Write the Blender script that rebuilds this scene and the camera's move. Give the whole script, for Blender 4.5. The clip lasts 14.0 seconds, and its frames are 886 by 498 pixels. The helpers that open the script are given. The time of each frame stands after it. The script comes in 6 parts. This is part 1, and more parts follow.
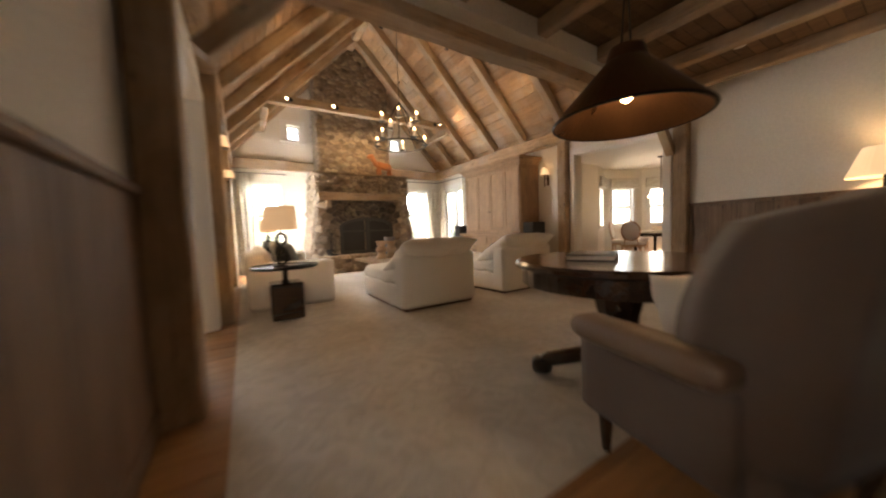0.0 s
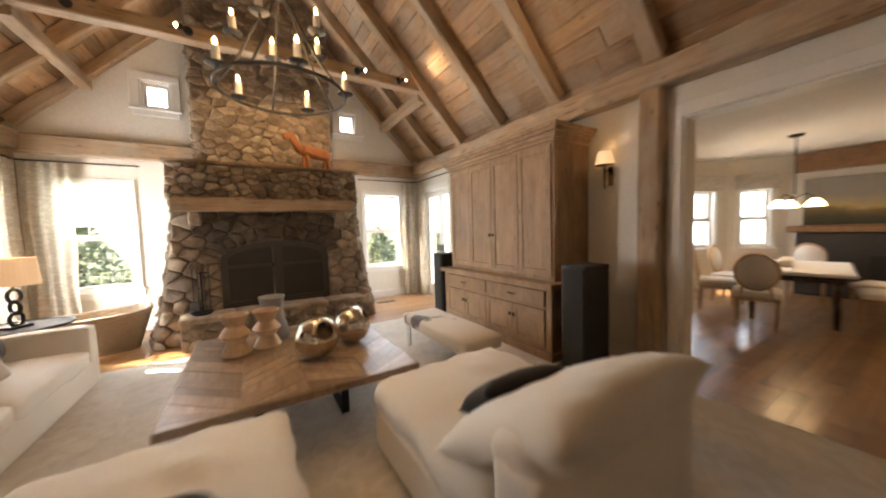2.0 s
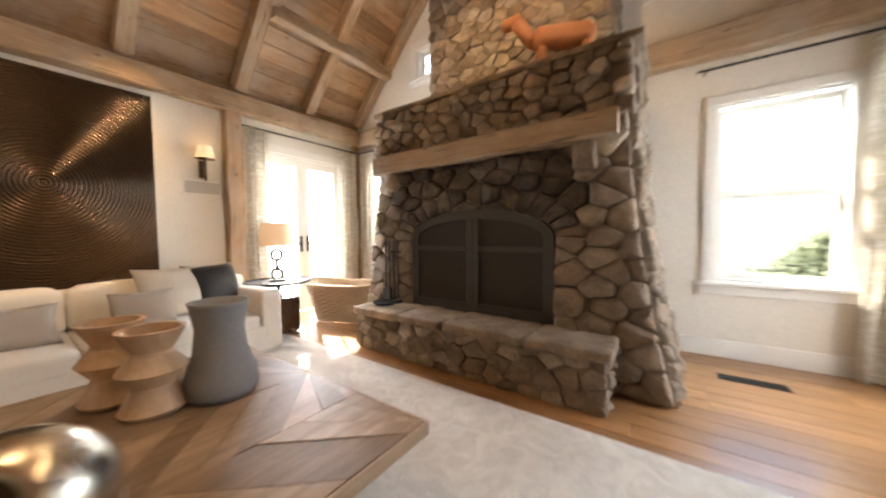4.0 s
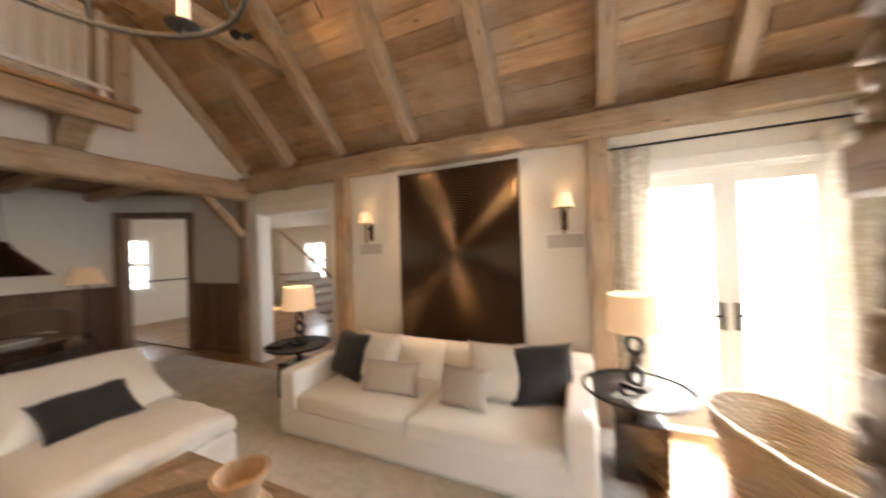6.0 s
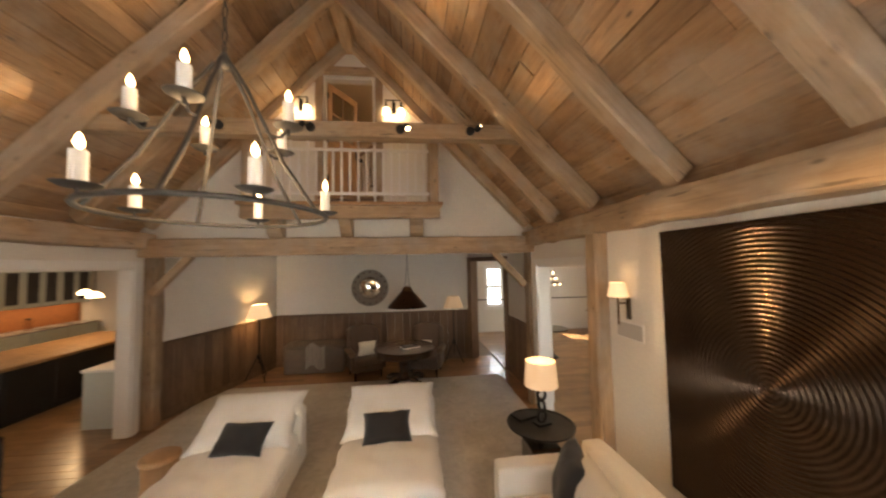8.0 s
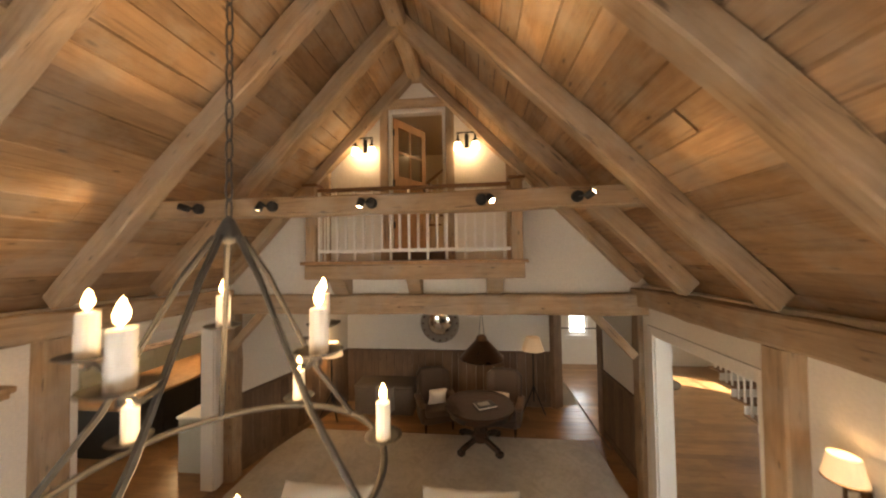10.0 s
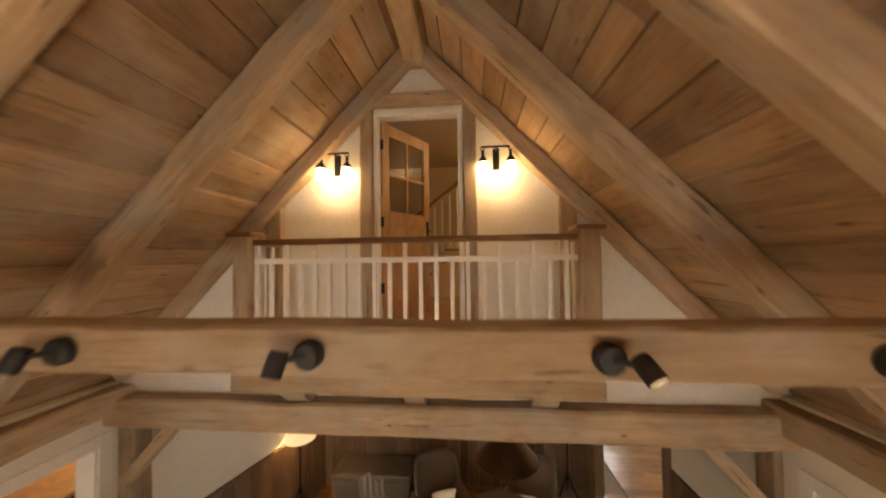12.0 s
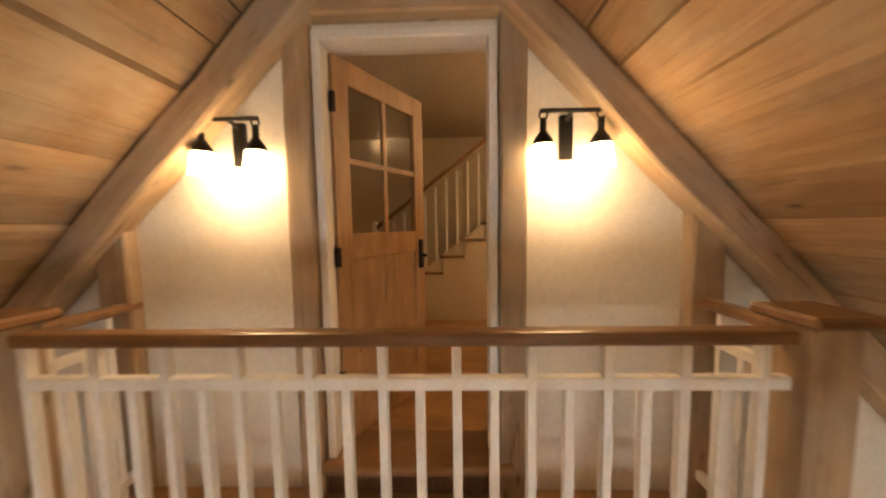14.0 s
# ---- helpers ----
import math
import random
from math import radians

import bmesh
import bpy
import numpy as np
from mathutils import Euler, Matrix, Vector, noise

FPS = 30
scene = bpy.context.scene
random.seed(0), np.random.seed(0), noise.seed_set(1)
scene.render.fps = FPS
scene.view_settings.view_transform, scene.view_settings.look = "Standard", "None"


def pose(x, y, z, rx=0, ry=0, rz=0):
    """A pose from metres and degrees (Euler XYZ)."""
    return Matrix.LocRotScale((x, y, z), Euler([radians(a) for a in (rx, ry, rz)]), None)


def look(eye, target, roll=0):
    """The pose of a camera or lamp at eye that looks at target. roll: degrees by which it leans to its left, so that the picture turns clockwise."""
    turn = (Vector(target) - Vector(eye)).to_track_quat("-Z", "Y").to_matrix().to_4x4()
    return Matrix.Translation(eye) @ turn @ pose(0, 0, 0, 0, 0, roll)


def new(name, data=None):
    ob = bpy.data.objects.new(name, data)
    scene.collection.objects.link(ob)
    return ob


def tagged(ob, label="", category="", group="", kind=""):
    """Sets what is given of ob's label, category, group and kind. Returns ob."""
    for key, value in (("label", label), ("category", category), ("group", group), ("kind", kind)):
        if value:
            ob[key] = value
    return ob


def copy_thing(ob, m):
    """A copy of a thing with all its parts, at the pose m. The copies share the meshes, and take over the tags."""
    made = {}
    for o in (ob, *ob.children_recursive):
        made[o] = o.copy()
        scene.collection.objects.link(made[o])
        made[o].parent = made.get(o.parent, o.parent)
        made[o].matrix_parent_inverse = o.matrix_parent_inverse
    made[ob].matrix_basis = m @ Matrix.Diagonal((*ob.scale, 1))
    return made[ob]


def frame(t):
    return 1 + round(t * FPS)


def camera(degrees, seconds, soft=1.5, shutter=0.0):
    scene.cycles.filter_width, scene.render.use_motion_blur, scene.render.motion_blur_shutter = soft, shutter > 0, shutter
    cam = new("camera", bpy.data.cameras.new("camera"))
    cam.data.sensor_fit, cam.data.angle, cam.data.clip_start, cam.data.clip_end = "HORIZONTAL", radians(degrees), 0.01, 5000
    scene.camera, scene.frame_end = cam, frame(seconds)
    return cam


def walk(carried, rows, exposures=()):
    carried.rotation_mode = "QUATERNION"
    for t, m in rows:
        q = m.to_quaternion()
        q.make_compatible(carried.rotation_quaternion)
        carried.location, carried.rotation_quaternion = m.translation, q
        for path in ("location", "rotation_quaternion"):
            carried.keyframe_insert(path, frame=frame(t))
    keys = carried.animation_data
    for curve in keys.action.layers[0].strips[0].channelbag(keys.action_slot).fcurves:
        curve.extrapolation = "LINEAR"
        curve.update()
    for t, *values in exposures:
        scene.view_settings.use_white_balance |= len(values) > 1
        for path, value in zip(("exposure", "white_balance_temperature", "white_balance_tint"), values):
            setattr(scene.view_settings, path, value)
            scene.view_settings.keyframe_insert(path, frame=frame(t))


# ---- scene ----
cam = camera(109.2, 14.0, 2.1, 0.6)
PATH = [
    (0, (-2.8, -2.284, 0.983), (-1.739, -0.593, 0.86), -2.0),
    (0.5, (-2.29, -1.56, 1.116), (-1.105, 0.046, 0.981), -2.1),
    (1, (-1.64, -0.829, 1.261), (-0.418, 0.75, 1.141), -2.1),
    (1.5, (-1.022, -0.129, 1.382), (0.167, 1.475, 1.268), -1.9),
    (2, (-0.337, 0.496, 1.463), (0.699, 2.203, 1.345), -1.7),
    (2.2, (-0.103, 0.708, 1.481), (0.844, 2.465, 1.358), -1.7),
    (4.3, (1.5, 3.85, 1.12), (0.126, 5.299, 1.05), -0.7),
    (4.5, (1.401, 4.093, 1.114), (-0.089, 5.427, 1.068), -0.7),
    (5, (1.135, 4.672, 1.189), (-0.754, 5.33, 1.189), -0.2),
    (5.5, (0.751, 5.018, 1.346), (-1.246, 4.912, 1.379), -0.1),
    (6, (0.352, 5.029, 1.68), (-1.477, 4.219, 1.699), -1.9),
    (6.5, (-0.095, 4.962, 1.881), (-1.554, 3.597, 1.973), -3.7),
    (7, (-0.497, 5.056, 2.072), (-1.505, 3.334, 2.212), -3.3),
    (7.5, (-0.868, 5.265, 2.283), (-1.412, 3.344, 2.405), -1.7),
    (8, (-0.99, 5.341, 2.42), (-1.198, 3.354, 2.52), -1.0),
    (8.5, (-0.942, 5.25, 2.64), (-0.945, 3.252, 2.743), -1.3),
    (8.7, (-0.928, 5.17, 2.753), (-0.877, 3.174, 2.873), -1.0),
    (11, (-0.638, 3.896, 3.817), (-0.408, 1.91, 3.827), -1.1),
    (11.5, (-0.501, 3.418, 3.997), (-0.306, 1.429, 4.055), -1.3),
    (12, (-0.491, 2.963, 4.205), (-0.316, 0.971, 4.263), -0.8),
    (12.5, (-0.364, 2.571, 4.337), (-0.244, 0.576, 4.387), -0.5),
    (13, (-0.227, 2.234, 4.505), (-0.165, 0.235, 4.511), -0.9),
    (13.5, (-0.22, 1.901, 4.649), (-0.142, -0.097, 4.587), -0.7),
    (14, (-0.209, 1.515, 4.726), (-0.152, -0.478, 4.575), -0.9),
]
EXPOSURES = [(0.0, 2.68, 7250, 10), (1.0, 2.52, 7250, 10), (2.0, 2.56, 7050, 10), (4.5, 2.64, 6650, 10), (8.0, 2.58, 7300, 10), (11.0, 2.64, 7900, 10), (12.5, 2.84, 8100, 10), (14.0, 2.95, 7350, 10)]
walk(cam, [(t, look(eye, target, roll)) for t, eye, target, roll in PATH], EXPOSURES)

# ---- light ----
world = bpy.data.worlds.new("daylight")
scene.world = world
world.use_nodes = True
wn, wl = world.node_tree.nodes, world.node_tree.links
sky = wn.new("ShaderNodeTexSky")
sky.sky_type, sky.sun_disc = "NISHITA", False
sky.sun_elevation, sky.sun_rotation = radians(42), radians(-62)
wl.new(sky.outputs[0], wn["Background"].inputs[0])
wn["Background"].inputs[1].default_value = 0.15


DIM = 0.145


def lamp(name, kind, m, power, color, **more):
    data = bpy.data.lights.new(name, kind)
    data.energy, data.color = power * (1.0 if kind == "SUN" else DIM), color
    for key, value in more.items():
        if key == "size":
            if kind == "AREA":
                data.shape, data.size, data.size_y = "RECTANGLE", value[0], value[1]
            else:
                data.shadow_soft_size = value
        if key == "angle":
            data.angle = value
        if key == "cone":
            data.spot_size, data.spot_blend = value
    ob = new(name, data)
    ob.matrix_world = m
    return ob


WARM = (1.0, 0.66, 0.36)
SKYC = (0.93, 0.96, 1.0)
SUN_AT = Vector((-0.75, 0.40, 0.78))
lamp("sun", "SUN", look(SUN_AT * 30, (0, 0, 0)), 5.0, (1.0, 0.93, 0.82), angle=radians(0.6))

# ---- helpers of this scene ----


def part(name, bm, mat, parent=None, label="", at=None, smooth=False):
    """One mesh object out of a bmesh, under a thing or part if one is given."""
    me = bpy.data.meshes.new(name)
    bm.to_mesh(me)
    bm.free()
    if smooth:
        for p in me.polygons:
            p.use_smooth = True
    for mm in (mat if isinstance(mat, (list, tuple)) else [mat]):
        me.materials.append(mm)
    ob = new(name, me)
    if parent:
        ob.parent = parent
    if at is not None:
        ob.matrix_basis = at
    if label:
        ob["label"] = label
    return ob


def thing(name, at, label, category, group="", kind=""):
    ob = new(name)
    ob.empty_display_size = 0.1
    ob.matrix_basis = at if isinstance(at, Matrix) else Matrix.Translation(at)
    return tagged(ob, label, category, group, kind)


def box(x0, x1, y0, y1, z0, z1, bevel=0.0, bm=None, seg=1):
    own = bm is None
    b = bmesh.new()
    bmesh.ops.create_cube(b, size=1, matrix=Matrix.LocRotScale(((x0 + x1) / 2, (y0 + y1) / 2, (z0 + z1) / 2), None, (x1 - x0, y1 - y0, z1 - z0)))
    if bevel:
        bmesh.ops.bevel(b, geom=b.edges[:], offset=bevel, segments=seg, affect="EDGES", profile=0.6)
    if own:
        return b
    return join(bm, b)


def join(bm, other, m=None):
    """Adds the bmesh other to bm."""
    if m is not None:
        bmesh.ops.transform(other, matrix=m, verts=other.verts)
    me = bpy.data.meshes.new("tmp")
    other.to_mesh(me)
    other.free()
    bm.from_mesh(me)
    bpy.data.meshes.remove(me)
    return bm


def moved(bm, m):
    bmesh.ops.transform(bm, matrix=m, verts=bm.verts)
    return bm


def rod(p0, p1, r0, r1=None, seg=10, bm=None):
    """A round bar from p0 to p1."""
    p0, p1 = Vector(p0), Vector(p1)
    b = bmesh.new()
    d = p1 - p0
    bmesh.ops.create_cone(b, cap_ends=True, segments=seg, radius1=r0, radius2=r0 if r1 is None else r1, depth=d.length,
                          matrix=Matrix.Translation((p0 + p1) / 2) @ d.to_track_quat("Z", "Y").to_matrix().to_4x4())
    return b if bm is None else join(bm, b)


def lathe(profile, seg=28, bm=None, m=None):
    """A turned body out of (radius, height) pairs."""
    b = bmesh.new()
    rings = []
    for r, z in profile:
        rings.append([b.verts.new((max(r, 1e-4) * math.cos(2 * math.pi * i / seg), max(r, 1e-4) * math.sin(2 * math.pi * i / seg), z)) for i in range(seg)])
    for a, c in zip(rings, rings[1:]):
        for i in range(seg):
            b.faces.new((a[i], a[(i + 1) % seg], c[(i + 1) % seg], c[i]))
    ring_shape = profile[0] == profile[-1]
    if profile[0][0] > 1e-3 and not ring_shape:
        b.faces.new(rings[0][::-1])
    if profile[-1][0] > 1e-3 and not ring_shape:
        b.faces.new(rings[-1])
    if m is not None:
        moved(b, m)
    return b if bm is None else join(bm, b)


def tube(points, r, seg=8, closed=False):
    """A bent round bar through points."""
    b = bmesh.new()
    pts = [Vector(p) for p in points]
    n = len(pts)
    rings = []
    for i, p in enumerate(pts):
        a = pts[(i - 1) % n] if closed or i else p
        c = pts[(i + 1) % n] if closed or i < n - 1 else p
        q = (c - a).to_track_quat("Z", "Y")
        rings.append([b.verts.new(p + q @ Vector((r * math.cos(2 * math.pi * k / seg), r * math.sin(2 * math.pi * k / seg), 0))) for k in range(seg)])
    for i in range(n if closed else n - 1):
        a, c = rings[i], rings[(i + 1) % n]
        shift = min(range(seg), key=lambda s: (a[0].co - c[s].co).length)
        for k in range(seg):
            b.faces.new((a[k], a[(k + 1) % seg], c[(k + 1 + shift) % seg], c[(k + shift) % seg]))
    if not closed:
        b.faces.new(rings[0][::-1])
        b.faces.new(rings[-1])
    return b


def soft_box(sx, sy, sz, r=0.06, n=12, puff=0.0, rough=0.006, seed=0):
    """A padded block centred on x and y, standing on z = 0."""
    b = bmesh.new()
    bmesh.ops.create_cube(b, size=2)
    bmesh.ops.subdivide_edges(b, edges=b.edges[:], cuts=n, use_grid_fill=True)
    h = Vector((sx / 2, sy / 2, sz / 2))
    for v in b.verts:
        u = v.co.copy()
        p = Vector((u.x * h.x, u.y * h.y, u.z * h.z))
        inner = Vector([max(-h[i] + r, min(h[i] - r, p[i])) for i in range(3)])
        d = p - inner
        q = inner + (d.normalized() * r if d.length > 1e-6 else d)
        q.z += puff * math.copysign(max(0, 1 - u.x ** 4) * max(0, 1 - u.y ** 4), u.z) * abs(u.z)
        w = noise.noise_vector(q * 5 + Vector((seed * 7.1, 0, 0)))
        w2 = noise.noise_vector(q * 14 + Vector((seed * 3.1, 5, 0)))
        v.co = q + w * rough + w2 * rough * 0.5 + Vector((0, 0, h.z))
    return b


def pillow_mesh(w, h, t, seed=0, n=14):
    """A stuffed pillow, upright in x and z, standing on z = 0."""
    b = bmesh.new()
    sides = []
    for s in (1, -1):
        grid = []
        for j in range(n + 1):
            row = []
            for i in range(n + 1):
                u, v = 2 * i / n - 1, 2 * j / n - 1
                pin = 1 - 0.09 * (1 - abs(u) ** 2) * abs(v) ** 3, 1 - 0.09 * (1 - abs(v) ** 2) * abs(u) ** 3
                fat = t / 2 * (max(0, 1 - u ** 4) * max(0, 1 - v ** 4)) ** 0.55
                p = Vector((u * w / 2 * pin[1], s * fat, v * h / 2 * pin[0]))
                p += noise.noise_vector(p * 7 + Vector((seed * 5.3, 0, s))) * 0.012 * (1 if abs(u) < 1 and abs(v) < 1 else 0)
                row.append(b.verts.new(p + Vector((0, 0, h / 2))))
            grid.append(row)
        for j in range(n):
            for i in range(n):
                f = [grid[j][i], grid[j][i + 1], grid[j + 1][i + 1], grid[j + 1][i]]
                b.faces.new(f if s < 0 else f[::-1])
        sides.append(grid)
    bmesh.ops.remove_doubles(b, verts=b.verts, dist=1e-5)
    return b


def hewn(length, w, h, seed=0, wear=0.012, step=0.22):
    """A hand-hewn timber along x from 0 to length, w across y, h down z, centred on y and z."""
    b = bmesh.new()
    n = max(2, int(length / step))
    prof = []
    c = 0.16
    for sy, sz in ((-1, -1), (1, -1), (1, 1), (-1, 1)):
        a = (sy * (1 - c * (1 if sy * sz < 0 else 0)) * w / 2, sz * (1 - c * (1 if sy * sz > 0 else 0)) * h / 2)
        d = (sy * (1 - c * (1 if sy * sz > 0 else 0)) * w / 2, sz * (1 - c * (1 if sy * sz < 0 else 0)) * h / 2)
        prof += [a, d]
    rings = []
    for i in range(n + 1):
        x = length * i / n
        ring = []
        for k, (y, z) in enumerate(prof):
            o = noise.noise_vector(Vector((x * 1.7 + seed * 11.3, y * 3, z * 3))) * wear + noise.noise_vector(Vector((x * 6, y * 9 + seed, z * 9))) * wear * 0.5
            ring.append(b.verts.new((x, y + o.y, z + o.z)))
        rings.append(ring)
    m = len(prof)
    for a, d in zip(rings, rings[1:]):
        for k in range(m):
            b.faces.new((a[k], a[(k + 1) % m], d[(k + 1) % m], d[k]))
    b.faces.new(rings[0][::-1])
    b.faces.new(rings[-1])
    bmesh.ops.recalc_face_normals(b, faces=b.faces)
    return b


def along(p0, p1, up=(0, 0, 1)):
    """The pose with x from p0 to p1 and z near up."""
    p0, p1 = Vector(p0), Vector(p1)
    x = (p1 - p0).normalized()
    y = Vector(up).cross(x).normalized()
    z = x.cross(y)
    return Matrix.Translation(p0) @ Matrix((x, y, z)).transposed().to_4x4()


SEED = [0]


def timber(name, p0, p1, w, h, label, category="beam", group="", mat=None, up=(0, 0, 1), wear=0.012, parent=None):
    SEED[0] += 1
    ob = part(name, hewn((Vector(p1) - Vector(p0)).length, w, h, SEED[0], wear), mat or M["oak_beam"], parent, at=along(p0, p1, up))
    if parent is None:
        tagged(ob, label, category, group)
    return ob


# ---- materials ----
M = {}


def material(name):
    m = bpy.data.materials.new(name)
    m.use_nodes = True
    return m, m.node_tree.nodes, m.node_tree.links, m.node_tree.nodes["Principled BSDF"]


def ramp(nodes, links, fac, stops):
    r = nodes.new("ShaderNodeValToRGB")
    el = r.color_ramp.elements
    while len(el) < len(stops):
        el.new(0.5)
    for e, (p, c) in zip(el, stops):
        e.position, e.color = p, (*c, 1)
    links.new(fac, r.inputs[0])
    return r.outputs[0]


def coords(nodes, links, scale, kind="Object", shift=True):
    tc, mp = nodes.new("ShaderNodeTexCoord"), nodes.new("ShaderNodeMapping")
    mp.inputs["Scale"].default_value = scale
    links.new(tc.outputs[kind], mp.inputs[0])
    if shift:
        oi, mu = nodes.new("ShaderNodeObjectInfo"), nodes.new("ShaderNodeVectorMath")
        mu.operation = "SCALE"
        mu.inputs[0].default_value = (37, 23, 11)
        links.new(oi.outputs["Random"], mu.inputs["Scale"])
        links.new(mu.outputs[0], mp.inputs["Location"])
    return mp.outputs[0]


def noise_tex(nodes, links, vec, scale, detail=5, rough=0.6, warp=0.0):
    n = nodes.new("ShaderNodeTexNoise")
    n.inputs["Scale"].default_value, n.inputs["Detail"].default_value = scale, detail
    n.inputs["Roughness"].default_value, n.inputs["Distortion"].default_value = rough, warp
    links.new(vec, n.inputs["Vector"])
    return n.outputs[0]


def mix(nodes, links, a, b, fac, mode="MIX"):
    x = nodes.new("ShaderNodeMix")
    x.data_type, x.blend_type = "RGBA", mode
    for sock, v in ((x.inputs[0], fac), (x.inputs[6], a), (x.inputs[7], b)):
        if isinstance(v, (int, float)):
            sock.default_value = v
        elif isinstance(v, tuple):
            sock.default_value = (*v, 1)
        else:
            links.new(v, sock)
    return x.outputs[2]


def math_node(nodes, links, op, a, b=0.0):
    x = nodes.new("ShaderNodeMath")
    x.operation = op
    for sock, v in zip(x.inputs, (a, b)):
        if isinstance(v, (int, float)):
            sock.default_value = v
        else:
            links.new(v, sock)
    return x.outputs[0]


def bump(nodes, links, bsdf, height, strength, dist=0.01):
    b = nodes.new("ShaderNodeBump")
    b.inputs["Strength"].default_value, b.inputs["Distance"].default_value = strength, dist
    links.new(height, b.inputs["Height"])
    links.new(b.outputs[0], bsdf.inputs["Normal"])


def wood(name, dark, mid, light, axis=0, rough=0.6, island=False, vary=0.35, knots=0.5, relief=0.25, gloss=0.0, checks=0.0):
    """Sawn wood with its grain along one local axis, knots, and a tint of its own for each piece."""
    m, n, l, p = material(name)
    s = [11.0, 11.0, 11.0]
    s[axis] = 0.55
    v = coords(n, l, s)
    if island:
        ge, mu, ad = n.new("ShaderNodeNewGeometry"), n.new("ShaderNodeVectorMath"), n.new("ShaderNodeVectorMath")
        mu.operation, ad.operation = "SCALE", "ADD"
        mu.inputs[0].default_value = (31, 47, 19)
        l.new(ge.outputs["Random Per Island"], mu.inputs["Scale"])
        l.new(v, ad.inputs[0])
        l.new(mu.outputs[0], ad.inputs[1])
        v = ad.outputs[0]
        rnd = ge.outputs["Random Per Island"]
    else:
        rnd = n.new("ShaderNodeObjectInfo").outputs["Random"]
    grain = noise_tex(n, l, v, 2.2, 8, 0.68, 0.6)
    lean = lambda c: tuple(a * 0.6 + b * 0.4 for a, b in zip(c, mid))
    base = ramp(n, l, grain, [(0.28, lean(dark)), (0.5, mid), (0.74, lean(light))])
    s2 = [2.6, 2.6, 2.6]
    s2[axis] = 1.1
    blot = noise_tex(n, l, coords(n, l, s2), 1.9, 6, 0.62, 0.8)
    base = mix(n, l, base, ramp(n, l, blot, [(0.3, (0.62, 0.58, 0.55)), (0.65, (1.12, 1.08, 1.04))]), 0.75, "MULTIPLY")
    tint = ramp(n, l, rnd, [(0.0, (1 - vary, 1 - vary * 1.05, 1 - vary * 1.1)), (0.5, (0.95, 0.93, 0.9)), (1.0, (1 + vary * 0.5,) * 3)])
    base = mix(n, l, base, tint, 1.0, "MULTIPLY")
    if knots:
        s3 = [3.2, 3.2, 3.2]
        s3[axis] = 1.3
        vo = n.new("ShaderNodeTexVoronoi")
        vo.inputs["Scale"].default_value = 2.6
        l.new(coords(n, l, s3), vo.inputs["Vector"])
        k = ramp(n, l, vo.outputs["Distance"], [(0.05, (1, 1, 1)), (0.09, (0.5,) * 3), (0.15, (0, 0, 0))])
        base = mix(n, l, base, tuple(c * 0.35 for c in dark), math_node(n, l, "MULTIPLY", k, knots))
    if checks:
        s4 = [9.0, 9.0, 9.0]
        s4[axis] = 0.7
        split = noise_tex(n, l, coords(n, l, s4), 3.1, 3, 0.5, 0.3)
        base = mix(n, l, base, tuple(c * 0.3 for c in dark), ramp(n, l, split, [(0.64, (0, 0, 0)), (0.70, (checks,) * 3)]))
        worn = noise_tex(n, l, coords(n, l, (1.3, 1.3, 1.3)), 1.6, 5, 0.6)
        base = mix(n, l, base, mix(n, l, base, (0.40, 0.35, 0.29), 0.55), ramp(n, l, worn, [(0.45, (0, 0, 0)), (0.62, (0.8,) * 3)]))
    l.new(base, p.inputs["Base Color"])
    p.inputs["Roughness"].default_value = rough
    p.inputs["Coat Weight"].default_value = gloss
    p.inputs["Coat Roughness"].default_value = 0.16
    if relief:
        bump(n, l, p, grain, relief, 0.006)
    M[name] = m
    return m


def plain(name, color, rough=0.6, metal=0.0, var=0.12, scale=3.0, fine=60.0, relief=0.08, sheen=0.0, coat=0.0):
    m, n, l, p = material(name)
    v = coords(n, l, (1, 1, 1))
    big, small = noise_tex(n, l, v, scale, 4), noise_tex(n, l, v, fine, 4)
    a = mix(n, l, tuple(c * (1 - var) for c in color), tuple(min(1, c * (1 + var)) for c in color), big)
    a = mix(n, l, a, ramp(n, l, small, [(0.3, (0.86,) * 3), (0.7, (1.06,) * 3)]), 0.6, "MULTIPLY")
    l.new(a, p.inputs["Base Color"])
    l.new(ramp(n, l, big, [(0.3, (max(0.02, rough - 0.08),) * 3), (0.7, (min(1, rough + 0.08),) * 3)]), p.inputs["Roughness"])
    p.inputs["Metallic"].default_value = metal
    p.inputs["Sheen Weight"].default_value = sheen
    p.inputs["Coat Weight"].default_value = coat
    if relief:
        bump(n, l, p, small, relief, 0.004)
    M[name] = m
    return m


def glow(name, color, power, base=(0.9, 0.88, 0.82)):
    m, n, l, p = material(name)
    p.inputs["Base Color"].default_value = (*base, 1)
    p.inputs["Emission Color"].default_value = (*color, 1)
    p.inputs["Emission Strength"].default_value = power * DIM
    M[name] = m
    return m


def glass(name, rough=0.0):
    m, n, l, p = material(name)
    p.inputs["Transmission Weight"].default_value = 1
    p.inputs["Roughness"].default_value = rough
    p.inputs["IOR"].default_value = 1.1
    M[name] = m
    return m


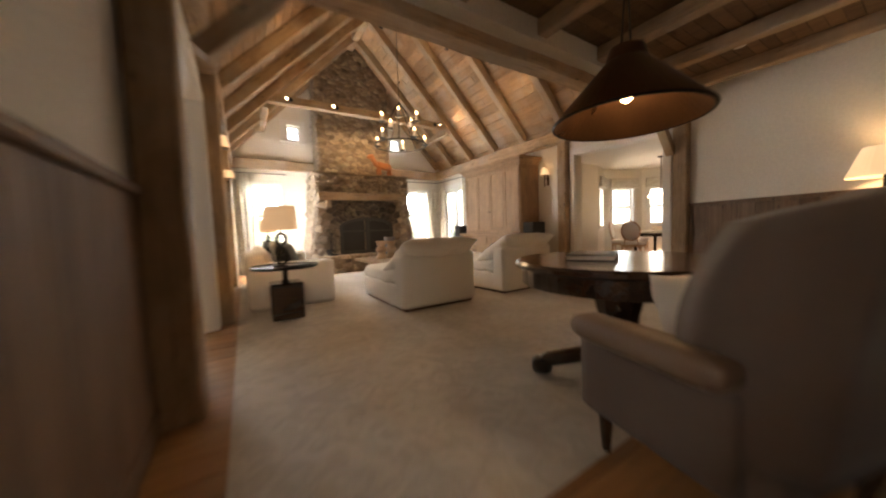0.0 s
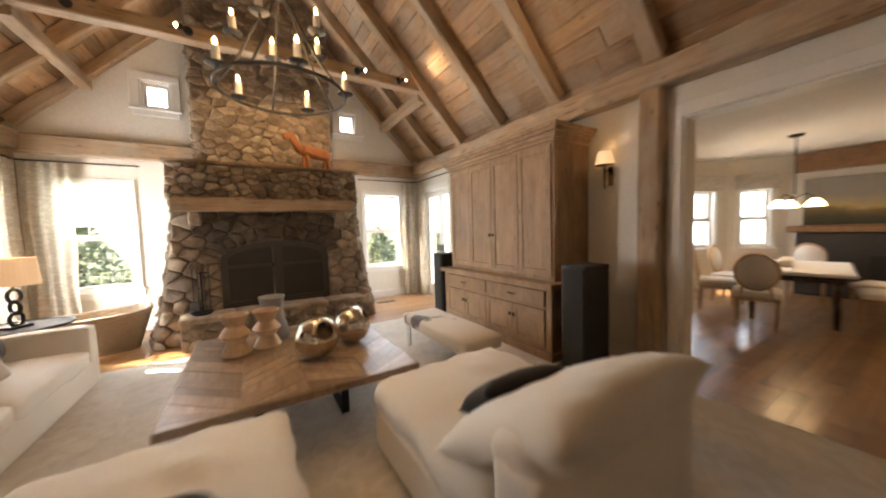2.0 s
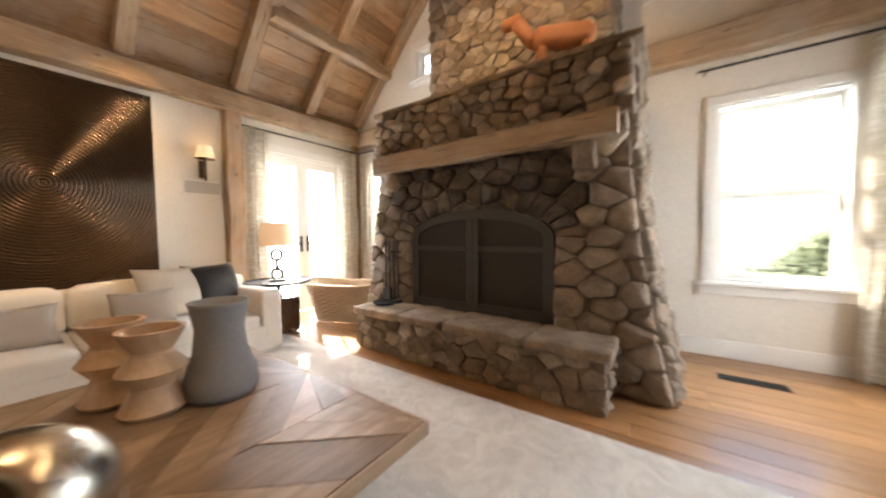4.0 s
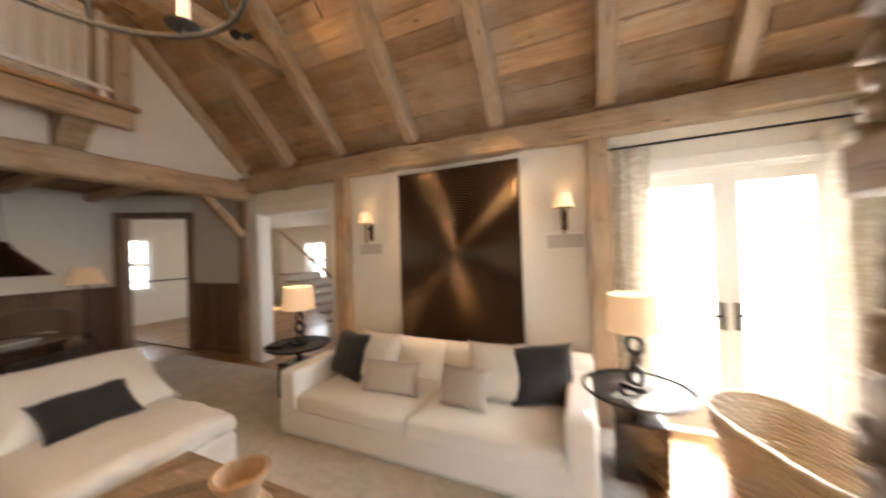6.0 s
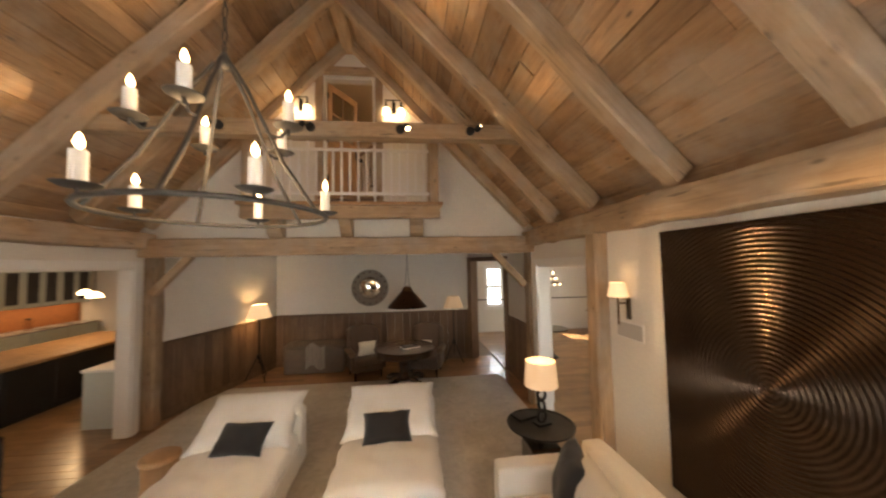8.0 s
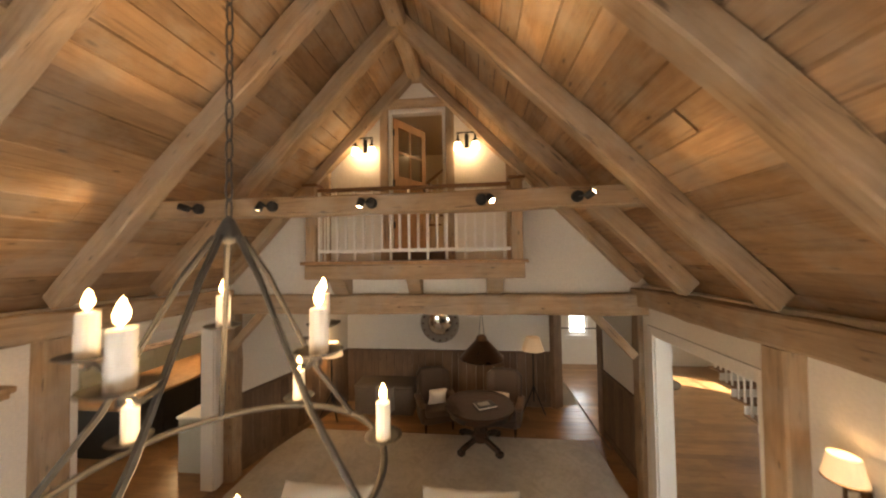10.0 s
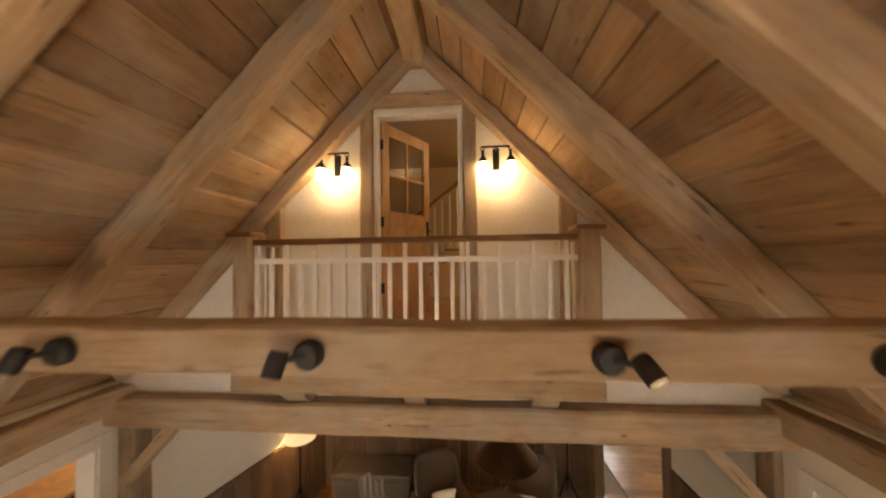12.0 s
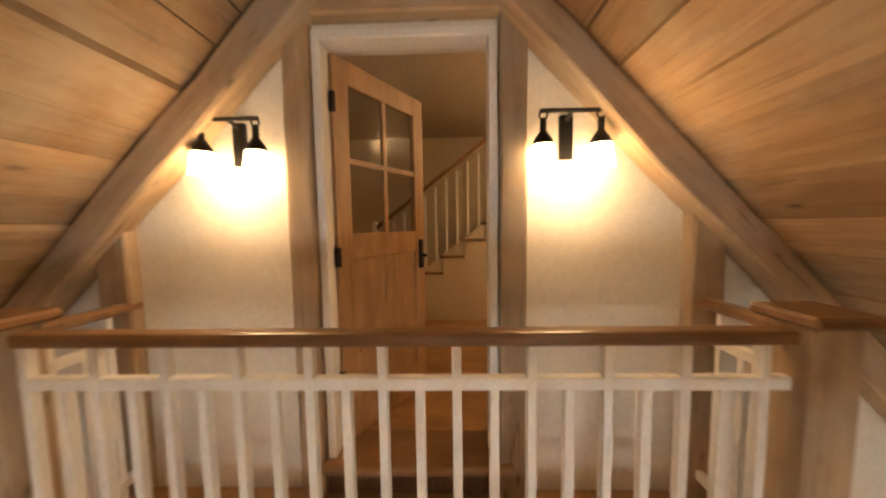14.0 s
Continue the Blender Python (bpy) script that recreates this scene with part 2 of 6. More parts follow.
wood("oak_beam", (0.22, 0.148, 0.088), (0.43, 0.305, 0.192), (0.56, 0.43, 0.30), 0, 0.75, vary=0.2, knots=0.8, relief=0.45, checks=0.7)
wood("roof_board", (0.22, 0.13, 0.07), (0.42, 0.27, 0.15), (0.53, 0.37, 0.225), 1, 0.72, island=True, vary=0.36, knots=0.85, relief=0.3, checks=0.35)
wood("dark_board", (0.085, 0.052, 0.031), (0.165, 0.105, 0.065), (0.245, 0.165, 0.105), 2, 0.6, vary=0.35, knots=0.6, relief=0.3)
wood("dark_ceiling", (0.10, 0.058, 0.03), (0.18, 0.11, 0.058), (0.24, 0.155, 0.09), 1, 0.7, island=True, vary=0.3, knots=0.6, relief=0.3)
wood("floor_plank", (0.24, 0.125, 0.052), (0.38, 0.215, 0.098), (0.46, 0.285, 0.145), 1, 0.34, island=True, vary=0.3, knots=0.3, relief=0.08, gloss=0.3)
wood("floor_board", (0.24, 0.125, 0.052), (0.38, 0.215, 0.098), (0.46, 0.285, 0.145), 1, 0.34, vary=0.3, knots=0.3, relief=0.08, gloss=0.3)
wood("pine", (0.22, 0.135, 0.072), (0.36, 0.235, 0.135), (0.45, 0.315, 0.20), 2, 0.55, vary=0.1, knots=0.6, relief=0.12)
wood("door_pine", (0.30, 0.165, 0.075), (0.44, 0.26, 0.13), (0.52, 0.33, 0.18), 2, 0.45, vary=0.1, knots=0.6, relief=0.12)
wood("rail_oak", (0.16, 0.085, 0.040), (0.25, 0.14, 0.07), (0.32, 0.19, 0.10), 0, 0.38, vary=0.1, knots=0.2, relief=0.1, gloss=0.25)
wood("table_oak", (0.16, 0.108, 0.07), (0.33, 0.24, 0.163), (0.48, 0.375, 0.27), 1, 0.42, vary=0.4, knots=0.4, relief=0.25)
wood("dark_walnut", (0.020, 0.011, 0.007), (0.045, 0.024, 0.014), (0.07, 0.04, 0.024), 0, 0.22, vary=0.1, knots=0.0, relief=0.05, gloss=0.6)
wood("turned_maple", (0.42, 0.28, 0.17), (0.58, 0.42, 0.28), (0.68, 0.53, 0.38), 2, 0.5, vary=0.1, knots=0.0, relief=0.1)
plain("plaster", (0.74, 0.70, 0.63), 0.85, var=0.04, scale=1.2, fine=40, relief=0.06)
plain("white_paint", (0.78, 0.76, 0.72), 0.45, var=0.03, relief=0.03)
plain("linen", (0.79, 0.76, 0.71), 0.9, var=0.05, scale=2.5, fine=220, relief=0.25, sheen=0.25)
plain("cream_pillow", (0.66, 0.60, 0.52), 0.9, var=0.06, fine=220, relief=0.3, sheen=0.2)
plain("taupe_pillow", (0.45, 0.39, 0.33), 0.9, var=0.08, fine=220, relief=0.3, sheen=0.2)
plain("black_cloth", (0.016, 0.015, 0.016), 0.8, var=0.2, fine=200, relief=0.3, sheen=0.2)
plain("iron", (0.022, 0.02, 0.019), 0.48, 0.7, var=0.3, fine=90, relief=0.2)
plain("pewter_iron", (0.065, 0.062, 0.058), 0.55, 0.4, var=0.25, fine=90, relief=0.2)
plain("bronze", (0.15, 0.095, 0.052), 0.27, 0.9, var=0.25, fine=80, relief=0.15)
plain("copper", (0.16, 0.085, 0.045), 0.34, 0.9, var=0.2, fine=50, relief=0.1)
plain("silver_ball", (0.62, 0.56, 0.47), 0.22, 1.0, var=0.2, fine=30, relief=0.12)
plain("black_box", (0.012, 0.012, 0.013), 0.55, var=0.2, relief=0.1)
plain("concrete_grey", (0.22, 0.22, 0.23), 0.7, var=0.15, fine=50, relief=0.2)
plain("terracotta", (0.40, 0.15, 0.055), 0.6, var=0.3, scale=9, fine=60, relief=0.3)
plain("mortar", (0.24, 0.19, 0.14), 0.95, var=0.2, fine=60, relief=0.5)
plain("leather", (0.13, 0.08, 0.05), 0.42, var=0.2, scale=6, fine=120, relief=0.2)
plain("wing_cloth", (0.09, 0.062, 0.046), 0.8, var=0.2, scale=6, fine=160, relief=0.3, sheen=0.08)
plain("wicker", (0.42, 0.33, 0.235), 0.7, var=0.25, scale=14, fine=90, relief=0.4)
plain("trunk_cloth", (0.15, 0.115, 0.088), 0.85, var=0.3, scale=9, fine=120, relief=0.35)
plain("grey_fabric", (0.27, 0.24, 0.21), 0.9, var=0.15, fine=160, relief=0.3)
plain("brass", (0.42, 0.27, 0.12), 0.32, 1.0, var=0.15, relief=0.05)
plain("sage_paint", (0.50, 0.53, 0.48), 0.5, var=0.04, relief=0.03)
plain("counter_stone", (0.35, 0.33, 0.31), 0.3, var=0.2, relief=0.02)
plain("grass", (0.16, 0.17, 0.10), 0.95, var=0.35, scale=0.4, fine=20, relief=0.2)
plain("leaves", (0.11, 0.125, 0.075), 0.8, var=0.4, scale=4, relief=0.0)
ln, ll = M["leaves"].node_tree.nodes, M["leaves"].node_tree.links
thin, both = ln.new("ShaderNodeBsdfTranslucent"), ln.new("ShaderNodeMixShader")
thin.inputs[0].default_value, both.inputs[0].default_value = (0.42, 0.46, 0.30, 1), 0.55
ll.new(ln["Principled BSDF"].outputs[0], both.inputs[1])
ll.new(thin.outputs[0], both.inputs[2])
ll.new(both.outputs[0], ln["Material Output"].inputs[0])
plain("grille_grey", (0.50, 0.47, 0.43), 0.8, var=0.05, fine=200, relief=0.2)
plain("bark", (0.10, 0.075, 0.055), 0.9, var=0.3, relief=0.3)
plain("stone_dark", (0.035, 0.032, 0.032), 0.35, var=0.5, scale=4, relief=0.1)
plain("firebox_mesh", (0.03, 0.027, 0.024), 0.75, 0.0, var=0.3, fine=300, relief=0.3)
glow("bulb", (1.0, 0.62, 0.28), 28)
glow("flame", (1.0, 0.60, 0.25), 40)
glow("spot_lens", (1.0, 0.72, 0.42), 45)
glow("frosted", (1.0, 0.68, 0.36), 15)
glass("pane")
glass("jar_glass", 0.05)


def shade_material(name, color, glowing):
    """Cloth of a lampshade, with a glow put into the material."""
    m, n, l, p = material(name)
    v = coords(n, l, (1, 1, 1))
    w = noise_tex(n, l, v, 120, 3)
    l.new(mix(n, l, tuple(c * 0.85 for c in color), color, w), p.inputs["Base Color"])
    p.inputs["Roughness"].default_value = 0.9
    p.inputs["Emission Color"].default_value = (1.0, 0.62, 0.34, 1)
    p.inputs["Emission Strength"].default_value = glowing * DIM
    M[name] = m


shade_material("shade_lit", (0.72, 0.56, 0.40), 0.55)
shade_material("shade_bright", (0.85, 0.72, 0.52), 0.95)
# plaster of the landing; the ochre cast of warm lamplight is put into its colour
plain("lamplit_plaster", (0.60, 0.50, 0.36), 0.85, var=0.04, scale=1.2, fine=40, relief=0.06)
# shade of the unlit floor lamp; weak emission stands in for light on the cloth
shade_material("shade_unlit_glow", (0.62, 0.47, 0.33), 0.22)


def stone_material(name, soot):
    """Field stone: each stone has its own tint, with mottling and grit."""
    m, n, l, p = material(name)
    rnd = n.new("ShaderNodeObjectInfo").outputs["Random"]
    base = ramp(n, l, rnd, [(0.0, (0.20, 0.155, 0.115)), (0.3, (0.34, 0.26, 0.185)), (0.55, (0.29, 0.24, 0.195)), (0.8, (0.41, 0.325, 0.235)), (1.0, (0.45, 0.39, 0.30))])
    v = coords(n, l, (1, 1, 1))
    blot, grit = noise_tex(n, l, v, 6, 6, 0.65), noise_tex(n, l, v, 45, 5, 0.7)
    base = mix(n, l, base, ramp(n, l, blot, [(0.3, (0.5, 0.47, 0.45)), (0.7, (1.35, 1.3, 1.22))]), 0.9, "MULTIPLY")
    base = mix(n, l, base, ramp(n, l, grit, [(0.35, (0.7,) * 3), (0.65, (1.1,) * 3)]), 0.6, "MULTIPLY")
    if soot:
        base = mix(n, l, base, (0.028, 0.024, 0.022), ramp(n, l, blot, [(0.25, (soot,) * 3), (0.75, (soot * 0.55,) * 3)]))
    l.new(base, p.inputs["Base Color"])
    p.inputs["Roughness"].default_value = 0.82
    bump(n, l, p, mix(n, l, blot, grit, 0.45), 1.0, 0.05)
    M[name] = m


stone_material("field_stone", 0)
stone_material("sooty_stone", 0.92)


def art_bronze():
    """Smooth brushed bronze, streaked lightly."""
    m, n, l, p = material("ridged_bronze")
    v = coords(n, l, (1, 1, 1))
    l.new(ramp(n, l, noise_tex(n, l, v, 1.5, 3), [(0.3, (0.058, 0.039, 0.027)), (0.7, (0.092, 0.061, 0.042))]), p.inputs["Base Color"])
    p.inputs["Metallic"].default_value, p.inputs["Roughness"].default_value = 0.95, 0.19
    M["ridged_bronze"] = m


art_bronze()


def rug_material():
    """Cut wool pile with trodden patches and a soft carved swirl."""
    m, n, l, p = material("rug_wool")
    v = coords(n, l, (1, 1, 1), shift=False)
    big, swirl, pile = noise_tex(n, l, v, 1.3, 4, 0.6), noise_tex(n, l, v, 6.5, 3, 0.5, 1.8), noise_tex(n, l, v, 170, 3)
    c = ramp(n, l, big, [(0.3, (0.48, 0.44, 0.39)), (0.7, (0.64, 0.60, 0.55))])
    c = mix(n, l, c, ramp(n, l, swirl, [(0.35, (0.86, 0.85, 0.83)), (0.6, (1.06, 1.06, 1.05))]), 0.8, "MULTIPLY")
    c = mix(n, l, c, ramp(n, l, pile, [(0.3, (0.8,) * 3), (0.7, (1.08,) * 3)]), 0.5, "MULTIPLY")
    l.new(c, p.inputs["Base Color"])
    p.inputs["Roughness"].default_value, p.inputs["Sheen Weight"].default_value = 0.95, 0.25
    bump(n, l, p, mix(n, l, swirl, pile, 0.3), 0.55, 0.02)
    M["rug_wool"] = m


rug_material()

# ---- the shell ----
HX, LY = 3.1, 7.25          # half width and length of the great room


def wall(name, p0, p1, z0, top, holes=(), thick=0.2, mat=None, breaks=()):
    """A wall from p0 to p1 whose outer side lies to the left; top: height, or a function of the way along it; holes: (a, b, low, high)."""
    length = (Vector((*p1, 0)) - Vector((*p0, 0))).length
    f = top if callable(top) else (lambda s: top)
    xs = sorted({0.0, length, *breaks, *[h[0] for h in holes], *[h[1] for h in holes]})
    bm = bmesh.new()
    for a, b in zip(xs, xs[1:]):
        mid = (a + b) / 2
        cuts = sorted((h[2], h[3]) for h in holes if h[0] <= mid <= h[1])
        z = z0
        spans = []
        for lo, hi in cuts:
            if lo > z + 1e-4:
                spans.append((z, z, lo, lo))
            z = hi
        spans.append((z, z, f(a), f(b)))
        for la, lb, ha, hb in spans:
            vs = [bm.verts.new(c) for c in ((a, 0, la), (b, 0, lb), (b, thick, lb), (a, thick, la), (a, 0, ha), (b, 0, hb), (b, thick, hb), (a, thick, ha))]
            for q in ((0, 1, 5, 4), (2, 3, 7, 6), (0, 3, 2, 1), (4, 5, 6, 7), (0, 4, 7, 3), (1, 2, 6, 5)):
                bm.faces.new([vs[i] for i in q])
    ob = part(name, bm, mat or M["plaster"], at=along((*p0, 0), (*p1, 0)))
    return tagged(ob, "cream plastered interior wall", "wall", kind="structure")


def roof_z(x):
    return 6.30 - 1.03 * abs(x)


WEST_DOOR, EAST_DOOR = (5.50, 6.86), (5.62, 6.92)
WEST_GAP, EAST_GAP = (0.24, 1.78), (0.2, 1.85)
wall("wall_west", (-HX, 0.0), (-HX, LY), 0, 3.0, [(*WEST_GAP, 0, 2.38), (*WEST_DOOR, 0, 2.34)])
wall("wall_east", (HX, LY), (HX, 0.0), 0, 3.0, [(LY - EAST_GAP[1], LY - EAST_GAP[0], 0, 2.44), (LY - EAST_DOOR[1], LY - EAST_DOOR[0], 0, 2.34)])
WINDOWS = [(-2.72, -1.92, 0.70, 2.31), (1.80, 2.62, 0.70, 2.29), (-1.70, -1.32, 3.53, 3.96), (1.32, 1.70, 3.53, 3.96)]
wall("wall_north", (-HX - 0.2, LY), (HX + 0.2, LY), 0, lambda s: roof_z(s - HX - 0.2), [(a + HX + 0.2, b + HX + 0.2, lo, hi) for a, b, lo, hi in WINDOWS], breaks=(HX + 0.2,))
wall("wall_south_gable", (HX + 0.2, 0.0), (-HX - 0.2, 0.0), 2.72, lambda s: roof_z(s - HX - 0.2), [(HX + 0.2 - 0.425, HX + 0.2 + 0.425, 3.42, 5.62)], breaks=(HX + 0.2,))
NOOK = [(HX, -0.02), (2.3, -2.85), (-2.5, -2.85), (-3.22, -1.75), (-3.26, -0.02)]
wall("wall_nook_east", NOOK[0], NOOK[1], 0, 2.95)
wall("wall_nook_south", NOOK[1], NOOK[2], 0, 2.95)
gap = (Vector(NOOK[3]) - Vector(NOOK[2])).length
wall("wall_nook_hall", NOOK[2], NOOK[3], 0, 2.95, [(0.12, gap - 0.1, 0, 2.5)])
wall("wall_nook_west", NOOK[3], NOOK[4], 0, 2.95)

# roof: long boards lying along the room on the rafters, one slope a mesh
for side in (-1, 1):
    bm = bmesh.new()
    rnd = random.Random(5 + side)
    s = 0.0
    slope = math.atan(1.03)
    while s < 4.75:
        wdt = rnd.uniform(0.17, 0.27)
        y = -0.2
        while y < LY + 0.2:
            ln = min(rnd.uniform(1.8, 4.2), LY + 0.2 - y)
            if LY + 0.2 - (y + ln) < 0.5:
                ln = LY + 0.2 - y
            lift = rnd.uniform(0, 0.02)
            x0, x1 = s * math.cos(slope), (s + wdt - 0.014) * math.cos(slope)
            pts = []
            for yy in (y, y + ln - 0.004):
                for xx in (x0, x1):
                    pts.append((side * xx, yy, roof_z(xx) + lift))
            low = [bm.verts.new(p) for p in pts]
            high = [bm.verts.new((p[0], p[1], p[2] + 0.04)) for p in pts]
            for q in ((low[0], low[1], low[3], low[2]), (high[0], high[2], high[3], high[1]), (low[0], low[2], high[2], high[0]),
                      (low[1], high[1], high[3], low[3]), (low[0], high[0], high[1], low[1]), (low[2], low[3], high[3], high[2])):
                bm.faces.new(q)
            y += ln
        s += wdt
    bmesh.ops.recalc_face_normals(bm, faces=bm.faces)
    tagged(part("ceiling_east" if side > 0 else "ceiling_west", bm, M["roof_board"]), "sloping ceiling of weathered brown pine boards", "ceiling", kind="structure")
    bm = bmesh.new()
    vs = [bm.verts.new(c) for c in ((0, -0.4, 6.42), (side * 3.6, -0.4, 6.42 - 3.6 * 1.03), (side * 3.6, LY + 0.4, 6.42 - 3.6 * 1.03), (0, LY + 0.4, 6.42))]
    up = [bm.verts.new(v.co + Vector((0, 0, 0.1))) for v in vs]
    bm.faces.new(vs)
    bm.faces.new(up)
    for i in range(4):
        bm.faces.new((vs[i], vs[(i + 1) % 4], up[(i + 1) % 4], up[i]))
    bmesh.ops.recalc_face_normals(bm, faces=bm.faces)
    tagged(part("roof_deck_east" if side > 0 else "roof_deck_west", bm, M["dark_board"]), "outer roof deck over the boards", "roof", kind="structure")

# timber frame
RAFTERS = [0.08, 1.10, 2.05, 3.18, 4.22, 5.27, 6.24, LY - 0.08]
for y in RAFTERS:
    for side in (-1, 1):
        end = not 0.5 < y < 7
        d = 0.07 if end else 0.09
        timber("rafter", (side * 0.05, y, roof_z(0.05) - d * 1.44), (side * 3.02, y, roof_z(3.02) - d * 1.44), 0.14 if end else 0.152, 0.14 if end else 0.18,
               "hand-hewn weathered oak rafter under the boards", group="rafters of the great room", wear=0.016)
timber("ridge_beam", (0, -0.05, 6.16), (0, LY + 0.05, 6.16), 0.2, 0.24, "hewn oak ridge beam along the peak")
for side in (-1, 1):
    timber("wall_plate", (side * 3.03, 0.0, 2.85), (side * 3.03, LY, 2.85), 0.17, 0.25, "thick hewn oak wall plate carrying the rafters", group="wall plates", wear=0.03)
timber("tie_beam", (-HX - 0.1, 0.06, 2.75), (HX + 0.1, 0.06, 2.75), 0.22, 0.28, "long hewn oak tie beam below the balcony", wear=0.016)
for y, z in ((1.872, 3.9), (5.32, 3.855)):
    timber("collar_beam", (-2.32, y, z), (2.32, y, z), 0.16, 0.17, "hewn oak collar beam carrying spotlights", group="collar beams", wear=0.012)
for a, b in ((-HX, -1.05), (1.05, HX)):
    timber("gable_beam", (a, LY - 0.05, 2.83), (b, LY - 0.05, 2.83), 0.14, 0.26, "hewn oak beam across the chimney wall", group="gable beams")
for x, y in ((-3.05, 2.06), (-3.07, 5.19), (3.05, 2.08), (3.03, -0.08), (-3.14, -0.1)):
    timber("post", (x, y, 0.0), (x, y, 2.73), 0.2, 0.2, "square hewn oak post against the wall", "post", "posts of the timber frame", up=(0, 1, 0))
timber("post", (-3.06, LY - 0.12, 0), (-3.06, LY - 0.12, 2.72), 0.1, 0.1, "slim oak corner post", "post", up=(0, 1, 0))
for side in (-1, 1):
    timber("brace", (side * 2.95, 0.04, 2.05), (side * 2.42, 0.04, 2.63), 0.11, 0.12, "slanting oak brace between post and tie beam", "brace", "braces", up=(0, 1, 0))
for side in (-1, 1):
    timber("header_beam", (side * 2.27, 5.35, 3.74), (side * 2.27, LY - 0.05, 3.74), 0.14, 0.16, "level oak timber between the last rafters", group="header beams")

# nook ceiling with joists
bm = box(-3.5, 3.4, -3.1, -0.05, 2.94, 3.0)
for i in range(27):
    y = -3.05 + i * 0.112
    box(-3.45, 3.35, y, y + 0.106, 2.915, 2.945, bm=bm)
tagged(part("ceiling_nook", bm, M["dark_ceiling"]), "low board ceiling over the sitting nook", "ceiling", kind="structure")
for x in (-2.2, -1.25, -0.3, 0.65, 1.6, 2.5):
    timber("joist", (x, -2.9, 2.84), (x, -0.05, 2.84), 0.13, 0.15, "dark hewn ceiling joist over the nook", group="joists of the nook")

# balcony
balcony = thing("balcony", (0, 0, 0), "projecting oak balcony with white balusters and an oak handrail", "balcony", kind="")
part("deck", box(-1.5, 1.5, 0.0, 0.6, 3.34, 3.385, 0.006), M["door_pine"], balcony, "orange-brown pine deck boards")
timber("fascia", (-1.46, 0.48, 3.24), (1.46, 0.48, 3.24), 0.14, 0.2, "", parent=balcony)
part("soffit", box(-1.4, 1.4, 0.01, 0.41, 3.3, 3.335), M["roof_board"], balcony)
for x in (-1.1, 0.02, 1.12):
    bm = bmesh.new()
    prof = [(0, 2.86), (0.10, 2.88), (0.2, 2.95), (0.28, 3.06), (0.405, 3.15), (0.405, 3.30), (0, 3.30)]
    wdt = 0.09 if abs(x) < 0.5 else 0.11
    fa = [[bm.verts.new((x + s * wdt, y, z)) for y, z in prof] for s in (-1, 1)]
    bm.faces.new(fa[0])
    bm.faces.new(fa[1][::-1])
    for i in range(len(prof)):
        j = (i + 1) % len(prof)
        bm.faces.new((fa[0][i], fa[1][i], fa[1][j], fa[0][j]))
    bmesh.ops.recalc_face_normals(bm, faces=bm.faces)
    part("bracket", bm, M["oak_beam"], balcony)
for x in (-1.37, 1.37):
    newel = part("newel_post", hewn(1.02, 0.15, 0.15, 3, 0.006), M["oak_beam"], balcony, at=along((x, 0.49, 3.38), (x, 0.49, 4.40), (0, 1, 0)))
    part("cap", box(x - 0.11, x + 0.11, 0.38, 0.60, 4.40, 4.44, 0.01), M["rail_oak"], balcony)
    part("side_rail", box(x - 0.035, x + 0.035, 0.0, 0.42, 4.33, 4.375, 0.012), M["rail_oak"], balcony, at=None)
    for z in (4.175, 3.50):
        part("side_bar", box(x - 0.017, x + 0.017, 0.0, 0.42, z, z + 0.045, 0.004), M["white_paint"], balcony)
    for i in range(4):
        y = 0.04 + i * 0.11
        part("baluster", box(x - 0.014, x + 0.014, y - 0.014, y + 0.014, 3.39, 4.33 if i % 2 else 4.18, 0.003), M["white_paint"], balcony)
part("handrail", box(-1.3, 1.3, 0.455, 0.525, 4.33, 4.38, 0.014, seg=2), M["rail_oak"], balcony, "polished oak handrail")
for z in (4.175, 3.50):
    part("bar", box(-1.3, 1.3, 0.473, 0.507, z, z + 0.045, 0.004), M["white_paint"], balcony)
for i in range(21):
    x = 0.03 + (i - 10) * 0.1245
    tall = i % 2 == 0
    part("baluster", box(x - 0.016, x + 0.016, 0.472, 0.508, 3.386 if tall else 3.50, 4.33 if tall else 4.18, 0.003), M["white_paint"], balcony)

# floors
base = part("floor", box(-9.0, 9.6, -7.2, LY + 0.1, -0.16, -0.024), M["mortar"])
tagged(base, "honey-coloured oak plank floor", "floor", kind="structure")
bm = bmesh.new()
rnd = random.Random(4)
y = -7.0
while y < 4.6:
    for x0, x1 in ((-8.0, -3.15), (3.15, 9.4)):
        x = x0 - rnd.uniform(0, 1)
        while x < x1:
            ln = rnd.uniform(1.0, 2.4)
            a, b = max(x, x0), min(x + ln, x1) - 0.003
            z = rnd.uniform(-0.001, 0.001)
            vs = [bm.verts.new(c) for c in ((a, y, z), (b, y, z), (b, y + 0.147, z), (a, y + 0.147, z), (a, y, -0.03), (b, y, -0.03), (b, y + 0.147, -0.03), (a, y + 0.147, -0.03))]
            for q in ((0, 1, 2, 3), (0, 4, 5, 1), (1, 5, 6, 2), (2, 6, 7, 3), (3, 7, 4, 0)):
                bm.faces.new([vs[i] for i in q])
            x += ln
    y += 0.15
fp = part("planks", bm, M["floor_side"] if "floor_side" in M else wood("floor_side", (0.24, 0.125, 0.052), (0.38, 0.215, 0.098), (0.46, 0.285, 0.145), 0, 0.3, island=True, vary=0.3, knots=0.3, relief=0.06, gloss=0.3), base)
tagged(fp, kind="stuff")

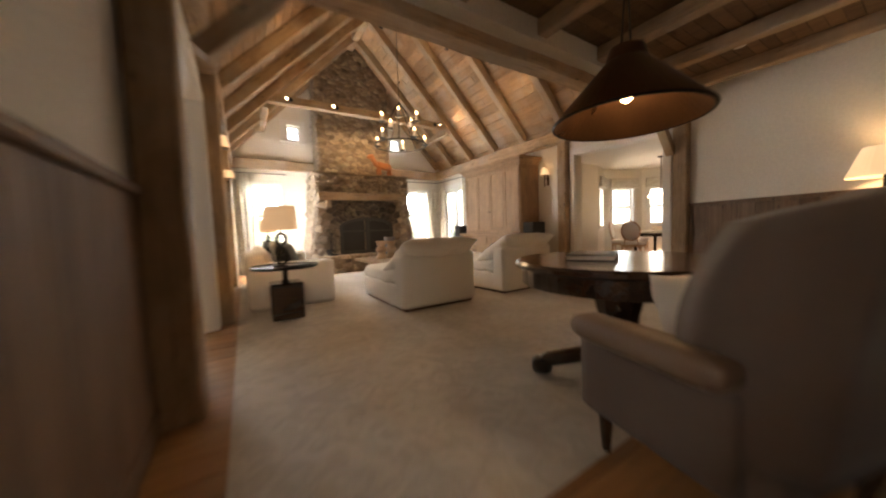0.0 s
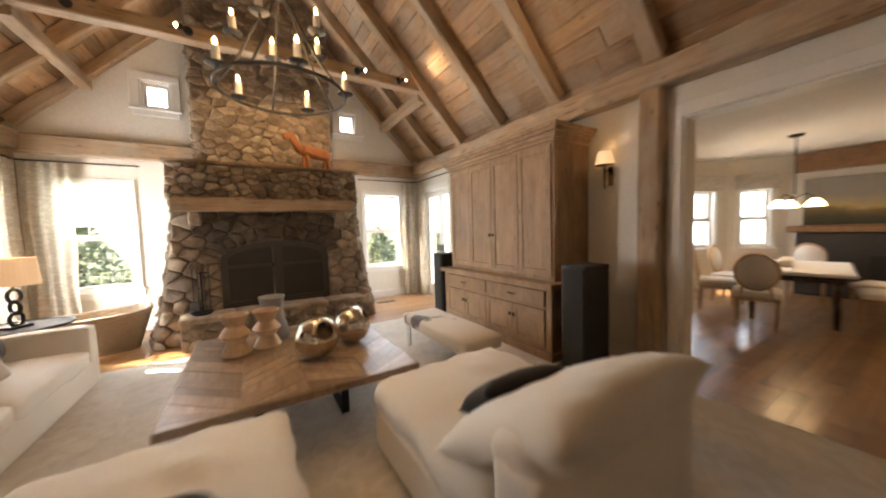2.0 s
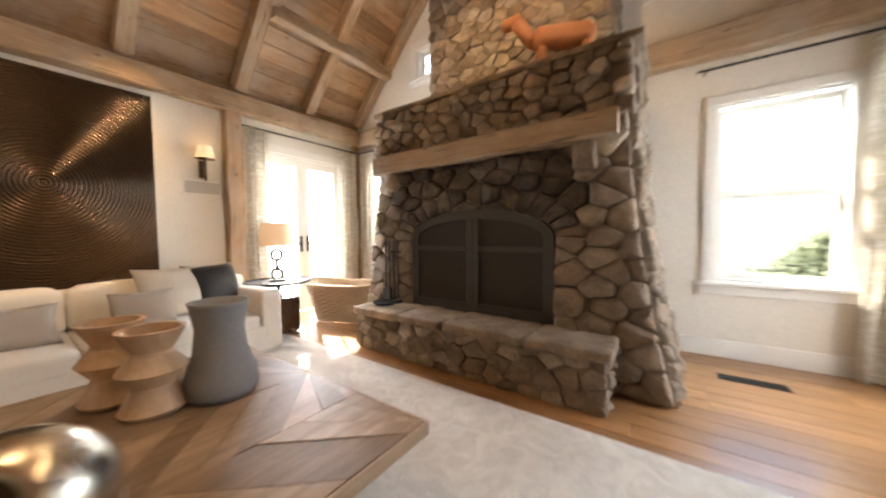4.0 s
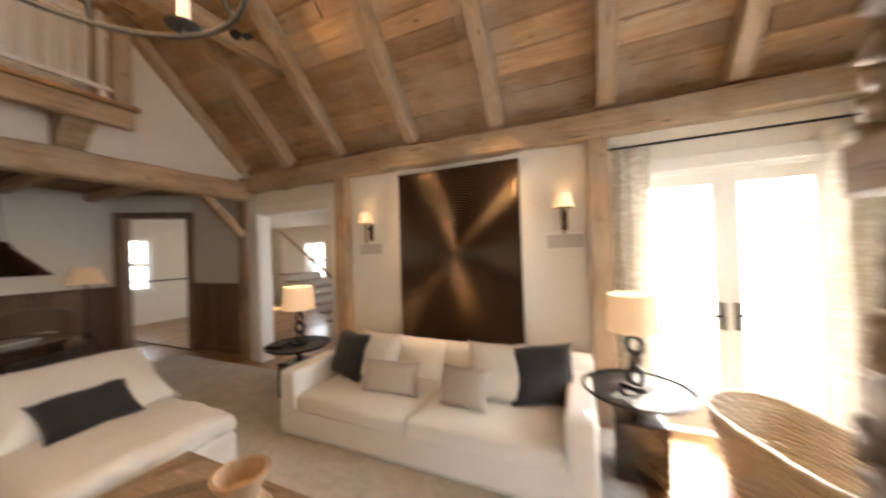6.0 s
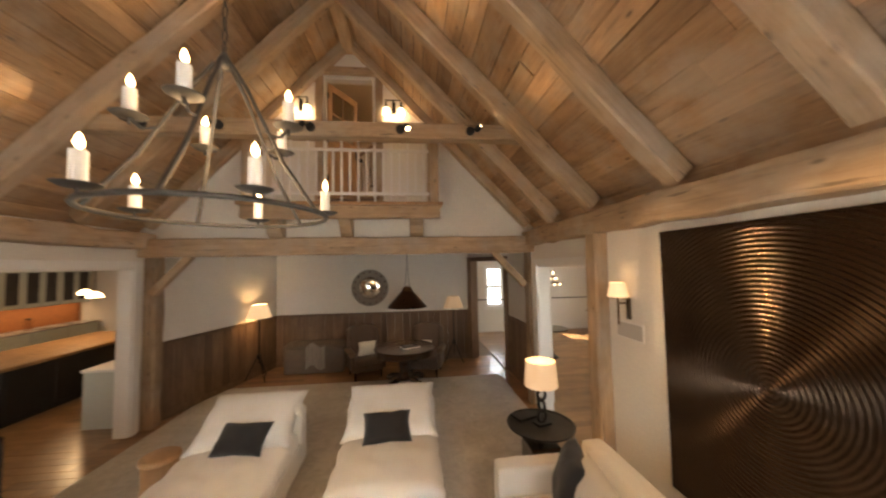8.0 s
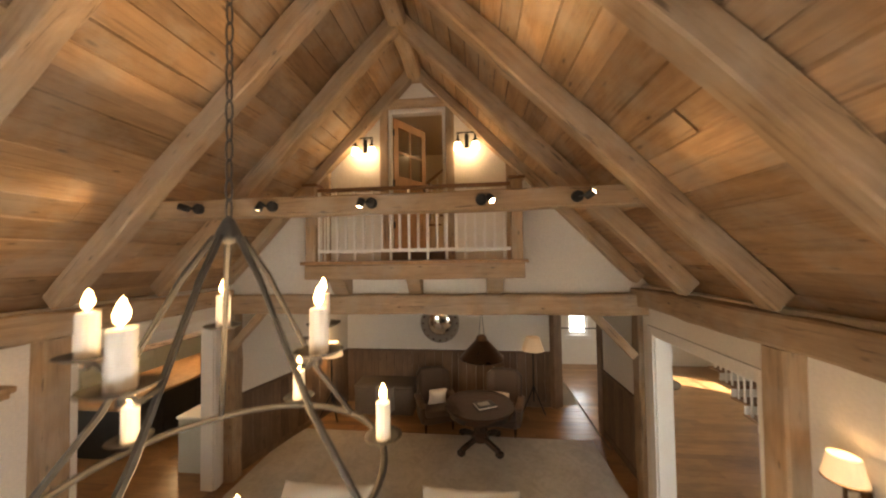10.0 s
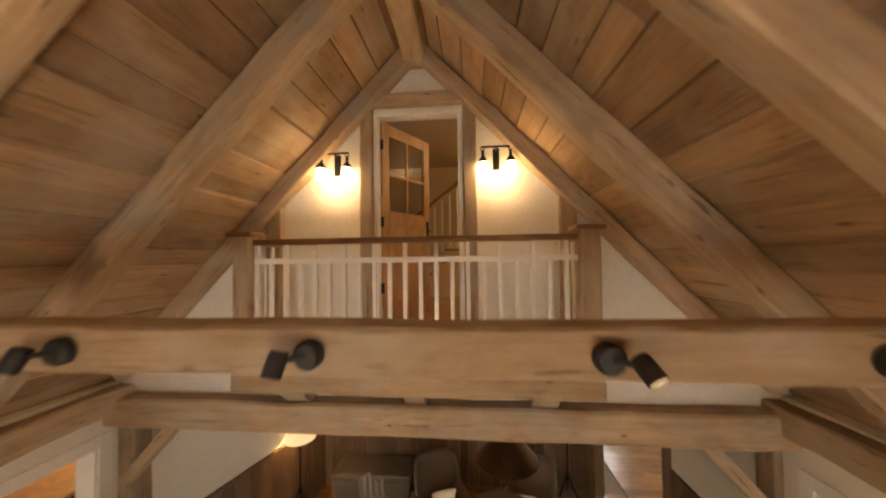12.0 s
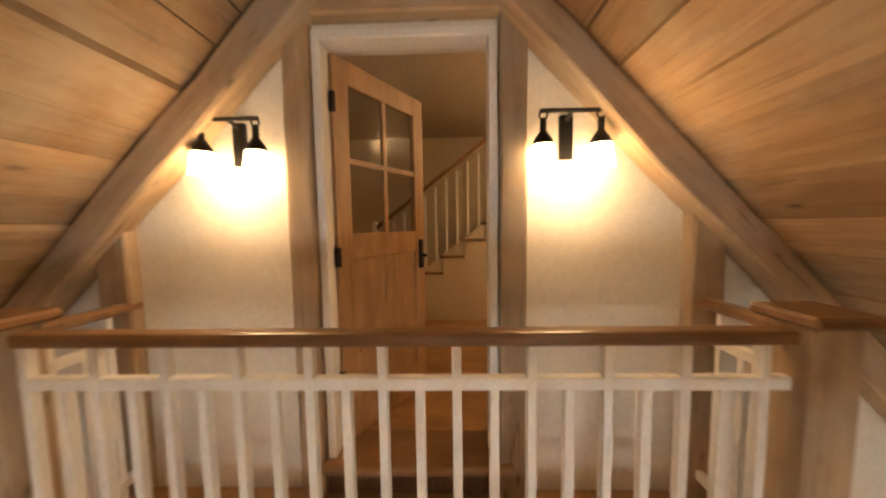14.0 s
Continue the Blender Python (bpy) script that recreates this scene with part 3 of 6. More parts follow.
bm = bmesh.new()
nx, ny = 60, 70
g = [[bm.verts.new((-2.92 + 5.78 * i / nx, -1.55 + 6.92 * j / ny, 0.012 + 0.003 * noise.noise(Vector((i * 0.4, j * 0.4, 0))) - (0.01 if i in (0, nx) or j in (0, ny) else 0))) for i in range(nx + 1)] for j in range(ny + 1)]
for j in range(ny):
    for i in range(nx):
        bm.faces.new((g[j][i], g[j][i + 1], g[j + 1][i + 1], g[j + 1][i]))
tagged(part("rug", bm, M["rug_wool"], smooth=True), "large pale wool rug covering most of the floor", "rug")

# wainscot of the nook: upright boards under a cap
for k, (p, q) in enumerate(((NOOK[0], NOOK[1]), (NOOK[1], NOOK[2]), (NOOK[3], NOOK[4]))):
    m = along((*p, 0), (*q, 0))
    ln = (Vector(q) - Vector(p)).length
    w = thing("wainscot", m, "dark-stained upright board wainscot with a cap rail", "wainscot", kind="structure")
    rnd, x = random.Random(k), 0.0
    while x < ln - 0.02:
        b = min(rnd.uniform(0.15, 0.24), ln - x)
        part("board", box(x + 0.002, x + b - 0.002, -0.022, 0.0, 0.1, 1.2, 0.004), M["dark_board"], w)
        x += b
    part("cap_rail", box(0, ln, -0.05, 0.0, 1.2, 1.25, 0.008), M["dark_board"], w)
    part("base_rail", box(0, ln, -0.035, 0.0, 0.0, 0.12, 0.006), M["dark_board"], w)

# casings, jambs and baseboards


def casing(name, m, a, b, top, wide=0.11, deep=0.2, label="white painted casing round the wide opening"):
    ob = thing(name, m, label, "door casing", kind="structure")
    for x0, x1 in ((a - wide, a), (b, b + wide)):
        part("upright", box(x0, x1, -0.025, 0.0, 0, top + wide, 0.004), M["white_paint"], ob)
    part("head", box(a, b, -0.025, 0.0, top, top + wide, 0.004), M["white_paint"], ob)
    for x0, x1 in ((a - 0.0, a + 0.02), (b - 0.02, b)):
        part("jamb", box(x0, x1, 0.0, deep, 0, top, 0.002), M["white_paint"], ob)
    part("lintel", box(a + 0.02, b - 0.02, 0.0, deep, top - 0.02, top, 0.002), M["white_paint"], ob)
    return ob


WM, EM, NM = along((-HX, 0, 0), (-HX, LY, 0)), along((HX, LY, 0), (HX, 0, 0)), along((0, LY, 0), (1, LY, 0))
SM = along((0, 0, 0), (-1, 0, 0))
casing("door_casing_west", WM, WEST_GAP[0] + 0.02, WEST_GAP[1], 2.38)
casing("door_casing_east", EM, LY - EAST_GAP[1], LY - EAST_GAP[0], 2.44)
for m, spans in ((WM, ((2.2, 5.06), (6.98, LY))), (EM, ((LY - 5.5, LY - 2.2),)), (NM, ((-HX, -1.4), (1.4, HX)))):
    for a, b in spans:
        tagged(part("baseboard", box(a, b, -0.02, 0.0, 0, 0.16, 0.004), M["white_paint"], at=m), "white painted baseboard", "baseboard", kind="structure")


def window(name, m, a, b, lo, hi, cols=3, rows=2, two=True, trim=0.08, label="white double-hung window with small panes above"):
    """A sash window in a hole from a to b and lo to hi of the wall at m."""
    ob = thing(name, m, label, "window", kind="structure")
    part("window_frame", box(a - trim, b + trim, -0.025, 0.0, hi, hi + trim, 0.004), M["white_paint"], ob)
    bm = box(a - trim, a, -0.025, 0.0, lo, hi, 0.004)
    box(b, b + trim, -0.025, 0.0, lo, hi, 0.004, bm=bm)
    box(a, a + 0.025, 0.0, 0.18, lo, hi, bm=bm)
    box(b - 0.025, b, 0.0, 0.18, lo, hi, bm=bm)
    box(a + 0.025, b - 0.025, 0.0, 0.18, hi - 0.025, hi, bm=bm)
    box(a + 0.025, b - 0.025, 0.0, 0.18, lo, lo + 0.025, bm=bm)
    part("jamb", bm, M["white_paint"], ob)
    part("window_sill", box(a - 0.13, b + 0.13, -0.06, 0.0, lo - 0.035, lo, 0.006), M["white_paint"], ob)
    part("apron", box(a - 0.1, b + 0.1, -0.02, 0.0, lo - 0.12, lo - 0.035, 0.003), M["white_paint"], ob)
    mid = (lo + hi) / 2
    for k, (z0, z1) in enumerate(((lo + 0.025, mid), (mid, hi - 0.025)) if two else ((lo + 0.025, hi - 0.025),)):
        y = 0.08 + 0.035 * k
        x0, x1 = a + 0.025, b - 0.025
        t = 0.045
        bm = box(x0, x0 + t, y, y + 0.03, z0, z1, 0.003)
        box(x1 - t, x1, y, y + 0.03, z0, z1, 0.003, bm=bm)
        box(x0 + t, x1 - t, y, y + 0.03, z0, z0 + t, 0.003, bm=bm)
        box(x0 + t, x1 - t, y, y + 0.03, z1 - t, z1, 0.003, bm=bm)
        sash = part("sash", bm, M["white_paint"], ob)
        pane = part("pane", box(x0 + t, x1 - t, y + 0.013, y + 0.017, z0 + t, z1 - t), M["pane"], ob)
        pane.visible_shadow = False
        if k == 1 or not two:
            for i in range(1, cols):
                x = x0 + t + (x1 - x0 - 2 * t) * i / cols
                part("muntin", box(x - 0.008, x + 0.008, y + 0.004, y + 0.026, z0 + t, z1 - t), M["white_paint"], ob)
            for i in range(1, rows):
                z = z0 + t + (z1 - z0 - 2 * t) * i / rows
                part("muntin", box(x0 + t, x1 - t, y + 0.005, y + 0.025, z - 0.008, z + 0.008), M["white_paint"], ob)
    return ob


for i, (a, b, lo, hi) in enumerate(WINDOWS):
    if i < 2:
        window("window_%d" % (i + 1), NM, a, b, lo, hi)
    else:
        window("window_%d" % (i + 1), NM, a, b, lo, hi, 2, 2, False, 0.12, "small square white window high beside the chimney")


def french_door(name, m, a, b, top):
    ob = thing(name, m, "pair of white glazed french doors with many panes, closed", "french door", kind="structure")
    bm = box(a - 0.1, a, -0.025, 0.0, 0, top + 0.12, 0.004)
    box(b, b + 0.1, -0.025, 0.0, 0, top + 0.12, 0.004, bm=bm)
    box(a, b, -0.025, 0.0, top, top + 0.12, 0.004, bm=bm)
    part("frame", bm, M["white_paint"], ob)
    bm = box(a, a + 0.03, 0.0, 0.18, 0, top)
    box(b - 0.03, b, 0.0, 0.18, 0, top, bm=bm)
    box(a + 0.03, b - 0.03, 0.0, 0.18, top - 0.03, top, bm=bm)
    part("jamb", bm, M["white_paint"], ob)
    mid = (a + b) / 2
    for k, (x0, x1) in enumerate(((a + 0.03, mid - 0.002), (mid + 0.002, b - 0.03))):
        s = 0.1
        bm = box(x0, x0 + s, 0.05, 0.09, 0.02, top - 0.03, 0.004)
        box(x1 - s, x1, 0.05, 0.09, 0.02, top - 0.03, 0.004, bm=bm)
        box(x0 + s, x1 - s, 0.05, 0.09, 0.02, 0.26, 0.004, bm=bm)
        box(x0 + s, x1 - s, 0.05, 0.09, top - 0.14, top - 0.03, 0.004, bm=bm)
        leaf = part("leaf", bm, M["white_paint"], ob)
        pane = part("pane", box(x0 + s, x1 - s, 0.068, 0.072, 0.26, top - 0.14), M["pane"], leaf)
        pane.visible_shadow = False
        part("muntin", box((x0 + x1) / 2 - 0.01, (x0 + x1) / 2 + 0.01, 0.058, 0.082, 0.26, top - 0.14), M["white_paint"], leaf)
        for i in range(1, 5):
            z = 0.26 + (top - 0.40) * i / 5
            part("muntin", box(x0 + s, x1 - s, 0.059, 0.081, z - 0.01, z + 0.01), M["white_paint"], leaf)
        hx = x1 - 0.05 if k == 0 else x0 + 0.05
        bm = box(hx - 0.022, hx + 0.022, 0.035, 0.05, 0.92, 1.16, 0.005)
        rod((hx, 0.05, 1.05), (hx, 0.0, 1.05), 0.01, bm=bm)
        rod((hx, 0.0, 1.05), (hx + (-0.1 if k == 0 else 0.1), 0.0, 1.05), 0.01, bm=bm)
        part("door_handle", bm, M["iron"], leaf, "dark iron lever handle")
    return ob


french_door("door_1", WM, *WEST_DOOR, 2.34)
french_door("door_2", EM, LY - EAST_DOOR[1], LY - EAST_DOOR[0], 2.34)


def curtain_material():
    m, n, l, p = material("printed_sheer")
    v = coords(n, l, (0.8, 0.8, 2.4), shift=False)
    vo = noise_tex(n, l, v, 7, 5, 0.7, 1.5)
    w = noise_tex(n, l, v, 260, 2)
    col = ramp(n, l, vo, [(0.40, (0.82, 0.79, 0.73)), (0.56, (0.60, 0.55, 0.47)), (0.66, (0.80, 0.77, 0.70))])
    l.new(col, p.inputs["Base Color"])
    p.inputs["Roughness"].default_value = 0.95
    tr, ms = n.new("ShaderNodeBsdfTranslucent"), n.new("ShaderNodeMixShader")
    l.new(col, tr.inputs[0])
    ms.inputs[0].default_value = 0.55
    l.new(p.outputs[0], ms.inputs[1])
    l.new(tr.outputs[0], ms.inputs[2])
    l.new(ms.outputs[0], n["Material Output"].inputs[0])
    bump(n, l, p, w, 0.2, 0.002)
    M["printed_sheer"] = m


curtain_material()


def curtain(m, a, b, top=2.56, seed=0):
    bm = bmesh.new()
    nx, nz = 60, 14
    for s in (0, 1):
        g = []
        for j in range(nz + 1):
            z = top * j / nz + 0.01
            row = []
            for i in range(nx + 1):
                u = i / nx
                fold = math.sin(u * (b - a) * 46 + seed + 0.6 * math.sin(j * 0.7 + u * 5)) * 0.032 * (1 - 0.25 * j / nz)
                row.append(bm.verts.new((a + (b - a) * u + 0.012 * math.sin(j * 0.9 + seed) * u, -0.10 + fold + 0.003 * s, z)))
            g.append(row)
        for j in range(nz):
            for i in range(nx):
                f = (g[j][i], g[j][i + 1], g[j + 1][i + 1], g[j + 1][i])
                bm.faces.new(f if not s else f[::-1])
    ob = part("curtain", bm, M["printed_sheer"], at=m, smooth=True)
    return tagged(ob, "full-length cream printed linen curtain, drawn open in folds", "curtain", "curtains of the great room")


for m, a, b, sd in ((WM, 5.28, 5.62, 0), (WM, 6.74, 7.08, 2), (NM, -2.98, -2.5, 1), (NM, 2.64, 2.96, 3), (EM, LY - 6.98, LY - 6.78, 4), (EM, LY - 5.72, LY - 5.42, 5)):
    curtain(m, a, b, seed=sd)
for m, a, b in ((WM, 5.26, 7.12), (NM, -3.0, -1.75), (NM, 1.65, 3.0), (EM, 0.15, 1.85)):
    bm = rod((a, -0.10, 2.59), (b, -0.10, 2.59), 0.011)
    for x in (a + 0.06, b - 0.06):
        rod((x, -0.10, 2.59), (x, 0.0, 2.59), 0.007, bm=bm)
    ob = part("curtain_rod", bm, M["iron"], at=m)
    tagged(ob, "thin dark iron curtain rod on brackets", "curtain rod", "curtain rods")

# ---- fireplace ----


def clip(poly, px, py, nx, ny):
    """The part of a polygon on the side of (px, py) away from (nx, ny)."""
    out = []
    for i, a in enumerate(poly):
        b = poly[(i + 1) % len(poly)]
        da, db = (a[0] - px) * nx + (a[1] - py) * ny, (b[0] - px) * nx + (b[1] - py) * ny
        if da <= 0:
            out.append(a)
        if da * db < 0:
            t = da / (da - db)
            out.append((a[0] + (b[0] - a[0]) * t, a[1] + (b[1] - a[1]) * t))
    return out


def cells(seeds, bound, stretch=1.5):
    """Cells round the seeds, wider than high."""
    res = []
    sc = [(x, y * stretch) for x, y in seeds]
    bs = [(x, y * stretch) for x, y in bound]
    for i, (x, y) in enumerate(sc):
        near = sorted((j for j in range(len(sc)) if j != i), key=lambda j: (sc[j][0] - x) ** 2 + (sc[j][1] - y) ** 2)[:18]
        poly = bs
        for j in near:
            u, v = sc[j]
            poly = clip(poly, (x + u) / 2, (y + v) / 2, u - x, v - y)
            if len(poly) < 3:
                break
        res.append([(a, b / stretch) for a, b in poly])
    return res


def scatter(rnd, bound, size, stretch, fixed=(), avoid=None):
    """Seeds a stone's size apart within a polygon."""
    xs, ys = [p[0] for p in bound], [p[1] for p in bound]

    def inside(x, y):
        k = False
        for i in range(len(bound)):
            (x0, y0), (x1, y1) = bound[i], bound[i - 1]
            if (y0 > y) != (y1 > y) and x < (x1 - x0) * (y - y0) / (y1 - y0) + x0:
                k = not k
        return k
    pts = list(fixed)
    for _ in range(9000):
        x, y = rnd.uniform(min(xs), max(xs)), rnd.uniform(min(ys), max(ys))
        s = size * rnd.choice((0.7, 0.85, 1.0, 1.0, 1.25))
        if inside(x, y) and not (avoid and avoid(x, y)) and all((x - a) ** 2 + ((y - b) * stretch) ** 2 > s * s for a, b in pts):
            pts.append((x, y))
    return pts


def stone_bm(poly, place, rnd, depth, gap=0.004):
    """One rounded stone over a cell; place maps (u, v, out) to the world."""
    n0 = len(poly)
    area = abs(sum(poly[i][0] * poly[(i + 1) % n0][1] - poly[(i + 1) % n0][0] * poly[i][1] for i in range(n0))) / 2
    if n0 < 3 or area < 0.0012:
        return None
    cx, cy = sum(p[0] for p in poly) / n0, sum(p[1] for p in poly) / n0
    # cut the corners, so that no stone ends in a point
    soft = []
    for i in range(n0):
        a, b = poly[i], poly[(i + 1) % n0]
        for t in (0.12, 0.88):
            soft.append((a[0] + (b[0] - a[0]) * t, a[1] + (b[1] - a[1]) * t))
    poly, soft = soft, []
    for i in range(len(poly)):
        a, b = poly[i], poly[(i + 1) % len(poly)]
        for t in (0.22, 0.78):
            soft.append((a[0] + (b[0] - a[0]) * t, a[1] + (b[1] - a[1]) * t))
    r = math.sqrt(area / math.pi)
    d = depth * rnd.uniform(0.65, 1.25)
    tx, ty = rnd.uniform(-0.12, 0.12), rnd.uniform(-0.12, 0.12)
    bm = bmesh.new()
    rings = []
    for shrink, out in ((gap, -0.04), (gap * 1.1, d * 0.42), (gap + r * 0.05, d * 0.8), (gap + r * 0.14, d * 0.97), (gap + r * 0.5, d * 1.04)):
        k = max(0.2, 1 - shrink / r)
        ring = []
        for x, y in soft:
            u, v = cx + (x - cx) * k, cy + (y - cy) * k
            o = out + ((noise.noise(Vector((u * 9, v * 9, depth * 50))) * 0.036 + noise.noise(Vector((u * 24, v * 24, 3))) * 0.018) + (u - cx) * tx + (v - cy) * ty if out > 0 else 0)
            ring.append(bm.verts.new(place(u, v, o)))
        rings.append(ring)
    m = len(soft)
    for a, b in zip(rings, rings[1:]):
        for i in range(m):
            bm.faces.new((a[i], a[(i + 1) % m], b[(i + 1) % m], b[i]))
    bm.faces.new(rings[-1])
    bmesh.ops.recalc_face_normals(bm, faces=bm.faces)
    return bm


def half(z):
    """Half the width of the flared stone breast."""
    return 1.22 + 0.30 * max(0, 1 - z / 2.2) ** 1.8


def front(z):
    return 6.05 - 0.08 * max(0, 1 - z / 2.4)


SPRING, PEAK, JAMB, HEARTH = 1.12, 1.38, 0.73, 0.42


def arch(x):
    return SPRING + (PEAK - SPRING) * math.sqrt(max(0, 1 - (x / (JAMB + 0.02)) ** 2)) if abs(x) < JAMB else 0


def outside(p):
    """A corner of a stone pushed out of the arched mouth."""
    x, z = p
    if abs(x) < JAMB and z < arch(x):
        if z < SPRING:
            return (math.copysign(JAMB, x), z)
        k = math.hypot(x / JAMB, (z - SPRING) / (PEAK - SPRING))
        return (x / max(k, 0.2), SPRING + (z - SPRING) / max(k, 0.2))
    return p


fireplace = thing("fireplace", (0, 0, 0), "large field-stone fireplace with arched iron doors and raised hearth", "fireplace")
bm = bmesh.new()
rings = []
for z in (0, 0.3, 0.7, 1.2, 1.8, 2.5):
    w, f = half(z) + 0.008, front(z) - 0.012
    rings.append([bm.verts.new(c) for c in ((-w, f, z), (w, f, z), (w, LY, z), (-w, LY, z))])
for a, b in zip(rings, rings[1:]):
    for i in range(4):
        bm.faces.new((a[i], a[(i + 1) % 4], b[(i + 1) % 4], b[i]))
bm.faces.new(rings[-1])
bmesh.ops.recalc_face_normals(bm, faces=bm.faces)
part("core", bm, M["mortar"], fireplace, "dark recessed mortar")
bm = bmesh.new()
prof = [(-1.008, 2.5), (1.008, 2.5), (1.008, 5.23), (0.0, 6.27), (-1.008, 5.23)]
for y in (6.688, LY):
    bm.faces.new([bm.verts.new((x, y, z)) for x, z in prof])
vs = bm.verts[:]
for i in range(5):
    bm.faces.new((vs[i], vs[(i + 1) % 5], vs[5 + (i + 1) % 5], vs[5 + i]))
bmesh.ops.recalc_face_normals(bm, faces=bm.faces)
part("chimney_core", bm, M["mortar"], fireplace)

rnd = random.Random(12)
bound = [(s * half(z) * 1.0, z) for s, zs in ((1, (0, 0.25, 0.6, 1.0, 1.5, 2.0)), (-1, (2.0, 1.5, 1.0, 0.6, 0.25, 0))) for z in zs]
fixed, dropped = [], []
steps = 15
for i in range(steps):
    a = math.pi * (i + 0.5) / steps
    c, s = math.cos(a), math.sin(a)
    fixed.append(((JAMB + 0.13) * c, SPRING + (PEAK - SPRING + 0.13) * s))
    dropped.append(((JAMB - 0.13) * c, SPRING + (PEAK - SPRING - 0.13) * s))
for z in (0.12, 0.36, 0.6, 0.84, 1.06):
    for s in (-1, 1):
        fixed.append((s * (JAMB + 0.12), z + 0.03 * s))
        dropped.append((s * (JAMB - 0.12), z + 0.03 * s))
seeds = scatter(rnd, bound, 0.235, 1.35, fixed + dropped, lambda x, z: abs(x) < JAMB and z < arch(x))
drop = set(dropped)
for sd, poly in zip(seeds, cells(seeds, bound, 1.3)):
    if sd in drop:
        continue
    b = stone_bm([outside(p) for p in poly], lambda u, v, o: (u, front(v) - o, v), rnd, 0.075)
    if b:
        sooty = abs(sd[0]) < 0.9 and sd[1] > 1.22
        part("stone", b, M["sooty_stone" if sooty else "field_stone"], fireplace, smooth=True)
# band of stone over the mantel
bound = [(-1.29, 1.98), (1.27, 1.98), (1.25, 2.47), (-1.27, 2.47)]
seeds = scatter(rnd, bound, 0.17, 1.5)
for poly in cells(seeds, bound, 1.5):
    b = stone_bm(poly, lambda u, v, o: (u, 6.0 - o, v), rnd, 0.07)
    if b:
        part("stone", b, M["field_stone"], fireplace, smooth=True)
# top of the shelf
part("shelf", soft_box(2.62, 0.78, 0.06, 0.02, 10, 0, 0.008, 4), M["field_stone"], fireplace, "flat stone shelf over the mantel", at=pose(0, 6.36, 2.48))
# upper chimney
bound = [(-1.02, 2.5), (1.02, 2.5), (1.02, 5.2), (0.0, 6.26), (-1.02, 5.2)]
seeds = scatter(rnd, bound, 0.185, 1.6)
for poly in cells(seeds, bound, 1.55):
    b = stone_bm(poly, lambda u, v, o: (u, 6.70 - o, v), rnd, 0.04, 0.0035)
    if b:
        part("stone", b, M["field_stone"], fireplace, smooth=True)
# returns of the breast and the chimney
whole = bmesh.new()
for s in (-1, 1):
    bound = [(5.99, 0), (LY, 0), (LY, 2.5), (6.05, 2.5)]
    for poly in cells(scatter(rnd, bound, 0.2, 1.4), bound, 1.4):
        b = stone_bm(poly, lambda u, v, o: (s * (half(v) + o), u, v), rnd, 0.05)
        if b:
            join(whole, b)
    bound = [(6.69, 2.5), (LY, 2.5), (LY, 5.2), (6.69, 5.2)]
    for poly in cells(scatter(rnd, bound, 0.19, 1.4), bound, 1.4):
        b = stone_bm(poly, lambda u, v, o: (s * (1.0 + o), u, v), rnd, 0.04)
        if b:
            join(whole, b)
tagged(part("masonry", whole, M["field_stone"], fireplace, smooth=True), kind="stuff")
# raised hearth
part("hearth_core", box(-1.138, 1.138, 5.578, 6.0, 0, 0.36), M["mortar"], fireplace)
bound = [(-1.17, 0.0), (1.17, 0.0), (1.17, 0.36), (-1.17, 0.36)]
for poly in cells(scatter(rnd, bound, 0.2, 1.3), bound, 1.3):
    b = stone_bm(poly, lambda u, v, o: (u, 5.585 - o, v), rnd, 0.035)
    if b:
        part("hearth_stone", b, M["field_stone"], fireplace, smooth=True)
for s in (-1, 1):
    bound = [(5.58, 0.0), (6.05, 0.0), (6.05, 0.36), (5.58, 0.36)]
    for poly in cells(scatter(rnd, bound, 0.2, 1.3), bound, 1.3):
        b = stone_bm(poly, lambda u, v, o: (s * (1.13 + o), u, v), rnd, 0.035)
        if b:
            part("hearth_stone", b, M["field_stone"], fireplace, smooth=True)
x = -1.2
for w in (0.62, 0.5, 0.72, 0.56):
    part("hearth_slab", soft_box(w - 0.012, 0.56, 0.085, 0.025, 10, 0, 0.012, w * 9), M["field_stone"], fireplace, at=pose(x + w / 2, 5.80, 0.35), smooth=True)
    x += w
mantel = part("mantel", hewn(2.38, 0.2, 0.19, 77, 0.014), M["oak_beam"], fireplace, "long hewn oak mantel beam", at=along((-1.21, 5.96, 1.915), (1.17, 5.96, 1.915)))
for x, w in ((-0.98, 0.15), (0.95, 0.17)):
    part("corbel", soft_box(w, 0.2, 0.2, 0.03, 8, 0, 0.014, x * 7), M["field_stone"], fireplace, "pale squared stone carrying the mantel", at=pose(x, 5.97, 1.62), smooth=True)
# iron doors
bm = bmesh.new()
ins, outs = [], []
n = 24
for i in range(n + 1):
    a = math.pi * i / n
    ins.append(((JAMB - 0.085) * math.cos(a), SPRING + (PEAK - SPRING - 0.085) * math.sin(a)))
    outs.append((JAMB * math.cos(a), SPRING + (PEAK - SPRING) * math.sin(a)))
ins = [(JAMB - 0.085, HEARTH + 0.05)] + ins + [(-JAMB + 0.085, HEARTH + 0.05)]
outs = [(JAMB, HEARTH)] + outs + [(-JAMB, HEARTH)]
fr = [[bm.verts.new((x, y, z)) for x, z in ring] for ring in (ins, outs) for y in (5.945, 6.06)]
for i in range(len(ins) - 1):
    bm.faces.new((fr[0][i], fr[0][i + 1], fr[2][i + 1], fr[2][i]))
    bm.faces.new((fr[0][i], fr[1][i], fr[1][i + 1], fr[0][i + 1]))
    bm.faces.new((fr[2][i], fr[2][i + 1], fr[3][i + 1], fr[3][i]))
bmesh.ops.recalc_face_normals(bm, faces=bm.faces)
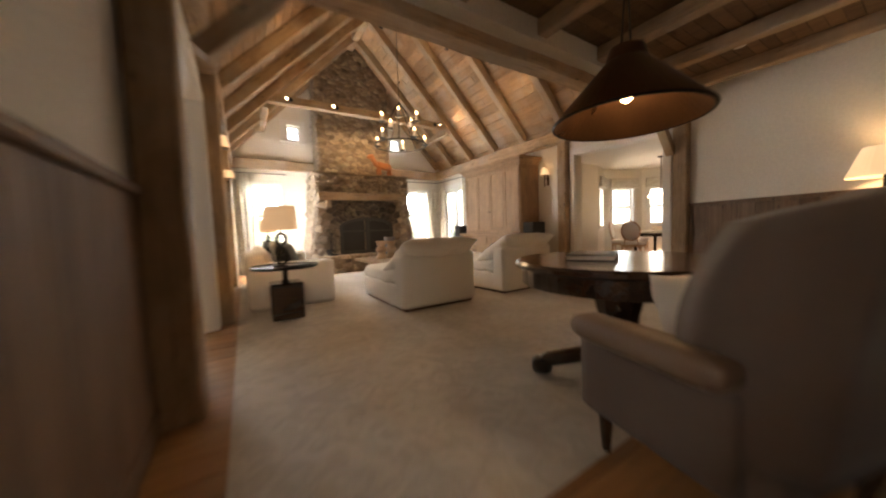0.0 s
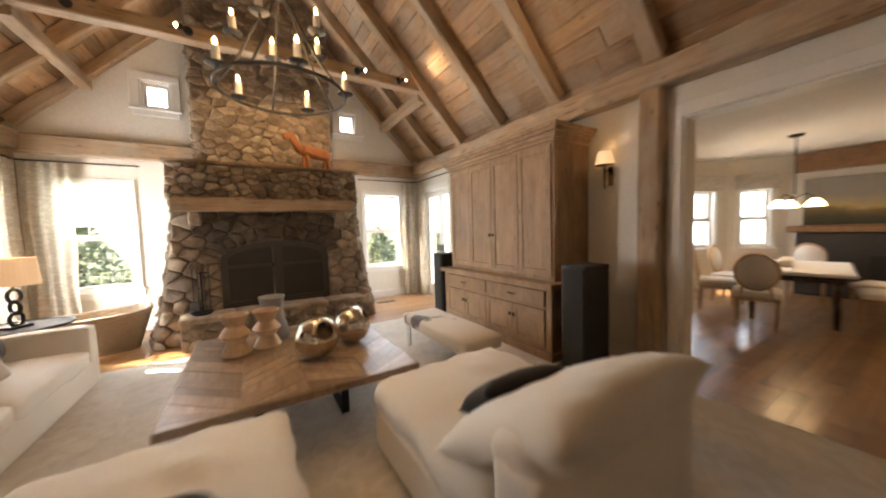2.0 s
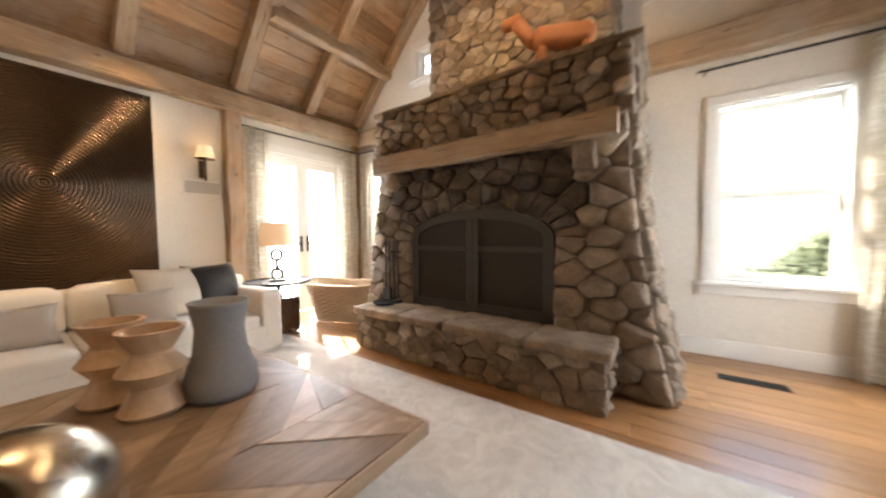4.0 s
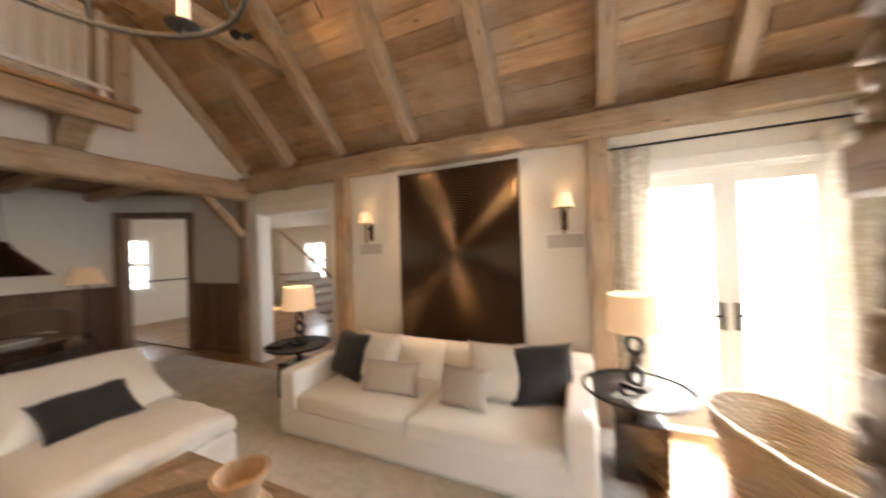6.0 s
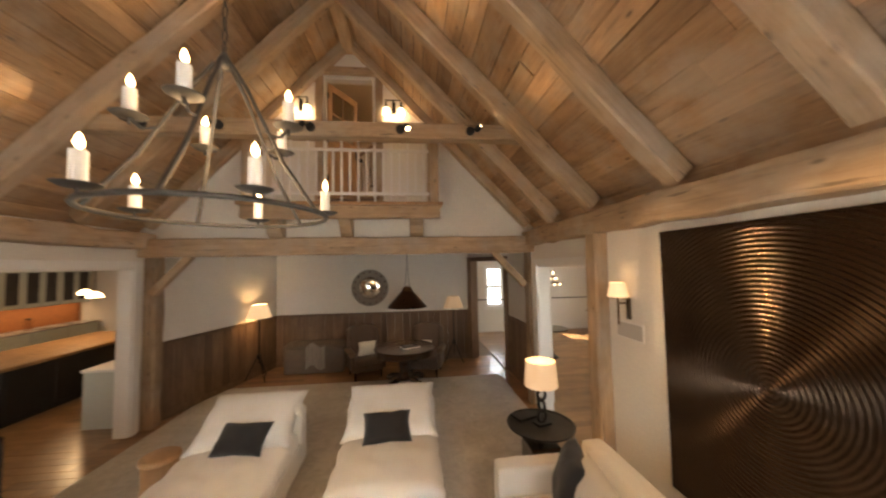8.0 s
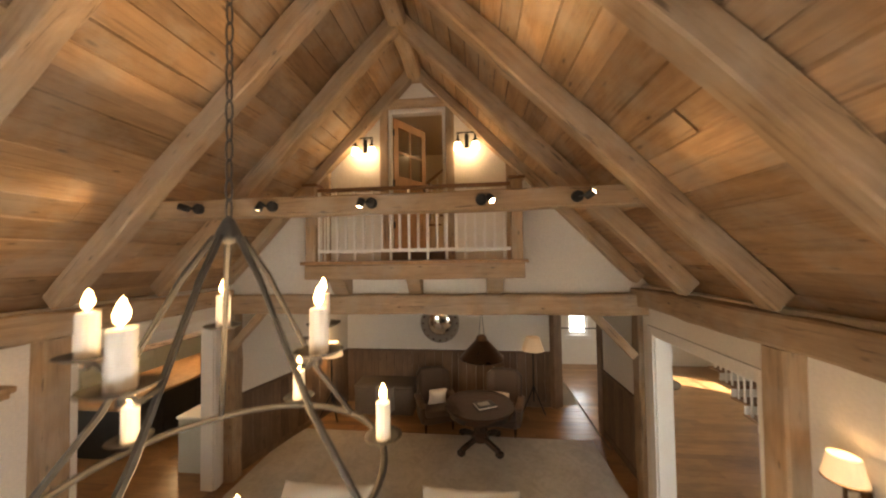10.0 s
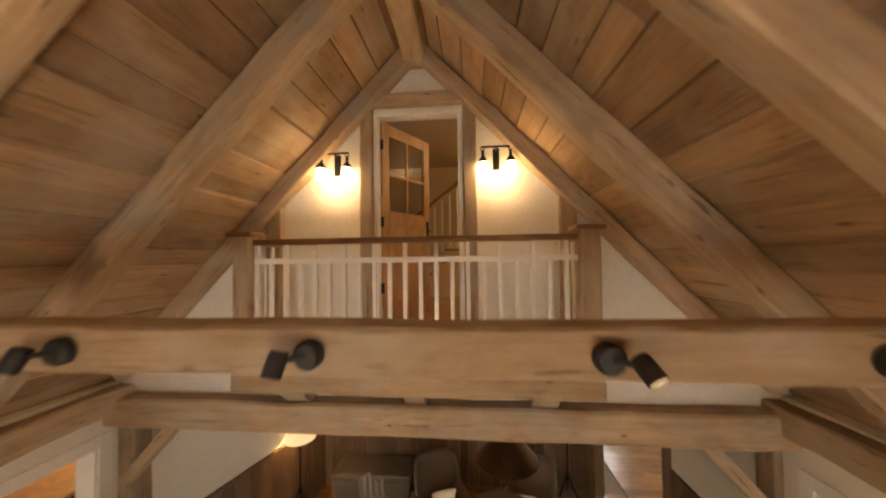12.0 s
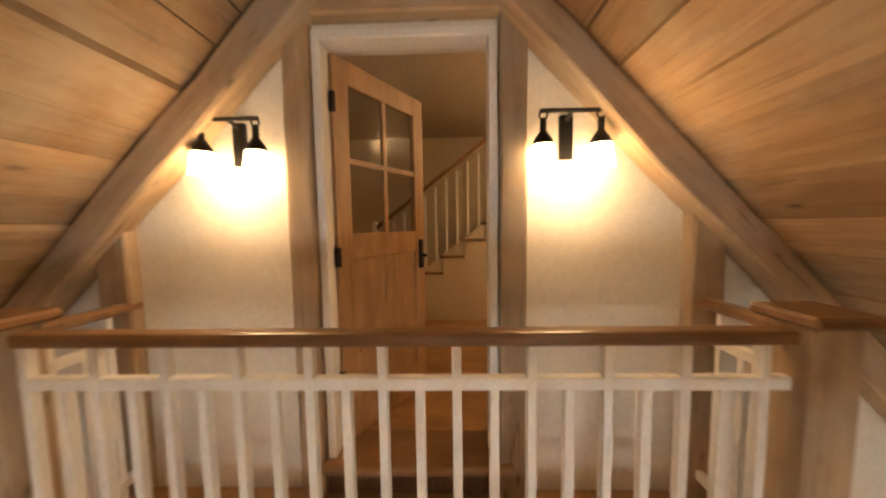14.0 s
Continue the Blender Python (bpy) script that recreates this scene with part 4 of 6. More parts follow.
box(-JAMB, JAMB, 5.945, 6.06, HEARTH, HEARTH + 0.05, bm=bm)
screen = part("iron_frame", bm, M["pewter_iron"], fireplace, "arched dark grey iron frame")
for s in (-1, 1):
    door = bmesh.new()
    box(s * 0.03 - 0.028, s * 0.03 + 0.028, 5.935, 5.962, HEARTH + 0.05, PEAK - 0.085, bm=door)
    x0, x1 = sorted((s * 0.058, s * (JAMB - 0.085)))
    box(x0, x1, 5.94, 5.96, 1.0, 1.045, bm=door)
    box(x0, x1, 5.94, 5.96, HEARTH + 0.06, HEARTH + 0.1, bm=door)
    d = part("fire_door", door, M["pewter_iron"], screen)
    pm = bmesh.new()
    top = [(x, z) for x, z in ins if (x >= 0 if s > 0 else x <= 0)]
    pts = sorted({(round(x, 4), round(z, 4)) for x, z in top if z > 0.6}, key=lambda p: p[0])
    lo = [pm.verts.new((x, 5.964, HEARTH + 0.04)) for x, _ in pts]
    hi = [pm.verts.new((x, 5.964, z)) for x, z in pts]
    for i in range(len(pts) - 1):
        pm.faces.new((lo[i], lo[i + 1], hi[i + 1], hi[i]))
    pm.normal_update()
    bmesh.ops.solidify(pm, geom=pm.faces[:], thickness=0.004)
    part("mesh_panel", pm, M["firebox_mesh"], screen, "fine black wire mesh")
statue = bmesh.new()
join(statue, soft_box(0.52, 0.17, 0.2, 0.08, 10, 0, 0.02, 3), pose(0, 0, 0.2, 0, 8, 0))
for x, lean in ((-0.2, 6), (-0.13, -5), (0.16, 5), (0.22, -6)):
    join(statue, soft_box(0.07, 0.07, 0.26, 0.03, 5, 0, 0.008, x), pose(x, 0.03 * lean / 6, 0, 0, lean, 0))
join(statue, soft_box(0.13, 0.11, 0.3, 0.05, 6, 0, 0.01, 8), pose(-0.22, 0, 0.28, 0, -32, 0))
join(statue, soft_box(0.2, 0.1, 0.11, 0.05, 6, 0, 0.01, 9), pose(-0.4, 0, 0.47, 0, -18, 0))
tagged(part("statue", statue, M["terracotta"], at=pose(0.68, 6.3, 2.54, 0, 0, 12), smooth=True), "rust-coloured carved four-legged statue on the stone shelf", "statue")
bm = bmesh.new()
lathe([(0.0, 0.0), (0.1, 0.0), (0.13, 0.03), (0.12, 0.035), (0.09, 0.012), (0.0, 0.01)], bm=bm)
tagged(part("dish", bm, M["iron"], at=pose(-0.95, 5.75, 0.436), smooth=True), "small dark metal dish on the hearth", "dish")

tools = thing("fire_tools", (-0.96, 5.9, 0.437), "black iron fireside tools hanging on a stand on the hearth", "fire tools")
part("base", box(-0.11, 0.11, -0.07, 0.07, 0.0, 0.02, 0.005), M["iron"], tools)
part("post", rod((0, 0, 0.02), (0, 0, 0.56), 0.011), M["iron"], tools)
part("crossbar", rod((-0.1, 0, 0.54), (0.1, 0, 0.54), 0.009), M["iron"], tools)
for k, x in enumerate((-0.09, -0.035, 0.035, 0.09)):
    bm = rod((x, -0.03, 0.06), (x, -0.03, 0.6), 0.007)
    if k == 0:
        box(x - 0.045, x + 0.045, -0.04, -0.02, 0.03, 0.15, 0.006, bm=bm)
    elif k == 1:
        rod((x, -0.03, 0.03), (x, -0.03, 0.15), 0.03, 0.014, bm=bm)
    elif k == 2:
        rod((x, -0.03, 0.07), (x + 0.03, -0.03, 0.05), 0.006, bm=bm)
    join(bm, tube([(x + 0.016 * math.cos(a), -0.03, 0.63 + 0.03 * math.sin(a)) for a in [2 * math.pi * i / 12 for i in range(12)]], 0.006, 5, True))
    part("tool", bm, M["pewter_iron"], tools)

# ---- seating ----


def pillow(name, mat, w, h, t, m, label, group="", seed=0):
    return tagged(part(name, pillow_mesh(w, h, t, seed), M[mat], at=m, smooth=True), label, "pillow", group)


def slipper_chair(m):
    """A wide armless chair that faces local +y."""
    c = thing("lounge_chair", m, "wide armless lounge chair in white slipcovered linen", "armchair", "lounge chairs")
    part("plinth", box(-0.5, 0.5, 0.04, 1.36, 0.0, 0.05, 0.01), M["dark_board"], c, "dark recessed plinth")
    part("base", soft_box(1.07, 1.4, 0.28, 0.035, 12, 0, 0.006, 1), M["linen"], c, at=pose(0, 0.71, 0.03), smooth=True)
    part("seat_cushion", soft_box(1.06, 1.16, 0.18, 0.07, 20, 0.03, 0.022, 2), M["linen"], c, at=pose(0, 0.85, 0.29), smooth=True)
    part("back", soft_box(1.08, 0.24, 0.66, 0.05, 12, 0, 0.007, 3), M["linen"], c, at=pose(0, 0.12, 0.03), smooth=True)
    part("headroll", soft_box(1.06, 0.27, 0.2, 0.095, 14, 0.0, 0.012, 5), M["linen"], c, at=pose(0, 0.13, 0.57, -14, 0, 0), smooth=True)
    part("back_cushion", pillow_mesh(1.09, 0.78, 0.27, 4, 22), M["linen"], c, "wide loose pillow sloping over the back", at=pose(0, 0.62, 0.46, 62, 0, 0), smooth=True)
    return c


one = slipper_chair(pose(-0.74, 1.06, 0.012))
copy_thing(one, pose(0.87, 1.1, 0.012, 0, 0, 1.5))
pillow("pillow", "black_cloth", 0.54, 0.36, 0.15, pose(-0.72, 1.80, 0.50, 52, 0, 4), "black oblong pillow leaning on the back of the white lounge chair", "black oblong pillows", 3)
pillow("pillow", "black_cloth", 0.54, 0.36, 0.15, pose(0.82, 1.84, 0.50, 52, 0, -5), "black oblong pillow leaning on the back of the white lounge chair", "black oblong pillows", 4)

sofa = thing("sofa", pose(-2.28, 3.72, 0.012, 0, 0, -90), "long low white slipcovered sofa with loose cushions", "sofa")
SW, SD = 2.72, 1.08
part("base", soft_box(SW, SD, 0.26, 0.03, 14, 0, 0.005, 1), M["linen"], sofa, at=pose(0, 0, 0.02), smooth=True)
part("skirt", box(-SW / 2 + 0.02, SW / 2 - 0.02, -SD / 2 + 0.02, SD / 2 - 0.02, 0, 0.06, 0.01), M["linen"], sofa)
for s in (-1, 1):
    part("arm", soft_box(0.2, SD, 0.60, 0.035, 12, 0, 0.006, 2 + s), M["linen"], sofa, at=pose(s * (SW / 2 - 0.1), 0, 0.01), smooth=True)
    part("seat_cushion", soft_box((SW - 0.42) / 2, 0.86, 0.17, 0.05, 14, 0.02, 0.008, 5 + s), M["linen"], sofa, at=pose(s * (SW - 0.42) / 4, 0.12, 0.23), smooth=True)
    part("back_cushion", soft_box((SW - 0.42) / 2, 0.24, 0.38, 0.08, 14, 0.02, 0.012, 8 + s), M["linen"], sofa, at=pose(s * (SW - 0.42) / 4, -0.27, 0.37, 12, 0, 0), smooth=True)
part("back", soft_box(SW, 0.22, 0.70, 0.04, 14, 0, 0.006, 9), M["linen"], sofa, at=pose(0, -SD / 2 + 0.11, 0.01), smooth=True)
for y, mat, w, h, t, turn, x, label in (
        (4.72, "black_cloth", 0.54, 0.5, 0.2, 20, -2.25, "black square pillow leaning in the sofa's corner"),
        (4.36, "cream_pillow", 0.54, 0.5, 0.2, 8, -2.18, "cream square pillow leaning on the sofa"),
        (4.10, "taupe_pillow", 0.42, 0.32, 0.15, -4, -2.02, "small taupe oblong pillow on the sofa"),
        (3.38, "taupe_pillow", 0.58, 0.3, 0.15, 4, -2.03, "taupe oblong pillow on the sofa"),
        (3.08, "cream_pillow", 0.54, 0.5, 0.2, -8, -2.2, "cream square pillow leaning on the sofa"),
        (2.74, "black_cloth", 0.52, 0.48, 0.2, -20, -2.2, "black square pillow leaning in the sofa's corner")):
    pillow("pillow", mat, w, h, t, pose(x, y, 0.415, 20, 0, -90 + turn), label, "sofa pillows", y)

# ---- tables and lamps ----


def side_table(m):
    t = thing("side_table", m, "dark side table with round iron tray on block pedestal", "side table", "side tables beside the sofa")
    part("pedestal", box(-0.17, 0.17, -0.17, 0.17, 0, 0.42, 0.012), M["dark_walnut"], t)
    part("stem", lathe([(0.05, 0.42), (0.03, 0.45), (0.028, 0.55), (0.06, 0.585)], 16), M["iron"], t, smooth=True)
    part("tray", lathe([(0.0, 0.585), (0.34, 0.585), (0.365, 0.6), (0.37, 0.62), (0.355, 0.62), (0.345, 0.605), (0.0, 0.602)], 40), M["iron"], t, smooth=False)
    return t


def link_lamp(m):
    l = thing("table_lamp", m, "lit table lamp of stacked iron links with linen shade", "table lamp", "link lamps")
    part("foot", box(-0.09, 0.09, -0.06, 0.06, 0, 0.025, 0.006), M["iron"], l)
    for i in range(3):
        z = 0.09 + i * 0.115
        flat = i % 2
        pts = [((0 if flat else 0.052 * math.cos(a)), (0.052 * math.cos(a) if flat else 0), z + 0.066 * math.sin(a)) for a in [2 * math.pi * k / 20 for k in range(20)]]
        part("link", tube(pts, 0.017, 8, True), M["iron"], l, smooth=True)
    part("neck", rod((0, 0, 0.37), (0, 0, 0.5), 0.01), M["iron"], l)
    part("shade", lathe([(0.185, 0.43), (0.165, 0.70), (0.162, 0.70), (0.182, 0.43)][0:2] + [(0.162, 0.70), (0.182, 0.432), (0.185, 0.43)], 36), M["shade_lit"], l, "warm linen drum shade", smooth=False)
    part("bulb", lathe([(0.0, 0.5), (0.022, 0.51), (0.032, 0.545), (0.02, 0.58), (0.0, 0.59)], 12), M["bulb"], l, smooth=True)
    return l


TABLES = [(-2.42, 1.85), (-2.36, 5.36)]
first = side_table(pose(*TABLES[0], 0.012))
copy_thing(first, pose(*TABLES[1], 0.012))
first = link_lamp(pose(TABLES[0][0] - 0.02, TABLES[0][1], 0.617, 0, 0, 15))
copy_thing(first, pose(TABLES[1][0] - 0.02, TABLES[1][1], 0.617, 0, 0, 60))
for x, y in TABLES:
    lamp("lamp_bulb", "POINT", pose(x - 0.02, y, 1.2), 7, WARM, size=0.06)
tagged(part("book", box(-0.13, 0.13, -0.09, 0.09, 0, 0.03, 0.004), M["iron"], at=pose(-2.3, 1.66, 0.615, 0, 0, 20)), "slim dark book on the iron tray", "book")

table = thing("coffee_table", (-0.06, 3.5, 0.098), "low broad coffee table of pale worn planks on iron legs", "coffee table")
# worn boards laid in herringbone over a plank frame
rnd = random.Random(31)
part("underframe", box(-0.775, 0.775, -0.845, 0.845, 0.305, 0.335, 0.004), M["table_oak"], table)
col_w = 1.54 / 4
for c in range(4):
    x0, lean = -0.77 + c * col_w, 0.42 if c % 2 else -0.42
    y = -1.25
    while y < 1.25:
        wdt = rnd.uniform(0.10, 0.17)
        a, b = x0, x0 + col_w - 0.002
        lo = [max(-0.84, min(0.84, y + k)) for k in (0, lean * 0.8)]
        hi = [max(-0.84, min(0.84, y + wdt - 0.003 + k)) for k in (0, lean * 0.8)]
        if hi[0] - lo[0] + hi[1] - lo[1] > 0.02:
            z = 0.347 + rnd.uniform(0, 0.004)
            q = [(a, lo[0]), (b, lo[1]), (b, hi[1]), (a, hi[0])]
            bm = bmesh.new()
            ring = [[bm.verts.new((px, py, pz)) for px, py in q] for pz in (0.335, z)]
            bm.faces.new(ring[1])
            for k in range(4):
                bm.faces.new((ring[0][k], ring[0][(k + 1) % 4], ring[1][(k + 1) % 4], ring[1][k]))
            bmesh.ops.recalc_face_normals(bm, faces=bm.faces)
            part("plank", bm, M["table_oak"], table)
        y += wdt
for a in ((-0.785, -0.77, -0.855, 0.855), (0.77, 0.785, -0.855, 0.855), (-0.77, 0.77, -0.855, -0.84), (-0.77, 0.77, 0.84, 0.855)):
    part("edge", box(*a, 0.295, 0.348, 0.003), M["table_oak"], table)
for x in (-0.3, 0.3):
    for y in (-0.46, 0.46):
        part("leg", box(x - 0.03, x + 0.03, y - 0.008, y + 0.008, -0.086, 0.305, 0.002), M["iron"], table)
    part("stretcher", box(x - 0.03, x + 0.03, -0.45, 0.45, -0.085, -0.073, 0.002), M["iron"], table)
TOP = 0.448
faceted = [(0.0, 0.0), (0.10, 0.0), (0.115, 0.02), (0.075, 0.10), (0.07, 0.115), (0.118, 0.18), (0.07, 0.245), (0.068, 0.26), (0.105, 0.33), (0.112, 0.35), (0.095, 0.35), (0.07, 0.27), (0.0, 0.25)]
for x, y, sc in ((-0.5, 3.70, 1.0), (-0.26, 3.78, 0.97)):
    tagged(part("vase", lathe([(r, z * sc) for r, z in faceted], 36), M["turned_maple"], at=pose(x, y, TOP), smooth=False), "pale turned wooden vase with stacked waists", "vase", "turned wooden vases")
tagged(part("vase", lathe([(0.0, 0.0), (0.13, 0.0), (0.145, 0.03), (0.14, 0.09), (0.105, 0.2), (0.095, 0.3), (0.112, 0.4), (0.118, 0.42), (0.106, 0.42), (0.085, 0.3), (0.09, 0.2), (0.0, 0.16)], 40), M["concrete_grey"], at=pose(-0.2, 4.0, TOP), smooth=True), "tall grey waisted stoneware vase", "vase")
for x, y, r, a in ((0.08, 3.22, 0.17, 0), (0.42, 3.42, 0.165, 50)):
    bm = lathe([(r * math.sin(math.pi * k / 22), -r * math.cos(math.pi * k / 22)) for k in range(20)] + [(r * 0.9 * math.sin(math.pi * k / 22), -r * 0.9 * math.cos(math.pi * k / 22)) for k in (19, 16, 12, 8, 4, 0)], 36)
    tagged(part("metal_sphere", bm, M["silver_ball"], at=pose(x, y, TOP + r, 58, 0, a + 20) , smooth=True), "hollow hammered silver sphere with a cut opening", "ornament", "silver spheres")


def hide_material():
    m, n, l, p = material("cowhide")
    v = coords(n, l, (1, 1, 1))
    b = noise_tex(n, l, v, 2.6, 3, 0.5, 0.3)
    l.new(ramp(n, l, b, [(0.36, (0.035, 0.022, 0.016)), (0.42, (0.62, 0.55, 0.46))]), p.inputs["Base Color"])
    p.inputs["Roughness"].default_value = 0.7
    p.inputs["Sheen Weight"].default_value = 0.3
    bump(n, l, p, noise_tex(n, l, v, 150, 3), 0.3, 0.004)
    M["cowhide"] = m


hide_material()
bench = thing("bench", (1.5, 3.5, 0.012), "long bench covered in brown and white cowhide", "bench")
part("seat", soft_box(0.48, 1.36, 0.15, 0.04, 12, 0.01, 0.006, 2), M["cowhide"], bench, at=pose(0, 0, 0.27), smooth=True)
for x in (-0.19, 0.19):
    for y in (-0.6, 0.6):
        part("leg", box(x - 0.02, x + 0.02, y - 0.02, y + 0.02, 0, 0.28, 0.003), M["jar_glass"], bench, "clear acrylic leg")
stool = thing("stool", (1.7, 1.56, 0.012), "round turned honey-coloured wooden stool", "stool")
part("seat", lathe([(0.0, 0.43), (0.16, 0.43), (0.18, 0.42), (0.185, 0.40), (0.18, 0.38), (0.17, 0.375)], 32), M["door_pine"], stool, smooth=True)
part("body", lathe([(0.165, 0.0), (0.17, 0.02), (0.155, 0.2), (0.168, 0.376)], 32), M["door_pine"], stool, smooth=True)

# ---- armoire and loudspeakers ----
arm = thing("armoire", pose(HX, 3.82, 0, 0, 0, 90), "tall pale pine armoire with panelled doors over drawers", "armoire")
# local x runs along the wall towards the windows, local y points into the room
AW = 1.03


def panel_door(x0, x1, z0, z1, y, parent, knob=None, mat="pine", knob_z=None):
    s = 0.07
    bm = box(x0, x0 + s, y, y + 0.025, z0, z1, 0.004)
    box(x1 - s, x1, y, y + 0.025, z0, z1, 0.004, bm=bm)
    box(x0 + s, x1 - s, y, y + 0.025, z0, z0 + s, 0.004, bm=bm)
    box(x0 + s, x1 - s, y, y + 0.025, z1 - s, z1, 0.004, bm=bm)
    d = part("door", bm, M[mat], parent)
    part("panel", box(x0 + s - 0.004, x1 - s + 0.004, y, y + 0.012, z0 + s - 0.004, z1 - s + 0.004, 0.002), M[mat], d)
    if knob is not None:
        part("handle", box(knob - 0.014, knob + 0.014, y + 0.025, y + 0.045, knob_z - 0.02, knob_z + 0.02, 0.004), M["iron"], d, "small dark iron knob")
    return d


bm = box(-AW, AW, 0.02, 0.62, 0.86, 2.40, 0.006)
part("upper_case", bm, M["pine"], arm)
for k, (z, o) in enumerate(((2.40, 0.02), (2.44, 0.05), (2.48, 0.09), (2.52, 0.11))):
    part("cornice", box(-AW - o, AW + o, 0.02, 0.62 + o, z, z + 0.045, 0.008), M["pine"], arm)
part("lower_case", box(-AW - 0.05, AW + 0.05, 0.02, 0.74, 0.08, 0.80, 0.006), M["pine"], arm)
part("waist", box(-AW - 0.09, AW + 0.09, 0.02, 0.80, 0.80, 0.86, 0.014, seg=2), M["pine"], arm)
part("plinth", box(-AW - 0.08, AW + 0.08, 0.02, 0.77, 0.0, 0.10, 0.01), M["pine"], arm)
q = 2 * AW / 4
for i in range(4):
    x0 = -AW + 0.03 + i * (2 * AW - 0.06) / 4
    x1 = x0 + (2 * AW - 0.06) / 4 - 0.004
    panel_door(x0, x1, 0.92, 2.36, 0.62, arm, {1: x1 - 0.03, 2: x0 + 0.03}.get(i), knob_z=1.38)
    panel_door(x0, x1, 0.14, 0.56, 0.74, arm, x1 - 0.03 if i % 2 == 0 else x0 + 0.03, knob_z=0.42)
for x0, x1 in ((-AW + 0.03, -0.01), (0.01, AW - 0.03)):
    d = part("drawer", box(x0, x1, 0.74, 0.765, 0.60, 0.77, 0.006), M["pine"], arm)
    bm = rod(((x0 + x1) / 2 - 0.06, 0.785, 0.68), ((x0 + x1) / 2 + 0.06, 0.785, 0.68), 0.007)
    for s in (-0.055, 0.055):
        rod(((x0 + x1) / 2 + s, 0.76, 0.68), ((x0 + x1) / 2 + s, 0.785, 0.68), 0.006, bm=bm)
    part("handle", bm, M["iron"], d, "dark iron bar pull")
for i in range(2):
    sx = AW + 0.052
    for s in (-1, 1):
        part("side_panel", box(s * AW - 0.006, s * AW + 0.006, 0.08 + i * 0.28, 0.32 + i * 0.27, 0.98, 2.3, 0.004), M["pine"], arm)
for y, z in ((2.46, 0), (5.08, 0)):
    sp = thing("loudspeaker", pose(2.52, y, 0, 0, 0, 90), "tall black tower loudspeaker on the floor", "loudspeaker", "tower loudspeakers")
    part("cabinet", box(-0.14, 0.14, -0.2, 0.18, 0.04, 1.08, 0.014, seg=2), M["black_box"], sp)
    part("grille", box(-0.125, 0.125, 0.18, 0.2, 0.1, 1.05, 0.008), M["black_cloth"], sp, "black cloth grille")
    part("base", box(-0.18, 0.18, -0.24, 0.22, 0.0, 0.035, 0.006), M["black_box"], sp)

# ---- wicker trough of logs ----
bk = thing("basket", pose(-2.16, 6.24, 0, 0, 0, 20), "large boat-shaped woven willow log basket", "basket")
L, W, Hh = 0.58, 0.32, 0.5
rim = []
for k in range(18):
    z = 0.02 + k * Hh / 18
    gr = 0.74 + 0.26 * k / 17
    pts = []
    for i in range(48):
        a = 2 * math.pi * i / 48
        e = 4.0
        c, s = math.cos(a), math.sin(a)
        rr = (abs(c) ** e + abs(s) ** e) ** (-1 / e)
        wv = 0.007 * (1 if (i + k) % 2 else -1)
        lift = 0.06 * (abs(c) ** 3) * k / 17
        pts.append((L * gr * c * rr + wv * c, W * gr * s * rr + wv * s, z + lift))
    part("weave", tube(pts, 0.0165 if k < 17 else 0.024, 5, True), M["wicker"], bk, smooth=True)
bm = bmesh.new()
for i in range(24):
    a = 2 * math.pi * i / 24
    c, s = math.cos(a), math.sin(a)
    rr = (abs(c) ** 4 + abs(s) ** 4) ** -0.25
    rod((L * 0.73 * c * rr, W * 0.73 * s * rr, 0.0), (L * c * rr, W * s * rr, Hh + 0.05 * abs(c) ** 3), 0.011, seg=6, bm=bm)
part("stakes", bm, M["wicker"], bk)
part("bottom", box(-0.36, 0.36, -0.18, 0.18, 0.005, 0.025), M["wicker"], bk)

# ---- wall pieces ----
SY0, SY1, SZ0, SZ1 = 2.93, 4.43, 0.62, 2.66
bm = bmesh.new()
nu, nv = 300, 400
cy, cz = 3.68, 1.66
rows = []
for j in range(nv + 1):
    row = []
    for i in range(nu + 1):
        y, z = SY0 + (SY1 - SY0) * i / nu, SZ0 + (SZ1 - SZ0) * j / nv
        r = math.hypot(y - cy, z - cz)
        edge = i in (0, nu) or j in (0, nv)
        row.append(bm.verts.new((-3.055 + (0.0 if edge else 0.0045 * math.sin(r * 2 * math.pi / 0.030)), y, z)))
    rows.append(row)
for j in range(nv):
    for i in range(nu):
        bm.faces.new((rows[j][i], rows[j][i + 1], rows[j + 1][i + 1], rows[j + 1][i]))
art = thing("wall_sculpture", (0, 0, 0), "tall dark bronze wall panel of fine concentric ridges", "wall sculpture")
part("relief", bm, M["ridged_bronze"], art, smooth=True)
part("backing", box(-3.098, -3.068, SY0, SY1, SZ0, SZ1), M["iron"], art)


def wall_sconce(m):
    s = thing("wall_sconce", m, "bronze wall sconce with a small cream shade, lit", "wall lamp", "wall sconces")
    part("backplate", box(-0.03, 0.03, -0.02, 0.0, -0.16, 0.05, 0.006), M["bronze"], s)
    bm = rod((0, -0.01, 0.0), (0, -0.12, 0.0), 0.009)
    rod((0, -0.12, -0.2), (0, -0.12, 0.05), 0.011, bm=bm)
    part("arm", bm, M["bronze"], s)
    part("dish", lathe([(0.012, 0.05), (0.1, 0.055), (0.1, 0.06), (0.0, 0.058)], 20, m=pose(0, -0.12, 0)), M["bronze"], s)
    part("shade", lathe([(0.095, 0.065), (0.068, 0.2), (0.065, 0.2), (0.092, 0.066), (0.095, 0.065)], 28, m=pose(0, -0.12, 0)), M["shade_bright"], s, "glowing cream shade")
    return s


